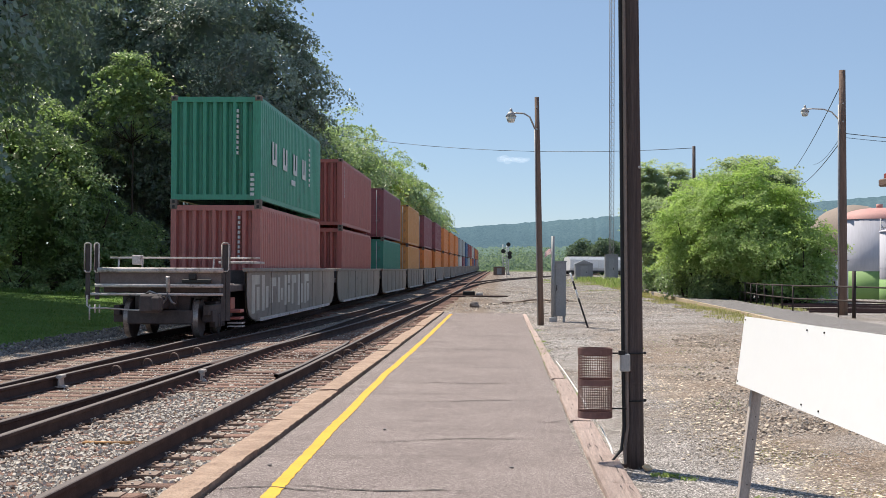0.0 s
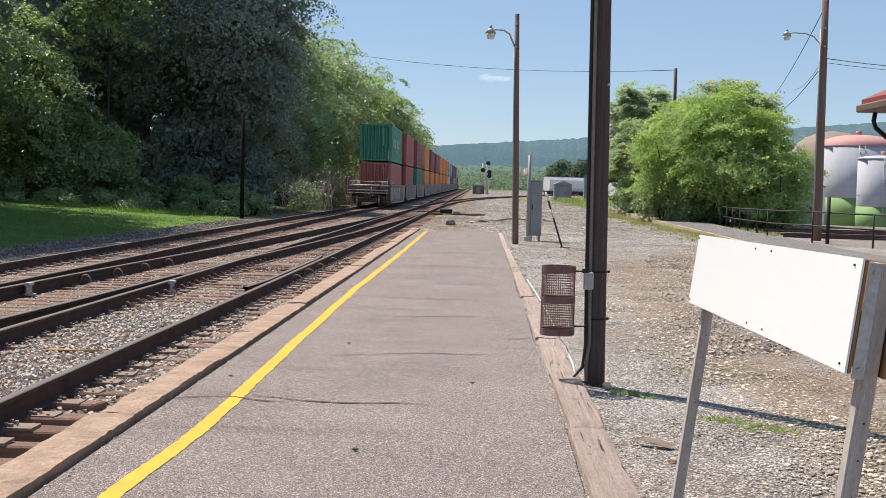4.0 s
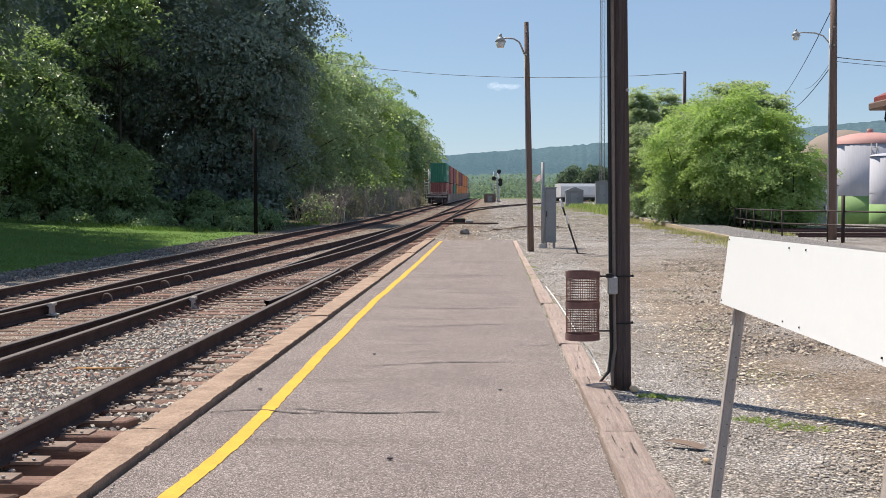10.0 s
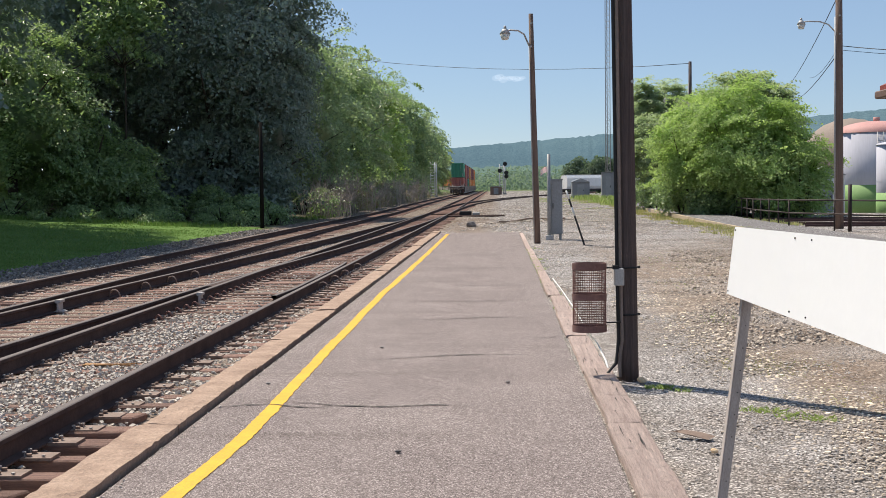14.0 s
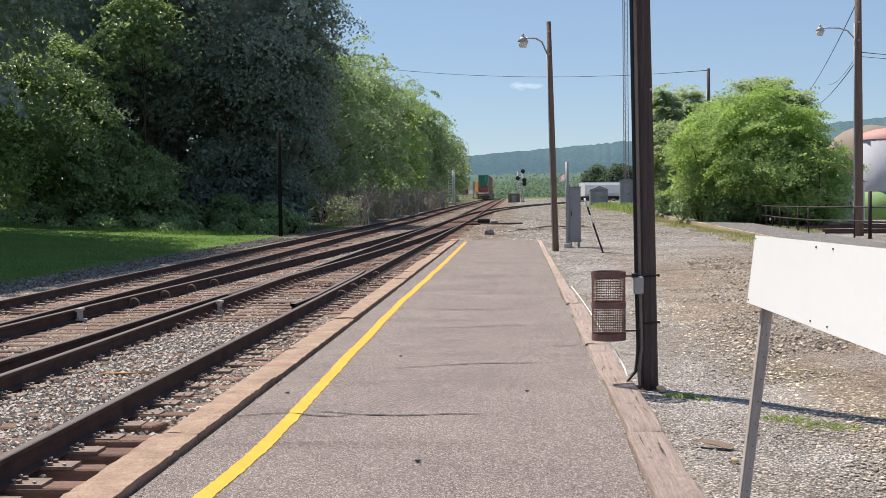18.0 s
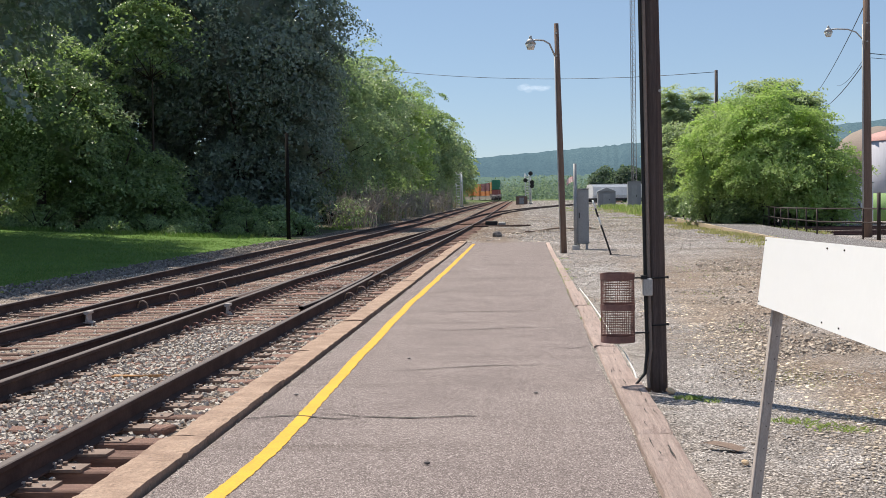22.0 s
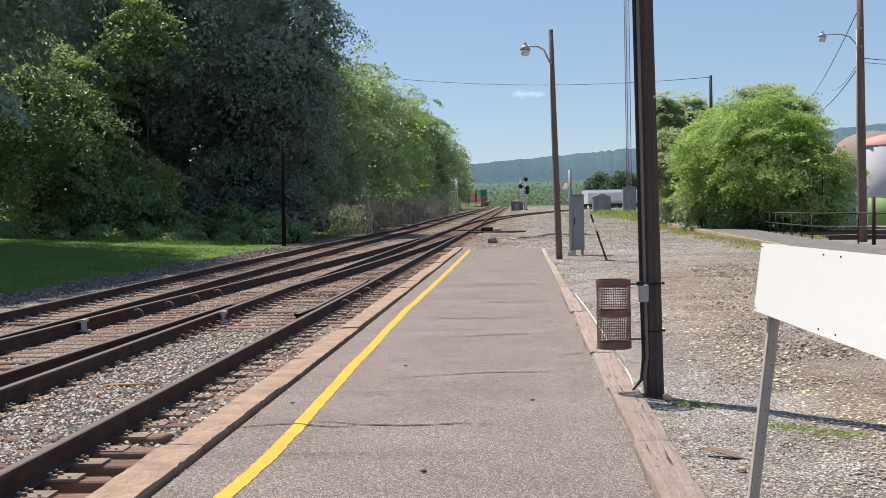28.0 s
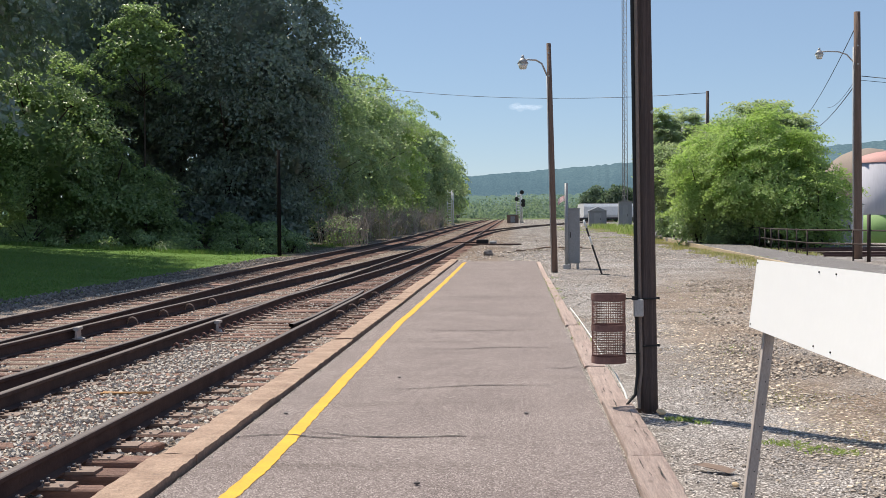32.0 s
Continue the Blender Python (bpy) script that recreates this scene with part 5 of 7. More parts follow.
def blades(name, label, spots, material, seed, hgt=0.16, wid=0.012, lean=0.5):
    """Grass tufts: spots of (x, y, radius, count)."""
    g = np.random.default_rng(seed)
    vs = []
    for x, y, r, n in spots:
        a, d = g.uniform(0, 6.3, n), r * np.sqrt(g.uniform(0, 1, n))
        px, py = x + d * np.cos(a), y + d * np.sin(a)
        pz = np.array([ground_z(u, w) for u, w in zip(px, py)])
        t = g.uniform(0, 6.3, n)
        h = hgt * g.uniform(0.4, 1.3, n)
        lx, ly = lean * h * g.normal(0, 0.6, n), lean * h * g.normal(0, 0.6, n)
        w = wid * g.uniform(0.6, 1.4, n)
        base = np.stack([px, py, pz - 0.01], 1)
        side = np.stack([np.cos(t) * w, np.sin(t) * w, 0 * w], 1)
        tip = base + np.stack([lx, ly, h], 1)
        mid = base + np.stack([lx * 0.3, ly * 0.3, h * 0.55], 1)
        vs.append(np.stack([base - side, base + side, mid + side * 0.8, tip], 1).reshape(-1, 3))
    v = np.concatenate(vs)
    return tagged(new(name, from_np(name, v, np.arange(len(v)).reshape(-1, 4), material)), label, "grass", kind="stuff")


def build_grass():
    r = random.Random(12)
    blades("weeds", "green weeds sprouting from the lot's gravel",
           [(1.2, 9.95, 0.08, 60), (1.29, 9.9, 0.035, 90), (1.4, 9.78, 0.09, 60), (1.85, 8.85, 0.12, 120), (2.0, 8.6, 0.16, 160), (1.72, 8.9, 0.09, 70), (2.15, 8.5, 0.1, 80)]
           + [(r.uniform(0.6, 0.95), r.uniform(16, 34), 0.1, 30) for _ in range(40)], M_WEED, 1, 0.032, 0.006, 1.4)
    spots = []
    for _ in range(230):
        y = r.uniform(38, 140)
        spots.append((8.35 + (y - 46) * 0.036 - abs(r.gauss(0, 0.6)), y, 0.4, 40))
        spots.append((8.75 + (y - 46) * 0.036 + abs(r.gauss(0, 0.3)), y, 0.35, 30))
    for _ in range(150):
        y = r.uniform(46, 110)
        spots.append((10.6 + (y - 47) * 0.08 + r.gauss(0.3, 0.4), y, 0.5, 40))
    for _ in range(70):
        y = r.uniform(95, 175)
        spots.append((r.uniform(5, 13), y, 0.9, 40))
    for _ in range(60):
        spots.append((r.uniform(8.6, 13.5), r.uniform(120, 172), 1.0, 60))
    blades("verge_grass", "dry yellowing verge grass along the old platform", spots[::2], M_DRYGRASS, 2, 0.12, 0.02)
    blades("verge_weeds", "green weeds along the old platform", spots[1::2], M_WEED, 3, 0.1, 0.02)
    tall = [(r.uniform(9.5, 14.5), r.uniform(112, 170), 0.8, 50) for _ in range(50)]
    blades("tall_weeds", "tall yellow-green weeds beside the yard shed", tall, M_WEED, 8, 0.5, 0.03)
    lot = [(r.uniform(2.4, 7.5), r.uniform(14, 34), 0.35, 14) for _ in range(60)]
    blades("lot_grass", "thin dry grass in the gravel lot", lot, M_WEED, 4, 0.03, 0.006, 1.4)
    dry = [(r.gauss(2.45, 0.2), r.uniform(8.6, 12.0), 0.22, 26) for _ in range(46)]
    blades("lot_dry_grass", "short yellow dry grass among the cream pebbles", dry, M_DRYGRASS, 7, 0.022, 0.005, 1.6)
    lawn = []
    for _ in range(1900):
        y = r.uniform(24, 68)
        lawn.append((r.uniform(max(-0.46 * y, -32), -12.0), y, 0.7, 22))
    blades("lawn_grass", "mown green lawn, half in the shade of the trees", lawn, M_GRASS, 5, 0.06, 0.014)
    edge = [(r.uniform(-30, -14), r.uniform(63.5, 68), 0.6, 40) for _ in range(120)] + [(r.uniform(-14, -12.2), r.uniform(84, 200), 0.6, 30) for _ in range(100)]
    blades("lawn_edge_grass", "uncut grass below the trees", edge, M_GRASS, 6, 0.2, 0.02)


build_grass()


# ---- poles, lamps, wires ----
def leaning(px, py, lean_x, lean_y, z):
    return (px + lean_x * z, py + lean_y * z, z)


def build_near_pole():
    x, y = 1.035, 10.35
    th = thing("utility_pole", "dark creosoted wooden pole with conduits strapped to it", "pole", m=pose(x, y, -0.05))
    b = bmesh.new()
    pts = [(-0.0105 * z, 0, z) for z in (0, 0.3, 1, 2, 3, 4.5, 6, 8)]
    tube(b, pts, [0.083, 0.079, 0.076, 0.073, 0.07, 0.067, 0.064, 0.06], 16)
    for v in b.verts:
        a = math.atan2(v.co.y, v.co.x + 0.0105 * v.co.z)
        v.co.x += 0.004 * math.sin(a * 5 + v.co.z)
    part("pole_shaft", b, M_POLE, th)
    for dx, r, foot in ((-0.088, 0.014, 0.24), (-0.06, 0.0155, 0.04)):
        b = bmesh.new()
        tube(b, [(dx - foot, -0.06, 0.04), (dx - foot * 0.45, -0.07, 0.05), (dx - 0.02, -0.075, 0.16), (dx, -0.075, 0.35)]
             + [(dx - 0.0105 * z, -0.075, z) for z in (0.86, 2, 4, 6, 7.6)], r, 8)
        part("conduit", b, M_DARK if r < 0.015 else M_CONDUIT, th, "black conduit pipe" if r < 0.015 else "weathered grey conduit pipe")
    b = bmesh.new()
    bx(b, -0.125, -0.045, -0.15, -0.06, 0.79, 0.93)
    bevel(b, 0.008)
    part("junction_box", b, M_GALV, th, "small grey metal junction box")
    for z in (0.93, 0.55):
        b = bmesh.new()
        tube(b, [(0.088 * math.cos(a) - 0.0105 * z, 0.088 * math.sin(a), z) for a in [2 * math.pi * i / 14 for i in range(14)]], 0.007, 5)
        bx(b, 0.08, 0.096, -0.012, 0.012, z - 0.01, z + 0.01)
        part("strap", b, M_DARK, th)
    b = bmesh.new()
    cyl(b, (0.03, -0.08, 2.42), (0.03, -0.11, 2.42), 0.012, 0.012, 8)
    part("bolt", b, M_GALV, th)


build_near_pole()


def build_can():
    cx, cy, z0, h, r = 0.712, 10.22, 0.375, 0.545, 0.132
    th = thing("litter_basket", "rusty brown wire-mesh litter basket hung on the pole", "litter bin", m=pose(cx, cy, z0))
    n = 46
    w1 = bmesh.new()
    cyl(w1, (0, 0, 0.01), (0, 0, h - 0.01), 0.0024, 0.0024, 4, False)
    w1 = mesh_of("upright_wire", w1, M_RUST)
    for i in range(n):
        a = 2 * math.pi * i / n
        part("upright_wire", w1, None, th, m=pose(r * math.cos(a), r * math.sin(a), 0))
    w2 = bmesh.new()
    ring = [[w2.verts.new(((r + o) * math.cos(a), (r + o) * math.sin(a), dz)) for o, dz in ((0.003, 0), (0, 0.0028), (-0.003, 0), (0, -0.0028))]
            for a in [2 * math.pi * i / 32 for i in range(32)]]
    for i in range(32):
        p, q = ring[i], ring[(i + 1) % 32]
        for k in range(4):
            w2.faces.new((p[k], p[(k + 1) % 4], q[(k + 1) % 4], q[k]))
    w2 = mesh_of("ring_wire", w2, M_RUST)
    for j in range(26):
        part("ring_wire", w2, None, th, m=pose(0, 0, 0.03 + j * 0.0195))
    for z, w, nm in ((0.0, 0.052, "bottom_band"), (0.255, 0.05, "middle_band"), (h - 0.045, 0.05, "rim_band")):
        b = bmesh.new()
        for i in range(32):
            a0, a1 = 2 * math.pi * i / 32, 2 * math.pi * (i + 1) / 32
            for ra, rb in ((r + 0.006, r + 0.006), (r - 0.004, r - 0.004)):
                b.faces.new([b.verts.new((ra * math.cos(a), ra * math.sin(a), zz)) for a, zz in ((a0, z), (a1, z), (a1, z + w), (a0, z + w))])
            for zz in (z, z + w):
                b.faces.new([b.verts.new((rr * math.cos(a), rr * math.sin(a), zz)) for a, rr in ((a0, r - 0.004), (a1, r - 0.004), (a1, r + 0.006), (a0, r + 0.006))])
        bmesh.ops.remove_doubles(b, verts=b.verts, dist=0.0005)
        part(nm, b, M_RUST, th)
    for k in range(-4, 5):
        hl = math.sqrt(r * r - (k * 0.027) ** 2)
        b = bmesh.new()
        cyl(b, (-hl, k * 0.027, 0.008), (hl, k * 0.027, 0.008), 0.003, 0.003, 4, False)
        part("bottom_wire", b, M_RUST, th)
    for z in (0.51, 0.07):
        b = bmesh.new()
        cyl(b, (r - 0.005, 0, z), (0.25, 0.02, z), 0.007, 0.007, 6)
        if z > 0.3:
            bx(b, 0.185, 0.235, -0.02, 0.02, z - 0.012, z + 0.02)
        part("bracket", b, M_DARK, th, "dark bracket to the pole")


build_can()


def build_sign():
    """A long board on two channel posts, seen steeply from one end."""
    tilt, ln = 0.1264, 2.36
    top, d = Vector((1.067, 5.784, 1.341)), Vector((0.0103, -1.0, 0.0)).normalized()
    p0 = top - (Vector((0, 0, 1)) * math.cos(tilt) + Vector((1, 0.01, 0)) * math.sin(tilt)) * (1.341 / math.cos(tilt))
    th = thing("notice_board", "blank white notice board on two steel posts", "sign",
               m=Matrix.Translation(p0) @ Matrix.Rotation(math.atan2(d.y, d.x), 4, "Z") @ Matrix.Rotation(-tilt, 4, "X") @ Matrix.Rotation(-0.01, 4, "Y"))
    z1 = 1.341 / math.cos(tilt)                     # local x runs along the board towards the camera, -y faces the platform
    z0 = z1 - 0.305
    b = bmesh.new()
    bx(b, 0, ln, -0.006, 0.0, z0, z1)
    part("board_face", b, M_SIGN, th)
    b = bmesh.new()
    bx(b, 0.002, ln + 0.001, 0.002, 0.01, z0 + 0.002, z1 - 0.002)
    part("board_back", b, M_PLY, th, "bare wooden backing board")
    b = bmesh.new()
    bx(b, 0, ln, 0.096, 0.11, z0, z1)
    part("rear_board", b, M_PLY, th, "second board on the far side of the posts")
    for x in (0.08, ln - 0.05):
        b = bmesh.new()
        bx(b, x - 0.022, x + 0.028, 0.046, 0.051, -0.3, z1 - 0.004)
        bx(b, x - 0.022, x - 0.017, 0.051, 0.09, -0.3, z1 - 0.004)
        bx(b, x + 0.023, x + 0.028, 0.051, 0.09, -0.3, z1 - 0.004)
        bevel(b, 0.002)
        po = part("post", b, M_POST, th, "weathered steel channel post")
        for k in range(9):
            b = bmesh.new()
            cyl(b, (x + 0.028, 0.074, 0.12 + k * 0.1), (x + 0.0292, 0.074, 0.12 + k * 0.1), 0.0028, 0.0028, 8)
            part("punched_hole", b, M_DARK, po)
    b = bmesh.new()
    bx(b, ln + 0.002, ln + 0.007, 0.0115, 0.044, z0 - 0.01, z1 - 0.006)
    bx(b, ln - 0.04, ln + 0.002, 0.0415, 0.044, z0 - 0.01, z1 - 0.006)
    bevel(b, 0.0015)
    br = part("end_bracket", b, M_GALV, th, "grey steel angle closing the board's end")
    for z in (z0 + 0.015, z1 - 0.03):
        b = bmesh.new()
        cyl(b, (ln + 0.007, 0.028, z), (ln + 0.014, 0.028, z), 0.007, 0.006, 6)
        part("bolt", b, M_GALV, br)
    for x, z in ((0.03, z1 - 0.015), (0.03, z0 + 0.015), (ln * 0.48, z1 - 0.02), (ln * 0.58, z1 - 0.02), (ln * 0.5, z0 + 0.02), (ln * 0.6, z0 + 0.02), (ln - 0.06, z1 - 0.02), (ln - 0.05, z0 + 0.02)):
        b = bmesh.new()
        cyl(b, (x, -0.006, z), (x, -0.01, z), 0.004, 0.0035, 6)
        part("screw", b, M_DARK, th)


build_sign()


def lamp_pole(name, label, x, y, h, r, lamp_dx, lamp_z, lean, mat_=None, group="lamp poles"):
    z0 = ground_z(x, y) - 0.1
    th = thing(name, label, "street lamp", group, pose(x, y, z0))
    b = bmesh.new()
    tube(b, [(lean * z, 0, z) for z in (0, h * 0.25, h * 0.5, h * 0.75, h)], [r, r * 0.94, r * 0.88, r * 0.8, r * 0.7], 12)
    part("pole_shaft", b, mat_ or M_POLE2, th)
    zl = lamp_z - z0
    xa = lean * zl
    b = bmesh.new()
    k = abs(lamp_dx)
    s = 1 if lamp_dx > 0 else -1
    tube(b, [(xa + s * 0.06, 0, zl - 0.32), (xa + s * k * 0.28, 0, zl + 0.02), (xa + s * k * 0.5, 0, zl + 0.12), (xa + s * k * 0.8, 0, zl + 0.14), (xa + s * (k - 0.06), 0, zl + 0.12)], 0.025, 7)
    part("lamp_arm", b, M_GALV, th)
    b = bmesh.new()
    lx = xa + s * k
    cyl(b, (lx, 0, zl + 0.17), (lx, 0, zl + 0.26), 0.045, 0.035, 10)
    cyl(b, (lx, 0, zl + 0.03), (lx, 0, zl + 0.17), 0.16, 0.07, 12)
    head = part("lamp_head", b, M_GALV, th, "grey yard-light hood")
    b = bmesh.new()
    cyl(b, (lx, 0, zl - 0.13), (lx, 0, zl + 0.03), 0.09, 0.15, 12)
    part("lens", b, M_GLASS, head, "ribbed pale lens bowl")
    for zz in (zl - 0.34, zl + 0.3):
        b = bmesh.new()
        cyl(b, (xa - 0.02, -r, zz), (xa - 0.02, -r - 0.05, zz), 0.03, 0.03, 8)
        part("bracket_bolt", b, M_GALV, th)
    b = bmesh.new()
    tube(b, [(-r * 0.96, -0.04, 0.1), (lean * h * 0.5 - r * 0.9, -0.04, h * 0.5), (lean * h * 0.86 - r * 0.8, -0.04, h * 0.86)], r * 0.22, 6)
    part("conduit", b, M_GALV, th, "pale steel conduit")
    return th


lamp_pole("lamp_pole", "weathered wooden pole with a hooded yard lamp", 1.06, 36.2, 6.58, 0.09, -0.74, 5.86, -0.021)
lamp_pole("lamp_pole", "tall weathered wooden pole with a hooded yard lamp by the fence", 12.08, 46.0, 8.85, 0.165, -1.32, 7.2, -0.003)
lamp_pole("lamp_pole", "dark wooden pole rising behind the bushes", 12.9, 87.0, 10.2, 0.15, -1.65, 7.35, 0.0, M_POLE)


def wire(name, label, a, b, sag, r=0.009, n=14):
    bm = bmesh.new()
    a, b = Vector(a), Vector(b)
    pts = []
    for i in range(n + 1):
        t = i / n
        p = a.lerp(b, t)
        p.z -= sag * 4 * t * (1 - t)
        pts.append(p)
    tube(bm, pts, r, 5)
    tagged(new(name, mesh_of(name, bm, M_CABLE)), label, "cable")


wire("overhead_wire", "thin overhead wire strung across the tracks", (-24, 112, 15.2), (12.9, 87, 9.85), 1.35, 0.02)
wire("overhead_wire", "overhead wire at the yard lamp pole", (12.2, 46, 6.45), (14.6, 40.2, 5.55), 0.05, 0.014)
wire("overhead_wire", "overhead wire at the yard lamp pole", (12.2, 46, 6.3), (16, 41.5, 5.5), 0.06, 0.009)
wire("overhead_wire", "overhead wire running down past the bushes", (12.04, 46, 6.22), (23.0, 100, 8.2), 0.25, 0.018)
wire("overhead_wire", "overhead wire running down past the bushes", (12.04, 46, 6.4), (21.6, 90, 9.0), 0.3, 0.01)
wire("overhead_wire", "overhead wire running from the top of the yard lamp pole", (12.03, 46, 8.24), (22.2, 100, 9.0), 0.3, 0.016)


# ---- signals, cabinets, yard ----
def build_cabinet():
    x, y = 1.5, 39.0
    th = thing("signal_cabinet", "tall narrow grey metal signal cabinet with a mast beside it", "cabinet", m=pose(x, y, ground_z(x, y)))
    b = bmesh.new()
    bx(b, 0.04, 0.4, -0.2, 0.25, 0.17, 1.82)
    bevel(b, 0.012)
    part("cabinet_body", b, M_CABINET, th)
    b = bmesh.new()
    bx(b, 0.07, 0.37, -0.213, -0.202, 0.24, 1.76)
    bevel(b, 0.004)
    dr = part("cabinet_door", b, M_CABINET, th)
    b = bmesh.new()
    bx(b, 0.1, 0.125, -0.24, -0.213, 0.95, 1.12)
    part("door_handle", b, M_DARK, dr)
    b = bmesh.new()
    bx(b, 0.025, 0.415, -0.22, 0.27, 1.82, 1.85)
    part("cabinet_roof", b, M_CABINET, th)
    for dx in (0.1, 0.34):
        b = bmesh.new()
        bx(b, dx - 0.03, dx + 0.03, -0.15, 0.2, -0.1, 0.17)
        part("cabinet_leg", b, M_GALV, th)
    b = bmesh.new()
    cyl(b, (-0.01, -0.3, -0.1), (-0.01, -0.3, 2.6), 0.055, 0.05, 10)
    part("cabinet_mast", b, M_CABINET, th, "grey steel mast")
    b = bmesh.new()
    bx(b, -0.12, 0.1, -0.42, -0.2, -0.1, 0.14)
    bevel(b, 0.01)
    part("mast_foot", b, M_GALV, th)
    b = bmesh.new()
    g = [[b.verts.new((-0.06 - 0.2 * i / 6, -0.3 + 0.04 * math.sin(i * 1.3), 2.06 - 0.03 * i / 6 + 0.17 * j / 3 - 0.09 * (i / 6) ** 2)) for j in range(4)] for i in range(7)]
    for i in range(6):
        for j in range(3):
            b.faces.new((g[i][j], g[i + 1][j], g[i + 1][j + 1], g[i][j + 1]))
    bmesh.ops.solidify(b, geom=b.faces[:], thickness=0.006)
    part("flag", b, mat("flag_cloth", (0.88, 0.62, 0.62), (0.88, 0.84, 0.84), 9, 30, 0.9), th, "small faded red and white flag")


build_cabinet()


def build_marker():
    x, y = 2.33, 34.8
    th = thing("marker_post", "leaning black and white striped marker post", "post", m=pose(x, y, ground_z(x, y)))
    a, b_ = Vector((0.0, 0, -0.1)), Vector((-0.52, 0.1, 1.5))
    for i in range(7):
        b = bmesh.new()
        cyl(b, a.lerp(b_, i / 7), a.lerp(b_, (i + 1) / 7), 0.026, 0.026, 8)
        part("stripe", b, M_WHITEP if i in (4, 6) else M_BLACKP, th)
    b = bmesh.new()
    bx(b, -0.1, 0.18, -0.06, 0.06, -0.06, 0.015)
    part("foot", b, M_DARK, th)


build_marker()


M_SIGNAL = mat("aluminium_paint", (0.62, 0.63, 0.65), (0.5, 0.51, 0.53), 3, 30, 0.6, 0.1)


def signal_mast(name, label, x, y, h, heads, ladder=True):
    z0 = ground_z(x, y)
    th = thing(name, label, "railway signal", "signals", pose(x, y, z0))
    b = bmesh.new()
    cyl(b, (0, 0, -0.2), (0, 0, h), 0.13, 0.12, 10)
    part("mast", b, M_SIGNAL, th)
    if ladder:
        b = bmesh.new()
        for dx in (-0.3, -1.05):
            cyl(b, (dx, 0.3, 0), (dx, 0.3, h - 0.1), 0.09, 0.09, 6)
        k = 0.4
        while k < h - 0.4:
            cyl(b, (-0.3, 0.3, k), (-1.05, 0.3, k), 0.075, 0.075, 6)
            k += 0.5
        part("ladder", b, M_SIGNAL, th)
        b = bmesh.new()
        bx(b, -0.6, 0.1, 0.0, 0.3, h * 0.6 - 0.03, h * 0.6 + 0.03)
        part("ladder_brace", b, M_GALV, th)
    for dx, z in heads:
        b = bmesh.new()
        cyl(b, (dx, -0.25, z), (dx, -0.2, z), 0.42, 0.42, 16)
        hd = part("target_disc", b, M_BLACKP, th)
        b = bmesh.new()
        for zz in (-0.2, 0.2):
            cyl(b, (dx, -0.6, z + zz), (dx, -0.25, z + zz), 0.13, 0.13, 10)
        part("lens_hood", b, M_BLACKP, hd)
    b = bmesh.new()
    bx(b, -0.3, 0.3, -0.3, 0.3, -0.3, 0.25)
    part("foundation", b, M_CABINET, th)
    return th


signal_mast("signal_mast", "two-headed black signal on a grey mast with a ladder", 1.05, 246, 6.0, ((0.0, 5.9), (0.25, 4.2), (0.25, 3.5), (-1.0, 4.6)))
signal_mast("signal_mast", "grey ladder signal mast seen beside the hedgerow", -11.3, 228, 6.4, ())


def hut(name, label, x, y, w, d, h, mat_, gable=0.0, group=""):
    th = thing(name, label, "equipment hut", group, pose(x, y, ground_z(x, y)))
    b = bmesh.new()
    bx(b, -w / 2, w / 2, -d / 2, d / 2, -0.2, h)
    bevel(b, 0.02)
    part("hut_body", b, mat_, th)
    b = bmesh.new()
    v = [b.verts.new((sx * (w / 2 + 0.12), sy * (d / 2 + 0.12), h)) for sy in (-1, 1) for sx in (-1, 1)]
    r = [b.verts.new((0, sy * (d / 2 + 0.12), h + gable + 0.08)) for sy in (-1, 1)]
    for q in ((v[0], v[1], r[0]), (v[3], v[2], r[1]), (v[0], r[0], r[1], v[2]), (v[1], v[3], r[1], r[0]), (v[0], v[2], v[3], v[1])):
        b.faces.new(q)
    part("roof", b, M_CABINET, th)
    b = bmesh.new()
    bx(b, -w * 0.2, w * 0.2, -d / 2 - 0.03, -d / 2, 0.1, h * 0.85)
    dr = part("door", b, M_CABINET, th)
    b = bmesh.new()
    bx(b, w * 0.12, w * 0.16, -d / 2 - 0.07, -d / 2 - 0.03, h * 0.42, h * 0.5)
    part("door_handle", b, M_DARK, dr)
    return th


M_HOPPER = mat("hopper_white", (0.92, 0.9, 0.88), (0.86, 0.84, 0.81), 1, 20, 0.6)
M_HUT = mat("hut_grey", (0.27, 0.28, 0.295), (0.22, 0.228, 0.24), 1, 20, 0.6)
M_HUTRUST = mat("hut_rusty", (0.22, 0.15, 0.12), (0.17, 0.11, 0.09), 1, 20, 0.8, 0, 0, 30, None, (2, (0.3, 0.22, 0.18), 0.58))
hut("equipment_hut", "grey gabled equipment hut in the yard", 11.2, 178, 2.4, 2.6, 2.1, M_HUT, 0.45)
hut("equipment_cabinet", "tall grey equipment cabinet in the yard", 13.6, 161, 1.6, 1.4, 3.3, M_HUT, 0.0)
hut("relay_hut", "small rusty relay hut beside the signal", -0.7, 243, 2.2, 2.0, 1.5, M_HUTRUST, 0.05)


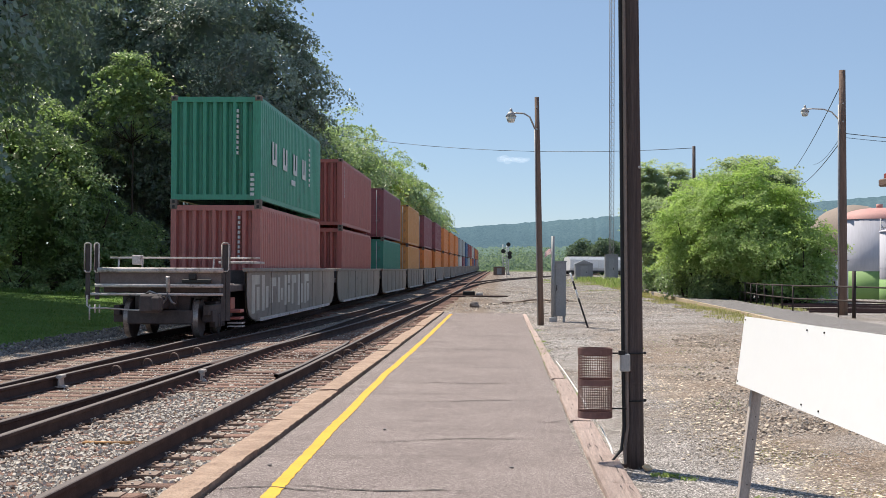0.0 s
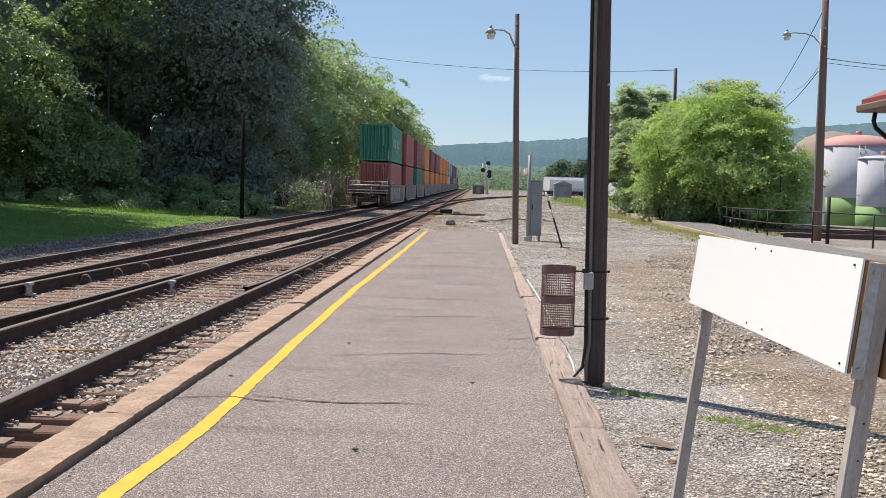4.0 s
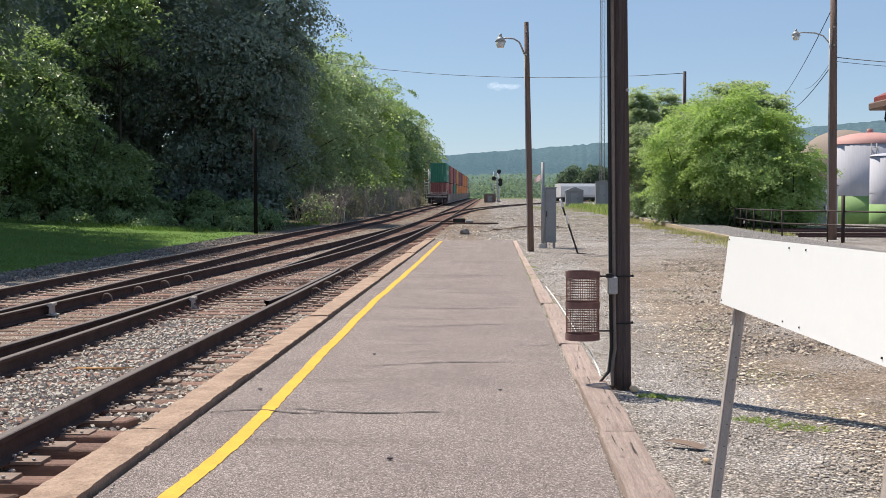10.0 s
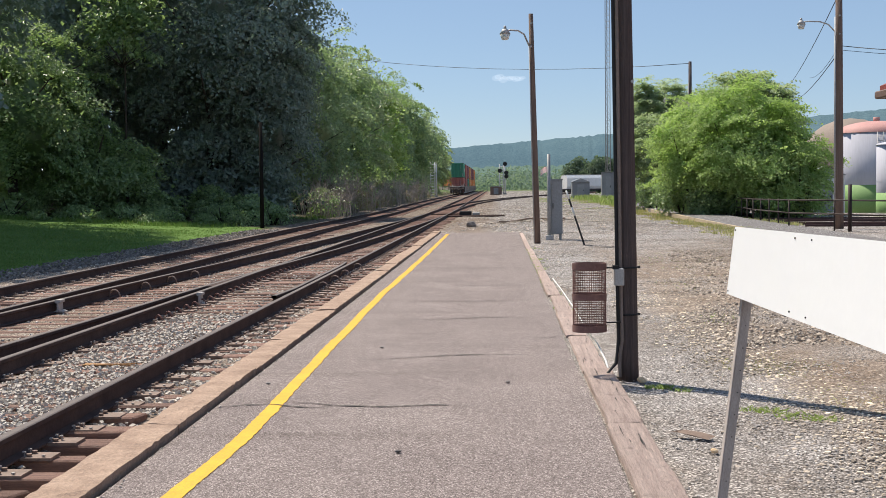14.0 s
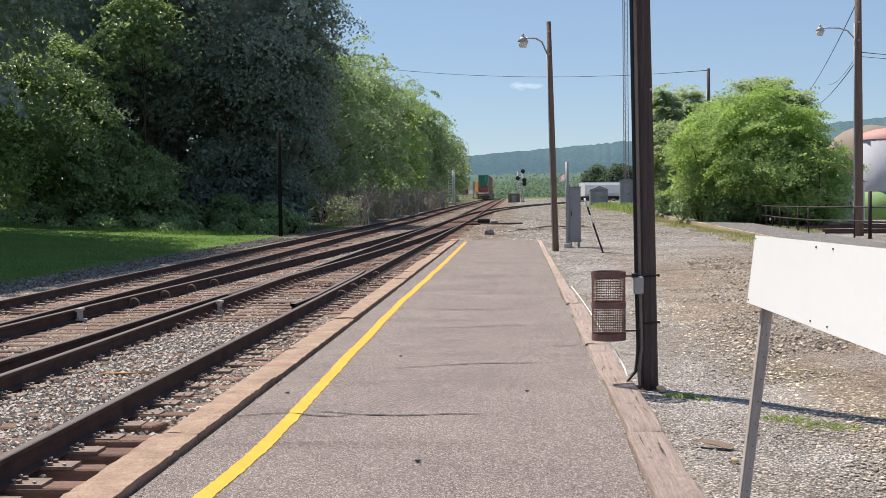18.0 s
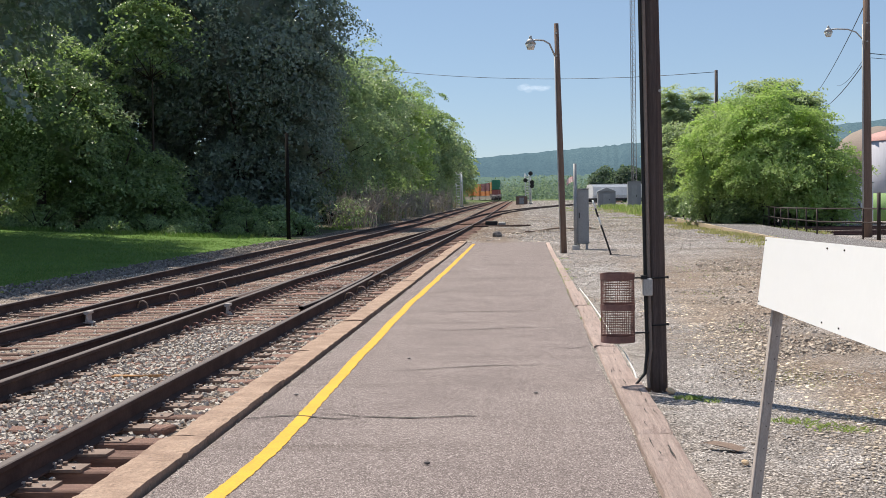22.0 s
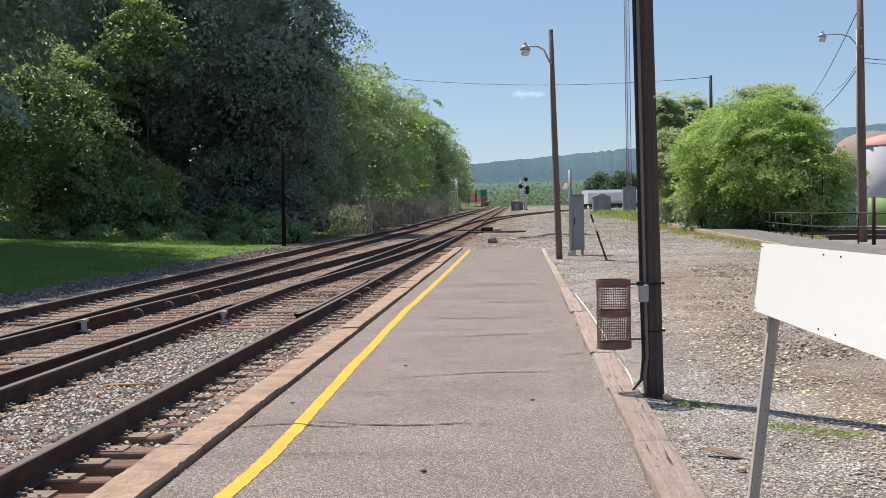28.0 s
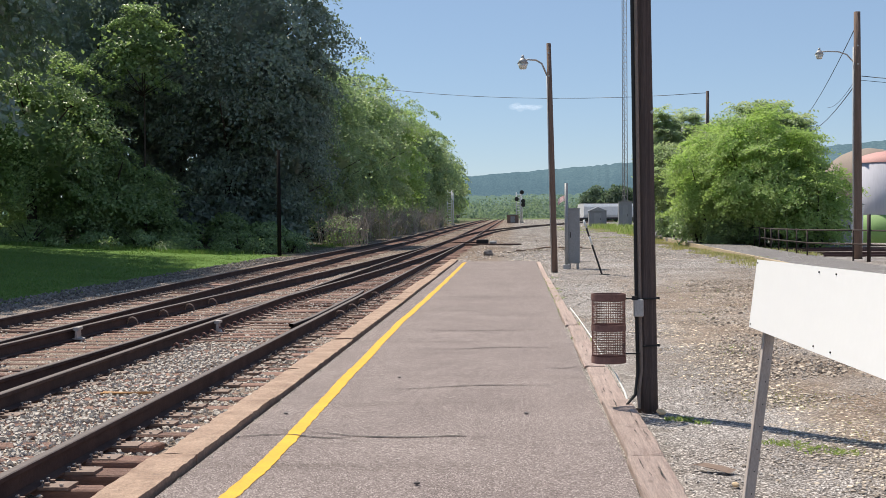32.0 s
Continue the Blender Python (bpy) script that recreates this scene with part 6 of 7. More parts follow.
def build_hopper(x, y, turn):
    th = thing("hopper_car", "white covered hopper freight car in the yard", "freight car", "yard freight cars", pose(x, y, ground_z(x, y), 0, 0, turn))
    prof = [(-1.2, 1.1), (-1.55, 1.7), (-1.55, 3.5), (-1.1, 4.05), (1.1, 4.05), (1.55, 3.5), (1.55, 1.7), (1.2, 1.1)]
    b = bmesh.new()
    rings = [[b.verts.new((px, py, pz)) for px, pz in prof] for py in (-7, 7)]
    for i in range(8):
        b.faces.new((rings[0][i], rings[0][(i + 1) % 8], rings[1][(i + 1) % 8], rings[1][i]))
    b.faces.new(rings[0])
    b.faces.new(rings[1][::-1])
    part("hopper_body", b, M_HOPPER, th)
    for i in range(9):
        yy = -6.8 + i * 1.7
        for s in (-1, 1):
            b = bmesh.new()
            bx(b, s * 1.55 - 0.06, s * 1.55 + 0.06, yy - 0.06, yy + 0.06, 1.5, 3.5)
            part("side_rib", b, M_HOPPER, th)
    b = bmesh.new()
    bx(b, -0.5, 0.5, -7, 7, 4.07, 4.2)
    part("roof_walk", b, M_GALV, th)
    b = bmesh.new()
    bx(b, -1.3, 1.3, -7.8, 7.8, 0.8, 1.1)
    part("underframe", b, M_TRUCK, th)
    for yy in (-5.8, 5.8):
        b = bmesh.new()
        for s in (-0.75, 0.75):
            for k in (-0.9, 0.9):
                cyl(b, (s - 0.06, yy + k, 0.45), (s + 0.06, yy + k, 0.45), 0.43, 0.43, 16)
            bx(b, s - 0.2, s + 0.2, yy - 1.2, yy + 1.2, 0.35, 0.65)
        part("truck", b, M_TRUCK, th)


build_hopper(20.5, 284, -66)
build_hopper(35.4, 290, -66)
build_hopper(50.2, 297, -66)


def build_tower():
    x, y = 16.9, 200.0
    th = thing("radio_mast", "slender steel lattice radio mast", "radio mast", m=pose(x, y, ground_z(x, y)))
    corners = [(0.42 * math.cos(a), 0.42 * math.sin(a)) for a in (0.3, 0.3 + 2.094, 0.3 + 4.189)]
    H = 56
    for cx, cy in corners:
        b = bmesh.new()
        cyl(b, (cx, cy, 0), (cx, cy, H), 0.05, 0.05, 6)
        part("mast_leg", b, M_CABINET, th)
    b = bmesh.new()
    k = 0.0
    i = 0
    while k < H - 1:
        for j in range(3):
            p, q = corners[j], corners[(j + 1) % 3]
            cyl(b, (*p, k), (*q, k + 0.9), 0.022, 0.022, 4, False)
            cyl(b, (*p, k + 0.9), (*q, k + 0.9), 0.022, 0.022, 4, False)
        k += 0.9
    part("lattice", b, M_CABINET, th)


build_tower()


def build_right_side():
    # the old side platform with its pale edge
    v, ys = [], list(np.arange(20, 150, 3.0))
    def cx(y):
        return 8.56 + (y - 46.6) * 0.0365
    for y in ys:
        z = rise(y)
        v += [(cx(y), y, z - 0.2), (cx(y), y, z + 0.06), (cx(y) + 0.2, y, z + 0.065), (cx(y) + 2.3 + max(y - 60, 0) * 0.03, y, z + 0.06), (cx(y) + 2.3 + max(y - 60, 0) * 0.03, y, z - 0.2)]
    f = [(j * 5 + i, j * 5 + i + 1, (j + 1) * 5 + i + 1, (j + 1) * 5 + i) for j in range(len(ys) - 1) for i in range(4)]
    sp = tagged(new("side_platform", from_np("side_platform", v, f, asphalt_mat("old_grey_asphalt", (0.78, 0.88, 0.92)))), "old low asphalt side platform", "platform", kind="structure")
    y = 22.0
    while y < 130:
        b = bmesh.new()
        bx(b, -0.03, 0.09, 0, 2.4, -0.15, 0.085)
        for vv in b.verts:
            vv.co.z += random.uniform(-0.02, 0.01)
        part("edge_block", b, M_EDGEW, sp, m=pose(cx(y), y, rise(y), 0, 0, -2.1))
        y += 2.5 if y < 80 else 5
    # pipe fence
    def fence(pts, label, step=2.4, h=1.05, r=0.03):
        th = thing("pipe_fence", label, "fence", "yard fences")
        for a, b_ in zip(pts, pts[1:]):
            a, b_ = Vector(a), Vector(b_)
            n = max(int((b_ - a).length / step), 1)
            for i in range(n):
                p = a.lerp(b_, i / n)
                b = bmesh.new()
                cyl(b, (p.x, p.y, ground_z(p.x, p.y) - 0.1), (p.x, p.y, ground_z(p.x, p.y) + h), r, r, 7)
                part("fence_post", b, M_FENCE, th)
            for zz in (h, h * 0.55):
                b = bmesh.new()
                cyl(b, (a.x, a.y, ground_z(a.x, a.y) + zz), (b_.x, b_.y, ground_z(b_.x, b_.y) + zz), r * 0.9, r * 0.9, 7)
                part("fence_rail", b, M_FENCE, th)
    fence([(14.4, 92, 0), (11.6, 59, 0), (10.65, 47.5, 0), (11.4, 44.0, 0), (12.4, 40.5, 0), (14.2, 35, 0)], "dark brown pipe fence along the side platform")
    b = bmesh.new()
    cyl(b, (11.65, 43.0, -0.2), (11.65, 43.0, 1.55), 0.065, 0.065, 10)
    tagged(new("fence_bollard", mesh_of("fence_bollard", b, M_FENCE)), "stout dark steel post at the fence", "post")
    # stacked spare rails behind the fence
    for i in range(6):
        b = bmesh.new()
        yy = 48.2 + i * 3.1 + 0.5 * math.sin(i * 2.7)
        x0, y1 = 11.35 + (yy - 47.5) * 0.085 + 0.4 * math.sin(i * 1.9), yy - 2.2 + 0.5 * math.sin(i * 1.3)
        z0, z1 = ground_z(x0, yy), ground_z(30, y1)
        for w, zl, zh in ((0.05, 0.0, 0.01), (0.012, 0.01, 0.058), (0.028, 0.058, 0.078)):      # foot, web and head
            e = [[b.verts.new((px, py + s * w, pz + q)) for s, q in ((-1, zl), (1, zl), (1, zh), (-1, zh))] for px, py, pz in ((x0, yy, z0), (30, y1, z1))]
            for k in range(4):
                b.faces.new((e[0][k], e[0][(k + 1) % 4], e[1][(k + 1) % 4], e[1][k]))
            b.faces.new(e[0][::-1])
            b.faces.new(e[1])
        tagged(new("spare_rail", mesh_of("spare_rail", b, M_SPARE)), "rusty spare rail lying in the yard", "rail", "spare rails")
    # silos
    def silo(x, y, r, h, dome, m1, m2, band, label):
        th = thing("silo", label, "silo", "silos", pose(x, y, ground_z(x, y)))
        b = bmesh.new()
        cyl(b, (0, 0, -0.3), (0, 0, h), r, r, 40)
        part("silo_wall", b, m1, th)
        if band:
            b = bmesh.new()
            cyl(b, (0, 0, -0.2), (0, 0, band), r + 0.02, r + 0.02, 40)
            part("painted_band", b, M_GREENBAND, th, "green painted lower band")
        b = bmesh.new()
        prev = None
        for k in range(7):
            a = math.pi / 2 * k / 6
            rr, zz = (r + 0.08) * math.cos(a), h + dome * math.sin(a)
            ring = [b.verts.new((max(rr, 0.05) * math.cos(t), max(rr, 0.05) * math.sin(t), zz)) for t in [2 * math.pi * i / 36 for i in range(36)]]
            if prev:
                for i in range(36):
                    fc = b.faces.new((prev[i], prev[(i + 1) % 36], ring[(i + 1) % 36], ring[i]))
                    fc.smooth = True
            prev = ring
        part("dome", b, m2, th)
        if m1 is M_SILO:
            for k in (3,):
                b = bmesh.new()
                for i in range(40):
                    t0, t1 = 2 * math.pi * i / 40, 2 * math.pi * (i + 1) / 40
                    b.faces.new([b.verts.new(((r + 0.03) * math.cos(t), (r + 0.03) * math.sin(t), zz)) for t, zz in ((t0, h * k / 6), (t1, h * k / 6), (t1, h * k / 6 + 0.06), (t0, h * k / 6 + 0.06))])
                part("seam", b, M_SILO, th)
            b = bmesh.new()
            for dx in (-0.25, 0.25):
                cyl(b, (dx - r * 0.2, -r - 0.15, 0), (dx - r * 0.2, -r - 0.15, h), 0.04, 0.04, 5)
            zz = 0.3
            while zz < h:
                cyl(b, (-0.25 - r * 0.2, -r - 0.15, zz), (0.25 - r * 0.2, -r - 0.15, zz), 0.025, 0.025, 4)
                zz += 0.4
            part("ladder", b, M_GALV, th)
            b = bmesh.new()
            cyl(b, (0, 0, h + dome - 0.1), (0, 0, h + dome + 0.35), 0.3, 0.3, 10)
            part("vent", b, M_PINK, th)
    silo(35.2, 121, 3.6, 7.5, 1.15, M_SILO, M_PINK, 2.7, "silver tank with faded pink domed roof and green base")
    silo(33.6, 108, 2.1, 6.1, 0.3, M_SILO, M_SILO, 2.1, "smaller silver tank with a green base band")
    silo(35.5, 131, 5.2, 4.4, 5.0, M_TAN, M_TAN, 0, "tan domed storage silo")
    # small white building by the silos
    hut("white_shed", "small pale shed beside the silos", 24.8, 100, 3.0, 3.0, 3.1, M_WHITEP, 0.6)
    # station eave
    th = thing("station_building", "brick station building with a red tiled eave", "building", m=pose(8.95, 30.5, 0.42))
    b = bmesh.new()
    bx(b, 0.95, 9, -26, -0.9, -0.7, 3.1)
    part("wall", b, mat("station_brick", (0.26, 0.13, 0.09), (0.2, 0.1, 0.075), 4, 40, 0.85), th)
    b = bmesh.new()
    v = [b.verts.new(p) for p in ((0, 0, 3.25), (9.5, 0, 3.25), (9.5, -27, 3.25), (0, -27, 3.25), (0, 0, 3.42), (9.5, 0, 3.42), (9.5, -27, 3.42), (0, -27, 3.42), (4.2, -4, 5.6), (9.5, -4, 5.6), (9.5, -23, 5.6), (4.2, -23, 5.6))]
    for q in ((0, 1, 2, 3), (0, 4, 5, 1), (0, 3, 7, 4), (3, 2, 6, 7), (4, 8, 9, 5), (4, 7, 11, 8), (7, 6, 10, 11), (8, 11, 10, 9), (1, 5, 9, 10, 6, 2)):
        b.faces.new([v[i] for i in q])
    part("roof", b, mat("red_tile", (0.27, 0.055, 0.045), (0.2, 0.045, 0.04), 5, 40, 0.7), th, "red tiled roof")
    b = bmesh.new()
    bx(b, -0.1, 9.5, -27.1, 0.1, 3.12, 3.3)
    bevel(b, 0.03)
    part("gutter", b, mat("brown_fascia", (0.17, 0.11, 0.09), None, 3, 30, 0.6), th, "brown wooden fascia and gutter")
    for k in range(5):
        b = bmesh.new()
        yy = -0.5 - k * 6.0
        tube(b, [(0.18, yy, 3.1), (0.15, yy, 2.9), (0.2, yy, 2.75), (0.35, yy, 2.62), (0.75, yy, 2.3), (0.95, yy, 2.1)], 0.055, 8)
        part("eave_brace", b, M_DARK, th, "dark curved eave brace")


M_EDGEW = mat("pale_edge", (0.5, 0.42, 0.3), (0.4, 0.3, 0.2), 1.2, 30, 0.85, 0, 0.3, 30, None, (1.5, (0.2, 0.2, 0.1), 0.58))
M_FENCE = mat("fence_brown", (0.045, 0.028, 0.025), (0.03, 0.02, 0.018), 4, 30, 0.7)
M_SPARE = mat("spare_rail_rust", (0.12, 0.065, 0.06), (0.075, 0.045, 0.045), 1, 20, 0.8)
M_SILO = mat("silo_silver", (0.52, 0.52, 0.58), (0.47, 0.47, 0.53), 1.2, 9, 0.8, 0.0, 0, 20, (1, 1, 0.12), None, 0.0, 0.15, grain=0.08)
M_PINK = mat("dome_pink", (0.56, 0.3, 0.27), (0.48, 0.25, 0.23), 0.6, 14, 0.7)
M_TAN = mat("dome_tan", (0.3, 0.24, 0.2), (0.25, 0.2, 0.165), 0.5, 14, 0.8)
M_GREENBAND = mat("green_band", (0.24, 0.4, 0.14), (0.2, 0.34, 0.12), 0.7, 14, 0.7)
build_right_side()


# ---- small things round the platform's end ----
def build_bits():
    sm = thing("switch_machine", "low dark steel switch machine beside the turnout", "switch machine", m=pose(-2.0, 79, rise(79) - 0.1))
    for nm, d in (("motor_case", (-0.5, 0.25, -0.3, 0.3, 0.02, 0.3)), ("gear_case", (0.3, 0.75, -0.22, 0.22, 0.02, 0.2)), ("base_timber", (-1.3, 2.3, -0.55, -0.3, -0.1, 0.04)), ("base_timber", (-1.3, 1.4, 0.3, 0.52, -0.1, 0.03))):
        boxpart(nm, [d], (M_GALV if "gear" in nm else M_DARK) if "case" in nm else M_RAIL, sm, 0.04)
    for y, z, x1 in ((-0.1, 0.12, -1.9), (0.12, 0.1, -2.3)):
        b = bmesh.new()
        cyl(b, (-0.4, y, z), (x1, y, z), 0.03, 0.03, 6)
        part("throw_rod", b, M_RAIL, sm)
    b = bmesh.new()
    bmesh.ops.create_icosphere(b, subdivisions=2, radius=0.22)
    for v in b.verts:
        v.co *= 1 + 0.3 * noise.noise(v.co * 6)
        v.co.z *= 0.8
    tagged(new("rock", mesh_of("rock", b, M_DARKSTONE)), "dark brown stone block on the gravel", "rock").matrix_basis = pose(-1.2, 53.8, 0.02)
    # a low line of dirt and debris, drawn as a half-buried tube
    b = bmesh.new()
    tube(b, [(1.0 + 3.4 * t, 64 + 3 * math.sin(t * 3), rise(66) - 0.03 + 0.04 * math.sin(t * 9)) for t in [i / 12 - 0.3 for i in range(13)]], 0.045, 6)
    tagged(new("cable_run", mesh_of("cable_run", b, M_OLDWOOD)), "low brown line of debris in the gravel", "cable")
    b = bmesh.new()
    tube(b, [(0.915, 10.9, -0.022), (0.935, 11.4, -0.02), (0.955, 12.6, -0.02), (0.935, 14, -0.02), (0.95, 16, -0.022), (0.93, 19.5, -0.022), (0.9, 22, -0.025)], 0.009, 6)
    tagged(new("white_conduit", mesh_of("white_conduit", b, M_WHITEP)), "thin white conduit lying along the edging timbers", "cable")
    b = bmesh.new()
    v = [b.verts.new(p) for p in ((-0.17, 0.05, 0.0), (-0.06, 0.075, 0.02), (0.05, 0.06, 0.01), (0.14, 0.0, 0.0), (0.1, -0.07, -0.012), (0.0, -0.03, 0.006), (-0.1, 0.015, 0.012))]
    b.faces.new(v)
    bmesh.ops.solidify(b, geom=b.faces[:], thickness=0.006)
    tagged(new("scrap_wood", mesh_of("scrap_wood", b, M_OLDWOOD)), "flat splinter of weathered wood on the gravel", "wood debris").matrix_basis = pose(1.18, 7.88, -0.012, 0, 0, -14)
    for x, y, s in ((1.12, 10.16, 0.038), (1.23, 7.4, 0.022)):
        b = bmesh.new()
        bmesh.ops.create_icosphere(b, subdivisions=2, radius=s)
        for v in b.verts:
            v.co *= 1 + 0.5 * noise.noise(v.co * 28)
            v.co.z *= 0.7
        tagged(new("pale_stone", mesh_of("pale_stone", b, mat("tan_stone", (0.8, 0.58, 0.36), (0.66, 0.48, 0.3), 20, 80, 0.9))), "tan stone at the foot of the pole", "stone").matrix_basis = pose(x, y, -0.01)
    for x, y in ((-1.84, 9.93), (0.05, 9.95), (-0.6, 7.3), (-1.15, 12.2)):
        b = bmesh.new()
        bmesh.ops.create_icosphere(b, subdivisions=1, radius=0.017)
        for v in b.verts:
            v.co.x *= 1.3
            v.co.z *= 0.6
        tagged(new("asphalt_crumb", mesh_of("asphalt_crumb", b, M_DARKSTONE)), "dark crumb of asphalt on the platform", "debris", "crumbs").matrix_basis = pose(x, y, 0.012)
    # bare post by the lawn
    b = bmesh.new()
    cyl(b, (0, 0, -0.4), (0.0, 0, 5.4), 0.11, 0.09, 10)
    tagged(new("lawn_post", mesh_of("lawn_post", b, mat("near_black_post", (0.018, 0.016, 0.015), (0.012, 0.011, 0.011), 4, 30, 0.95, spec=0.05))), "dark bare pole at the edge of the lawn", "pole").matrix_basis = pose(-12.4, 66, -0.25)


build_bits()


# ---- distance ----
def hazed_hill_mat(name, c1, c2, sc):
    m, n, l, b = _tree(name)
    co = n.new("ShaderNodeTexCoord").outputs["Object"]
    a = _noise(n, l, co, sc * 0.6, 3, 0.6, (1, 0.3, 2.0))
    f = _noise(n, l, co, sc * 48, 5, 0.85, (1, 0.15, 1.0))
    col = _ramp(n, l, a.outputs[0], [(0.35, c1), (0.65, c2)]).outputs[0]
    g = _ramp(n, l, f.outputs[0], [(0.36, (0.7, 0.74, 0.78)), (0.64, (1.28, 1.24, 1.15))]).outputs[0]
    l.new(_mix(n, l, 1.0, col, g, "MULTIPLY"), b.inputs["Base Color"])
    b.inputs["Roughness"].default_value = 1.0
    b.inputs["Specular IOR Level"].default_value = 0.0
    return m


def ridge(name, label, dist, height, c1, c2, sc, seed, rough):
    v, f = [], []
    az = np.radians(np.arange(-60, 60.01, 0.1))
    g = np.random.default_rng(seed)
    nz = g.normal(0, 1, len(az))
    fine = np.convolve(nz, np.ones(2) / 2, "same") * rough
    wide = np.convolve(g.normal(0, 1, len(az)), np.ones(60) / 60, "same") * rough * 7
    for i, a in enumerate(az):
        h = height(math.degrees(a)) + fine[i] + wide[i]
        for d, z in ((dist * 0.82, -5), (dist * 0.9, h * 0.55), (dist, h), (dist * 1.1, 0)):
            v.append((d * math.sin(a), d * math.cos(a), z))
    k = 4
    for i in range(len(az) - 1):
        for j in range(k - 1):
            f.append((i * k + j, (i + 1) * k + j, (i + 1) * k + j + 1, i * k + j + 1))
    tagged(new(name, from_np(name, v, f, hazed_hill_mat(name, c1, c2, sc), True)), label, "hills", kind="structure")


# distance haze is put into these blue-grey slope colours
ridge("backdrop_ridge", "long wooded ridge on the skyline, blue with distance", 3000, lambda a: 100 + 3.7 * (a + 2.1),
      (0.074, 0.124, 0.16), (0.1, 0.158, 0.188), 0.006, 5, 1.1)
ridge("backdrop_woods", "lower wooded slope in front of the ridge, greyed with distance", 1500, lambda a: 26 + 0.5 * (a + 2),
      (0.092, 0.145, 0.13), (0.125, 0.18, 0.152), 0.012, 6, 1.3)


def far_belt():
    g = np.random.default_rng(31)
    cl = []
    for _ in range(1700):
        a = radians(g.uniform(-9, 24))
        d = g.uniform(560, 900)
        h = g.uniform(5, 13) * (d / 700)
        for k in range(3):
            cl.append((d * math.sin(a) + g.normal(0, 4.5), d * math.cos(a), h * (k + 0.6) / 3 * g.uniform(0.7, 1.1)))
    v, f = leaf_cloud(np.array(cl), 14, 1.2, 2.6, 32, 0.7)
    # pale grey-green leaves: the haze of distance is part of the colour
    tagged(new("distant_trees", from_np("distant_trees", v, f, leaf_mat("hazed_distant_leaves", (0.17, 0.23, 0.2), (0.215, 0.275, 0.23), (0.27, 0.33, 0.265), 0.35, 0.9))),
           "belt of distant trees beyond the yard", "trees", kind="stuff")


far_belt()


def cloud():
    b = bmesh.new()
    r = random.Random(5)
    for i in range(9):
        m = Matrix.Translation((-26 + 6.5 * i, 0, r.uniform(-3, 3))) @ Matrix.Diagonal((r.uniform(7, 11), 3, r.uniform(3.5, 7.0), 1))
        bmesh.ops.create_icosphere(b, subdivisions=2, radius=1.0, matrix=m)
    for f in b.faces:
        f.smooth = True
    m, n, l, p = _tree("cloud_white")
    # the cloud's sunlit white is given off by its own surface
    em = n.new("ShaderNodeEmission")
    em.inputs[0].default_value = (0.72, 0.8, 0.9, 1)
    em.inputs[1].default_value = 0.95
    tr = n.new("ShaderNodeBsdfTransparent")
    ms = n.new("ShaderNodeMixShader")
    ms.inputs[0].default_value = 0.075
    l.new(tr.outputs[0], ms.inputs[1])
    l.new(em.outputs[0], ms.inputs[2])
    l.new(ms.outputs[0], n["Material Output"].inputs[0])
    ob = tagged(new("backdrop_cloud", mesh_of("cloud", b, m)), "single small white cloud", "cloud", kind="structure")
    ob.matrix_basis = pose(22, 2600, 226)


cloud()


# ---- the train ----
CL, CW, CH = 12.19, 2.44, 2.896
_cmesh = {}


def corrugated(name, length, z0, z1, n, depth, axis, material):
    """A trapezoid-ribbed steel sheet; axis x: across, y: along."""
    v, f = [], []
    pitch = length / n
    prof = []
    for i in range(n):
        s = -length / 2 + i * pitch
        prof += [(s, 0), (s + pitch * 0.34, 0), (s + pitch * 0.52, -depth), (s + pitch * 0.82, -depth)]
    prof.append((length / 2, 0))
    for s, d in prof:
        for z in (z0, z1):
            v.append((s, d, z) if axis == "x" else (-d, s, z))
    for i in range(len(prof) - 1):
        f.append((2 * i, 2 * i + 2, 2 * i + 3, 2 * i + 1))
    return from_np(name, v, f, material)


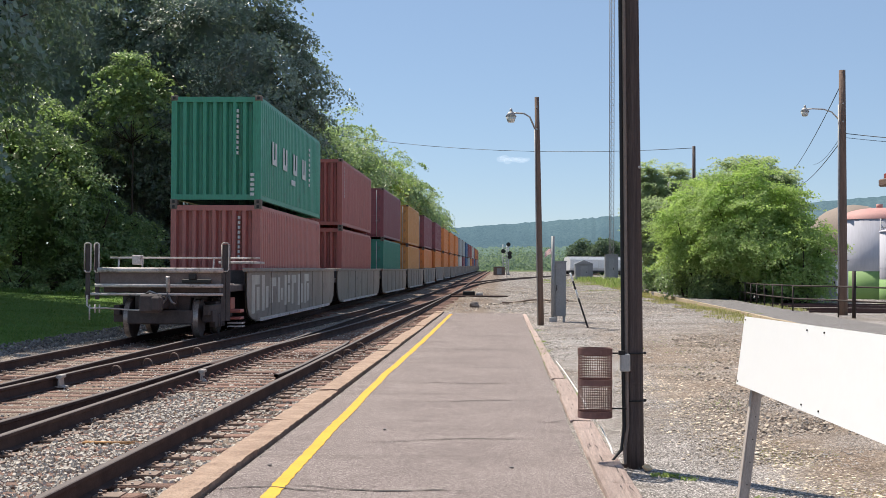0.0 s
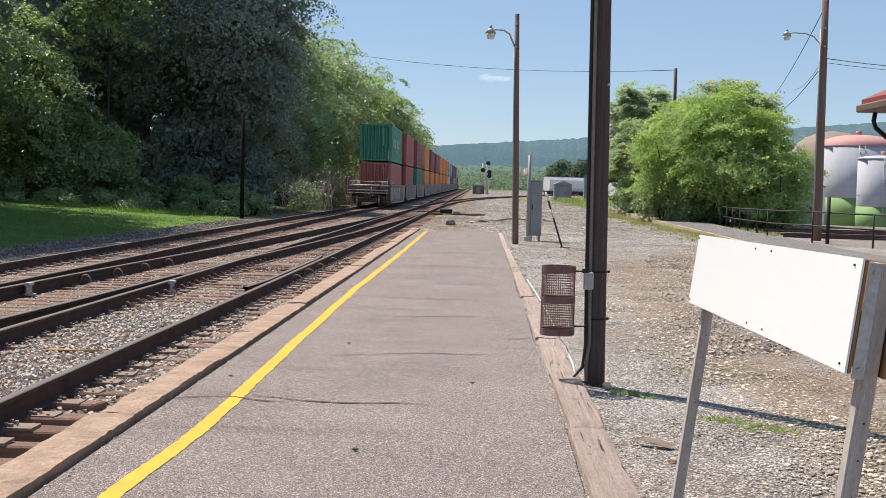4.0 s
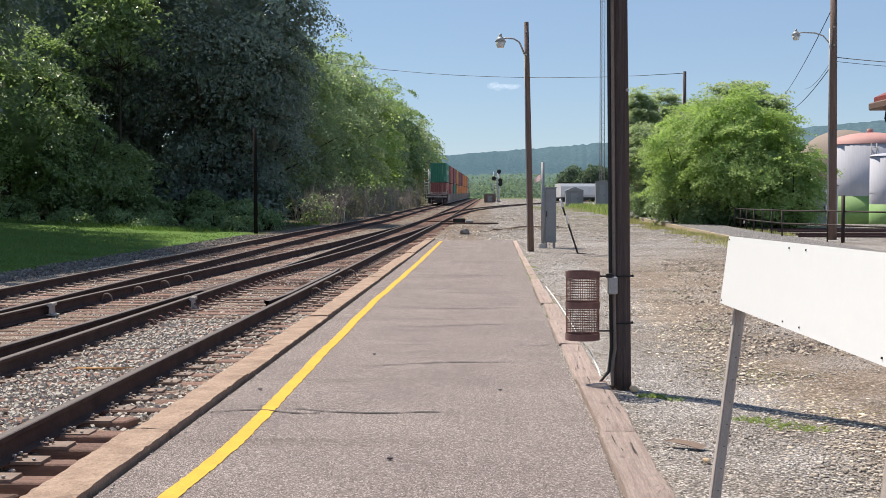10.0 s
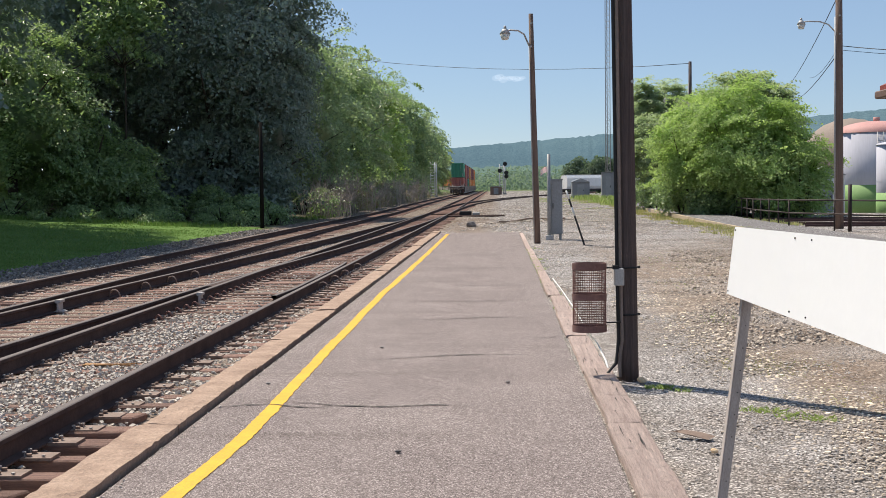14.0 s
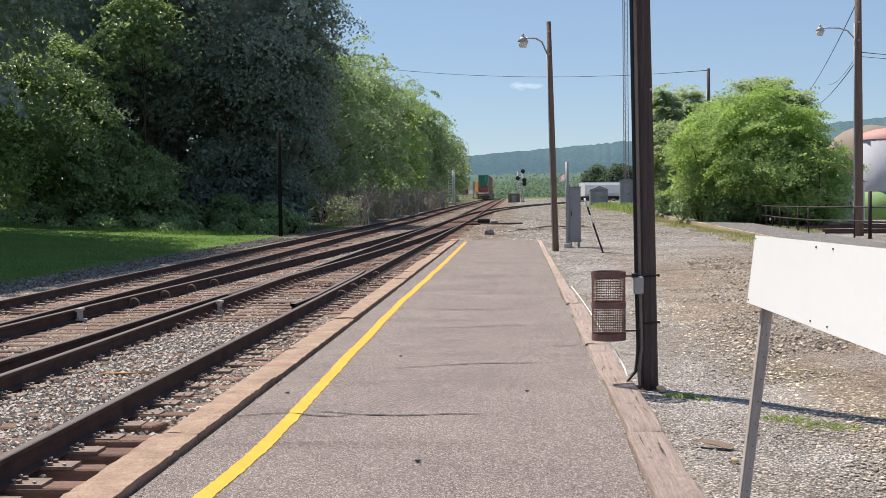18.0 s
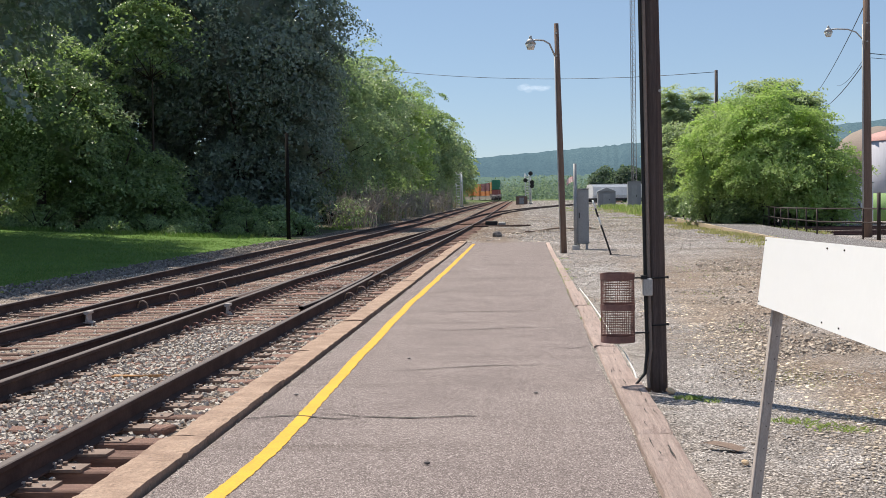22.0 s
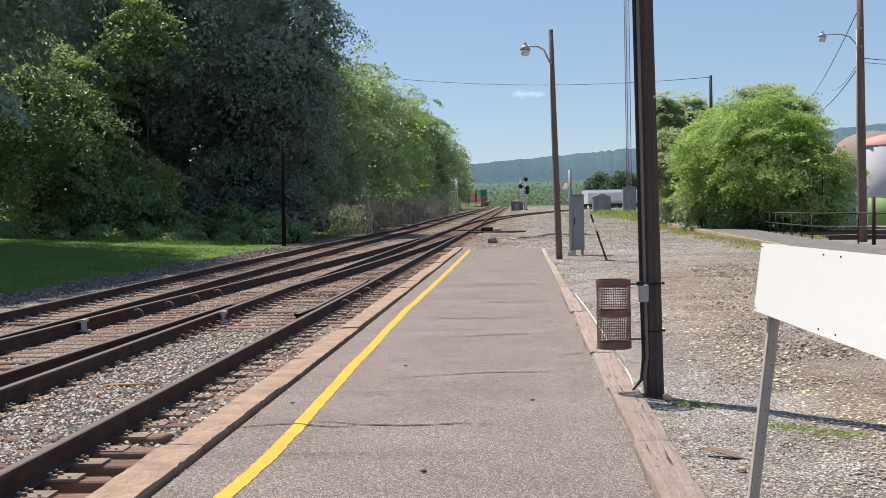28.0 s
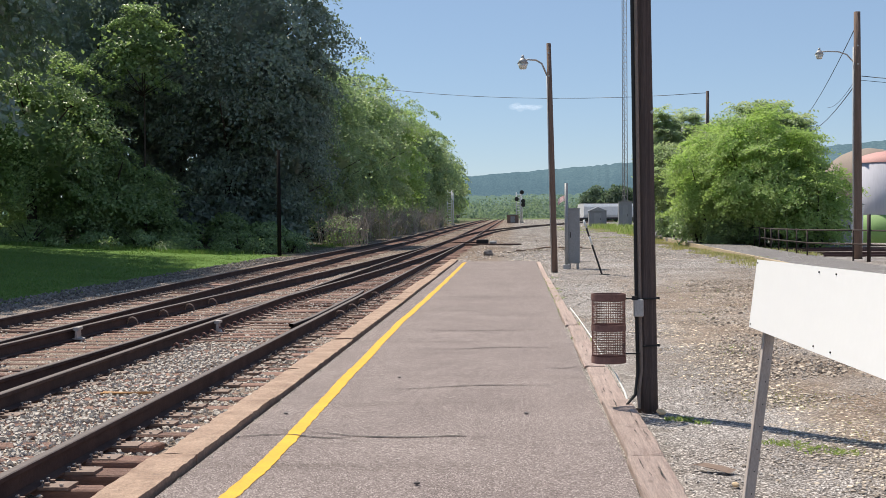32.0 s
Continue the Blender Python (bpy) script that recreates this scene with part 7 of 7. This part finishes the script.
def container(colour, label, doors, marks=None, group="containers"):
    """A forty-foot box, origin under the middle of its near end."""
    m = CM[colour]
    th = thing("shipping_container", label, "shipping container", group)
    w = CW / 2
    key = colour
    if key not in _cmesh:
        d = {}
        d["end"] = corrugated("end_panel", CW - 0.3, 0.24, CH - 0.12, 8, 0.14, "x", m)
        d["side"] = corrugated("side_panel", CL - 0.3, 0.24, CH - 0.12, 40, 0.036, "y", m)
        b = bmesh.new()
        bx(b, -w + 0.08, w - 0.08, 0.1, CL - 0.1, CH - 0.06, CH - 0.02)
        d["roof"] = mesh_of("roof", b, m)
        b = bmesh.new()
        bx(b, -0.075, 0.075, -0.075, 0.075, 0.1, CH - 0.1)
        d["post"] = mesh_of("corner_post", b, m)
        b = bmesh.new()
        bx(b, -0.095, 0.095, -0.095, 0.095, 0, 0.13)
        bevel(b, 0.012)
        d["casting"] = mesh_of("corner_casting", b, M_POSTS)
        b = bmesh.new()
        bx(b, -0.035, 0.035, -0.099, -0.09, 0.025, 0.105)
        d["hole"] = mesh_of("casting_hole", b, M_BLACKP)
        b = bmesh.new()
        bx(b, -w + 0.15, w - 0.15, -0.06, 0.06, -0.07, 0.07)
        d["sill"] = mesh_of("end_rail", b, m)
        b = bmesh.new()
        bx(b, -0.06, 0.06, 0.15, CL - 0.15, -0.07, 0.07)
        d["rail"] = mesh_of("side_rail", b, m)
        b = bmesh.new()
        bx(b, 0.02, w - 0.16, -0.03, 0.03, 0.15, CH - 0.13)
        d["door"] = mesh_of("door", b, m)
        b = bmesh.new()
        bx(b, 0.07, w - 0.2, -0.05, -0.03, 0, 0.42)
        bevel(b, 0.012)
        d["dpanel"] = mesh_of("door_panel", b, m)
        b = bmesh.new()
        cyl(b, (0, 0, 0.15), (0, 0, CH - 0.13), 0.02, 0.02, 6)
        bx(b, -0.05, 0.05, -0.03, 0.03, 1.0, 1.06)
        d["rod"] = mesh_of("lock_rod", b, M_GALV)
        _cmesh[key] = d
    d = _cmesh[key]
    if doors:
        for sx in (0, -w + 0.14):
            dr = part("door", d["door"], None, th, m=pose(sx, 0.04, 0))
            for k in range(4):
                part("door_panel", d["dpanel"], None, dr, m=pose(0, 0, 0.25 + k * 0.66))
            for x in (0.25, 0.8):
                part("lock_rod", d["rod"], None, dr, m=pose(x, -0.06, 0))
    else:
        part("end_panel", d["end"], None, th, m=pose(0, 0.07, 0, 0, 0, 180) @ pose(0, 0.045, 0))
    part("end_panel", d["end"], None, th, m=pose(0, CL - 0.07, 0))
    part("side_panel", d["side"], None, th, m=pose(w - 0.05, CL / 2, 0))
    part("side_panel", d["side"], None, th, m=pose(-w + 0.05, CL / 2, 0, 0, 0, 180))
    part("roof", d["roof"], None, th)
    for x in (-w + 0.09, w - 0.09):
        for y in (0.09, CL - 0.09):
            part("corner_post", d["post"], None, th, m=pose(x, y, 0))
            for z in (0.0, CH - 0.13):
                if y < 1:
                    cs = part("corner_casting", d["casting"], None, th, m=pose(x, y, z))
                    part("casting_hole", d["hole"], None, cs)
        for z in (0.19, CH - 0.1):
            part("side_rail", d["rail"], None, th, m=pose(x, 0, z))
    for y in (0.07, CL - 0.07):
        for z in (0.19, CH - 0.1):
            part("end_rail", d["sill"], None, th, m=pose(0, y, z))
    for nm, dims in (marks or ()):
        for q in dims:
            boxpart(nm, [q], M_MARK, th, 0, "white painted marking")
    return th


def truck(name, parent, y):
    t = new(name)
    t.parent = parent
    t.matrix_basis = pose(0, y, 0)
    for s in (-1, 1):
        b = bmesh.new()
        bx(b, s * 1.0 - 0.07, s * 1.0 + 0.07, -1.25, 1.25, 0.5, 0.72)
        bx(b, s * 1.0 - 0.06, s * 1.0 + 0.06, -0.55, 0.55, 0.2, 0.5)
        for k in (-0.9, 0.9):
            bx(b, s * 1.0 - 0.12, s * 1.0 + 0.12, k - 0.18, k + 0.18, 0.34, 0.6)
        for k in (-0.25, 0, 0.25):
            cyl(b, (s * 1.02, k, 0.22), (s * 1.02, k, 0.5), 0.07, 0.07, 8)
        bevel(b, 0.015)
        part("side_frame", b, M_TRUCK, t)
    b = bmesh.new()
    bx(b, -1.0, 1.0, -0.2, 0.2, 0.45, 0.78)
    bevel(b, 0.02)
    part("bolster", b, M_TRUCK, t)
    for k in (-0.9, 0.9):
        b = bmesh.new()
        for s in (-1, 1):
            c = s * 0.765
            cyl(b, (c - 0.062, k, 0.43), (c + 0.062, k, 0.43), 0.427, 0.417, 24)
            cyl(b, (s * 0.69, k, 0.43), (s * 0.715, k, 0.43), 0.46, 0.45, 24)
        cyl(b, (-1.0, k, 0.43), (1.0, k, 0.43), 0.08, 0.08, 10)
        part("wheelset", b, M_TRUCK, t)
        for s in (-1, 1):
            b = bmesh.new()
            cyl(b, (s * 0.765 - 0.065, k, 0.43), (s * 0.765 + 0.065, k, 0.43), 0.43, 0.42, 24, False)
            part("wheel_tread", b, M_WHEEL, t, "bright worn wheel tread")
    return t


def well_car(first):
    """One unit of an articulated well car; y = 0 is the near end of its load."""
    th = thing("well_car", "grey double-stack well car" + (" with open end platform and faded tag" if first else ""), "railway car", "well cars")
    for s in (-1, 1):
        b = bmesh.new()
        x = s * 1.38
        prof = [(-2.95, 0.9), (-2.85, 0.6), (-2.6, 0.4), (-2.1, 0.28), (-1.3, 0.24), (13.2, 0.24), (14.2, 0.3), (14.7, 0.55), (14.85, 1.0), (14.85, 1.46), (-2.95, 1.46)]
        for xx in (x - 0.025, x + 0.025):
            b.faces.new([b.verts.new((xx, y, z)) for y, z in prof])
        for k in range(5):
            y = 0.6 + k * 2.7
            bx(b, x + s * 0.02 - 0.025, x + s * 0.02 + 0.025, y - 0.03, y + 0.03, 0.3, 1.46)
        side = part("side_sill", b, M_WELL, th)
        b = bmesh.new()
        bx(b, x - 0.08, x + 0.08, -2.95, 14.85, 1.46, 1.56)
        bevel(b, 0.015)
        part("top_chord", b, M_WELL, side)
        b = bmesh.new()
        bx(b, x - 0.07, x + 0.07, -1.3, 13.2, 0.2, 0.28)
        part("bottom_chord", b, M_WELLEND, side)
    b = bmesh.new()
    bx(b, -1.36, 1.36, -0.5, 12.7, 0.24, 0.33)
    part("well_floor", b, M_TRUCK, th)
    for y in (-0.98, 12.9):
        boxpart("well_bulkhead", [(-1.34, 1.34, y, y + 0.06, 0.3, 1.5)], M_TRUCK, th)
    for y0, y1 in ((-5.6 if first else -2.6, -0.9), (13.0, 16.2)):
        b = bmesh.new()
        bx(b, -1.3, 1.3, y0, y1, 1.0, 1.16)
        bx(b, -0.35, 0.35, y0, y1, 0.62, 1.0)
        bevel(b, 0.02)
        part("end_deck", b, M_TRUCK, th)
    # painted lettering that can no longer be read, as plain blocks
    if first:
        y = -2.3
        for wd, h0, h1, k in ((1.1, 0.42, 1.38, 0), (1.0, 0.45, 1.38, 1), (0.9, 0.62, 1.3, 2), (0.8, 0.6, 1.3, 1), (1.0, 0.5, 1.36, 0), (0.9, 0.5, 1.36, 2), (1.1, 0.42, 1.38, 1), (1.0, 0.45, 1.38, 0)):
            b = bmesh.new()
            bx(b, 1.406, 1.4085, y, y + wd * 0.42, h0, h1)
            if k != 1:
                bx(b, 1.406, 1.4085, y + wd * 0.42, y + wd, h1 - 0.24, h1)
            if k != 2:
                bx(b, 1.406, 1.4085, y + wd * 0.62, y + wd, h0 + 0.06, h1 - 0.3)
            part("faded_lettering", b, M_PAINTGRAF, th, "faded pale tag painted on the side")
            y += wd + 0.34
    truck("truck", th, 15.5)
    if first:
        truck("truck", th, -4.35)
        e = -5.95                                           # the end beam's line
        for x0, x1, z, r in ((-1.32, 1.45, 1.5, 0.055), (-1.38, 1.45, 1.16, 0.04), (-1.48, 1.45, 0.97, 0.03)):
            b = bmesh.new()
            cyl(b, (x0, e, z), (x1, e, z), r, r, 8)
            part("end_beam", b, M_WELLEND, th)
        b = bmesh.new()
        bx(b, -1.3, 1.4, e + 0.06, e + 0.12, 1.17, 1.46)
        part("end_sheet", b, mat("rusty_end_sheet", (0.24, 0.19, 0.175), (0.16, 0.125, 0.115), 3, 30, 0.85), th, "brown grimy end sheet")
        for x0, x1, z0, z1 in ((-1.62, -1.48, 1.45, 2.09), (-1.4, -1.3, 1.45, 2.09), (1.42, 1.57, 1.48, 2.1)):
            b = bmesh.new()
            tube(b, [(x0, e, z0 + 0.04), (x0, e, z1 - 0.03), (x0 + 0.03, e, z1), (x1 - 0.03, e, z1), (x1, e, z1 - 0.03), (x1, e, z0 + 0.04), (x1 - 0.03, e, z0), (x0 + 0.03, e, z0), (x0, e, z0 + 0.04)], 0.017, 6)
            part("grab_iron", b, M_WELLEND, th)
        for x in (-1.56, -1.35, 1.45, 1.55):
            b = bmesh.new()
            bx(b, x - 0.045, x + 0.045, e + 0.03, e + 0.08, 0.85 if x < 0 else 0.4, 2.06)
            part("grab_post", b, M_TRUCK, th)
        for x0, x1, y, z in ((-1.45, 1.3, -4.6, 1.78), (0.5, 1.62, -2.4, 1.8)):
            b = bmesh.new()
            cyl(b, (x0, y, z), (x1, y, z), 0.026, 0.026, 6)
            part("railing_bar", b, M_WELLEND, th)
        for x in (-1.3, -0.75, 0.9, 1.25):
            b = bmesh.new()
            cyl(b, (x, -4.6, 1.1), (x + 0.06, -4.6, 1.78), 0.02, 0.02, 6)
            part("railing_post", b, M_WELLEND, th)
        boxpart("control_box", [(-0.92, -0.7, -4.7, -4.5, 1.62, 1.84)], M_WELLEND, th, 0.015)
        boxpart("corner_ledge", [(0.7, 1.5, -2.9, -1.0, 1.66, 1.72)], M_WELLEND, th, 0.01)
        boxpart("slack_lever", [(0.55, 1.2, e - 0.04, e, 1.22, 1.3), (0.7, 0.86, e - 0.06, e, 1.3, 1.42)], M_BLACKP, th, 0.01)
        b = bmesh.new()
        tube(b, [(-1.55, e, 0.95), (-1.56, e, 0.72), (-1.5, e, 0.66), (-1.1, e - 0.05, 0.66), (-0.4, e - 0.1, 0.62), (-0.25, e - 0.15, 0.66)], 0.02, 6)
        part("uncoupling_lever", b, M_WELLEND, th)
        for x in (-1.5, -1.38, -1.28):
            b = bmesh.new()
            cyl(b, (x, e, 0.4 if x < -1.45 else 0.56), (x, e, 0.74), 0.018, 0.018, 5)
            part("lever_bracket", b, M_WELLEND, th)
        for k in range(14):
            boxpart("grating_bar", [(-1.3, 1.3, e + 0.14 + 0.14 * k, e + 0.2 + 0.14 * k, 1.165, 1.19)], M_WELLEND, th)
        b = bmesh.new()
        bx(b, -0.17, 0.17, e - 0.3, e + 1.2, 0.64, 0.92)
        bx(b, -0.24, 0.2, e - 0.62, e - 0.3, 0.58, 0.98)
        bx(b, 0.06, 0.27, e - 0.8, e - 0.55, 0.62, 0.94)
        bevel(b, 0.04)
        part("coupler", b, M_TRUCK, th)
        b = bmesh.new()
        tube(b, [(0.24, e, 1.02), (0.25, e - 0.1, 1.26), (0.26, e - 0.14, 1.36)], 0.045, 7)
        part("angle_cock", b, M_WELLEND, th)
        for pts in ([(0.24, e, 1.05), (0.22, e - 0.12, 0.85), (0.1, e - 0.2, 0.7), (0.02, e - 0.2, 0.6), (0.0, e - 0.2, 0.66)],
                    [(0.24, e, 0.95), (0.34, e - 0.08, 0.8), (0.42, e - 0.08, 0.76)], [(-0.25, e - 0.1, 0.96), (-0.1, e - 0.25, 1.04), (0.1, e - 0.25, 0.96), (0.18, e - 0.2, 0.82)]):
            b = bmesh.new()
            tube(b, pts, 0.026, 7)
            part("brake_hose", b, M_WHEEL, th)
        boxpart("brake_reservoir", [(-1.0, -0.4, -5.2, -4.6, 0.62, 0.98)], M_TRUCK, th, 0.08)
        # beams and sill bulked out to fill the shade below the deck
        for y in (-5.7, -4.35, -3.0):
            boxpart("brake_beam", [(-0.72, 0.72, y - 0.06, y + 0.06, 0.3, 0.62)], M_TRUCK, th, 0.03)
        boxpart("draft_sill", [(-0.62, 0.62, -5.5, -3.0, 0.4, 1.0)], M_TRUCK, th, 0.03)
        boxpart("side_step", [(1.1, 1.42, -3.8, -3.35, 0.5, 0.58), (1.14, 1.2, -3.8, -3.35, 0.58, 0.86), (1.1, 1.42, -3.8, -3.35, 0.34, 0.4)], CM["red"], th, 0.01, "rust-red side step")
        for z in (0.24, 0.16):
            boxpart("stirrup_step", [(1.1, 1.45, -3.75, -3.4, z, z + 0.03)], M_WELLEND, th)
    return th


LOADS = [("red", "green", 0, 0), ("brown", "brown", 0, 0), ("darkgreen", "maroon", 1, 1), ("amber", "amber", 1, 1), ("orange", "maroon", 1, 1), ("orange", "maroon", 0, 1),
         ("orange", "orange", 1, 1), ("orange", "orange", 0, 1), ("orange", "orange", 0, 0), ("white", "grey", 1, 0), ("maroon", "grey", 0, 0), ("blue", "blue", 1, 0),
         ("grey", "maroon", 0, 0), ("orange", "brown", 0, 0), ("brown", "white", 0, 0), ("blue", "maroon", 0, 0), ("brown", "orange", 0, 0), ("grey", "brown", 0, 0),
         ("red", "orange", 0, 0), ("brown", "brown", 0, 0), ("orange", "amber", 0, 0), ("maroon", "brown", 0, 0)]
WORDS = {"red": "faded red", "green": "green", "brown": "oxide-brown", "darkgreen": "dark green", "maroon": "maroon", "amber": "amber-orange", "orange": "orange",
         "white": "white", "grey": "grey", "blue": "blue"}


def end_bars(x, z0, n, dz, w=0.05):
    return [(x, x + w, -0.012, 0.1, z0 - i * dz, z0 - i * dz + dz * 0.62) for i in range(n)]


BIG = [(1.222, 1.232, y + a, y + b_, z0, z1) for y in (1.7, 3.6, 5.6, 7.5) for a, b_, z0, z1 in ((0, 0.26, 1.2, 1.84), (0.5, 0.76, 1.2, 1.84), (0.26, 0.5, 1.2, 1.36))]
GREEN_MARKS = [("end_mark", end_bars(0.55, 2.45, 9, 0.14)), ("side_mark", BIG + [(1.222, 1.232, 5.2, 6.0, 0.86, 1.02)]),
               ("side_mark", [(1.222, 1.232, 9.0, 9.3, 2.25 - i * 0.17, 2.34 - i * 0.17) for i in range(8)]),
               ("corner_mark", end_bars(0.93, 0.75, 5, 0.13, 0.1))]
RED_MARKS = [("end_mark", end_bars(0.6, 2.5, 9, 0.13))]
BROWN_MARKS = [("side_mark", [(1.222, 1.23, 0.7, 0.82, 2.5 - i * 0.15, 2.6 - i * 0.15) for i in range(9)])]
cars, boxes = [], []
for _k, (lo, hi, dlo, dhi) in enumerate(LOADS):
    if _k < 2:
        cars.append(well_car(_k == 0))
    else:
        cars.append(copy_thing(cars[1], pose(0, 0, 0)))
    for lv, (cname, dd) in enumerate(((lo, dlo), (hi, dhi))):
        mk = GREEN_MARKS if cname == "green" else RED_MARKS if (_k == 0) else BROWN_MARKS if _k == 1 and lv else None
        boxes.append((_k, lv, container(cname, WORDS[cname] + (" ribbed steel container stacked on another" if lv else " ribbed steel container sitting in a well car"), dd, mk)))

REAR, SPEED, PITCH = 33.6, 15.6, 19.2


def train_pose(t, k, z):
    s = REAR + SPEED * t + PITCH * k
    x0, y0, _ = b_at(s)
    x1, y1, _ = b_at(s + CL)
    turn = math.degrees(math.atan2(-(x1 - x0), y1 - y0))
    return pose(x0, y0, rise(y0) + z, 0, 0, turn)


def motions():
    times = [2.0 * i for i in range(17)]
    for k, c in enumerate(cars):
        walk(c, [(t, train_pose(t, k, 0.0)) for t in times])
    for k, lv, c in boxes:
        walk(c, [(t, train_pose(t, k, 0.36 + lv * CH)) for t in times])


motions()
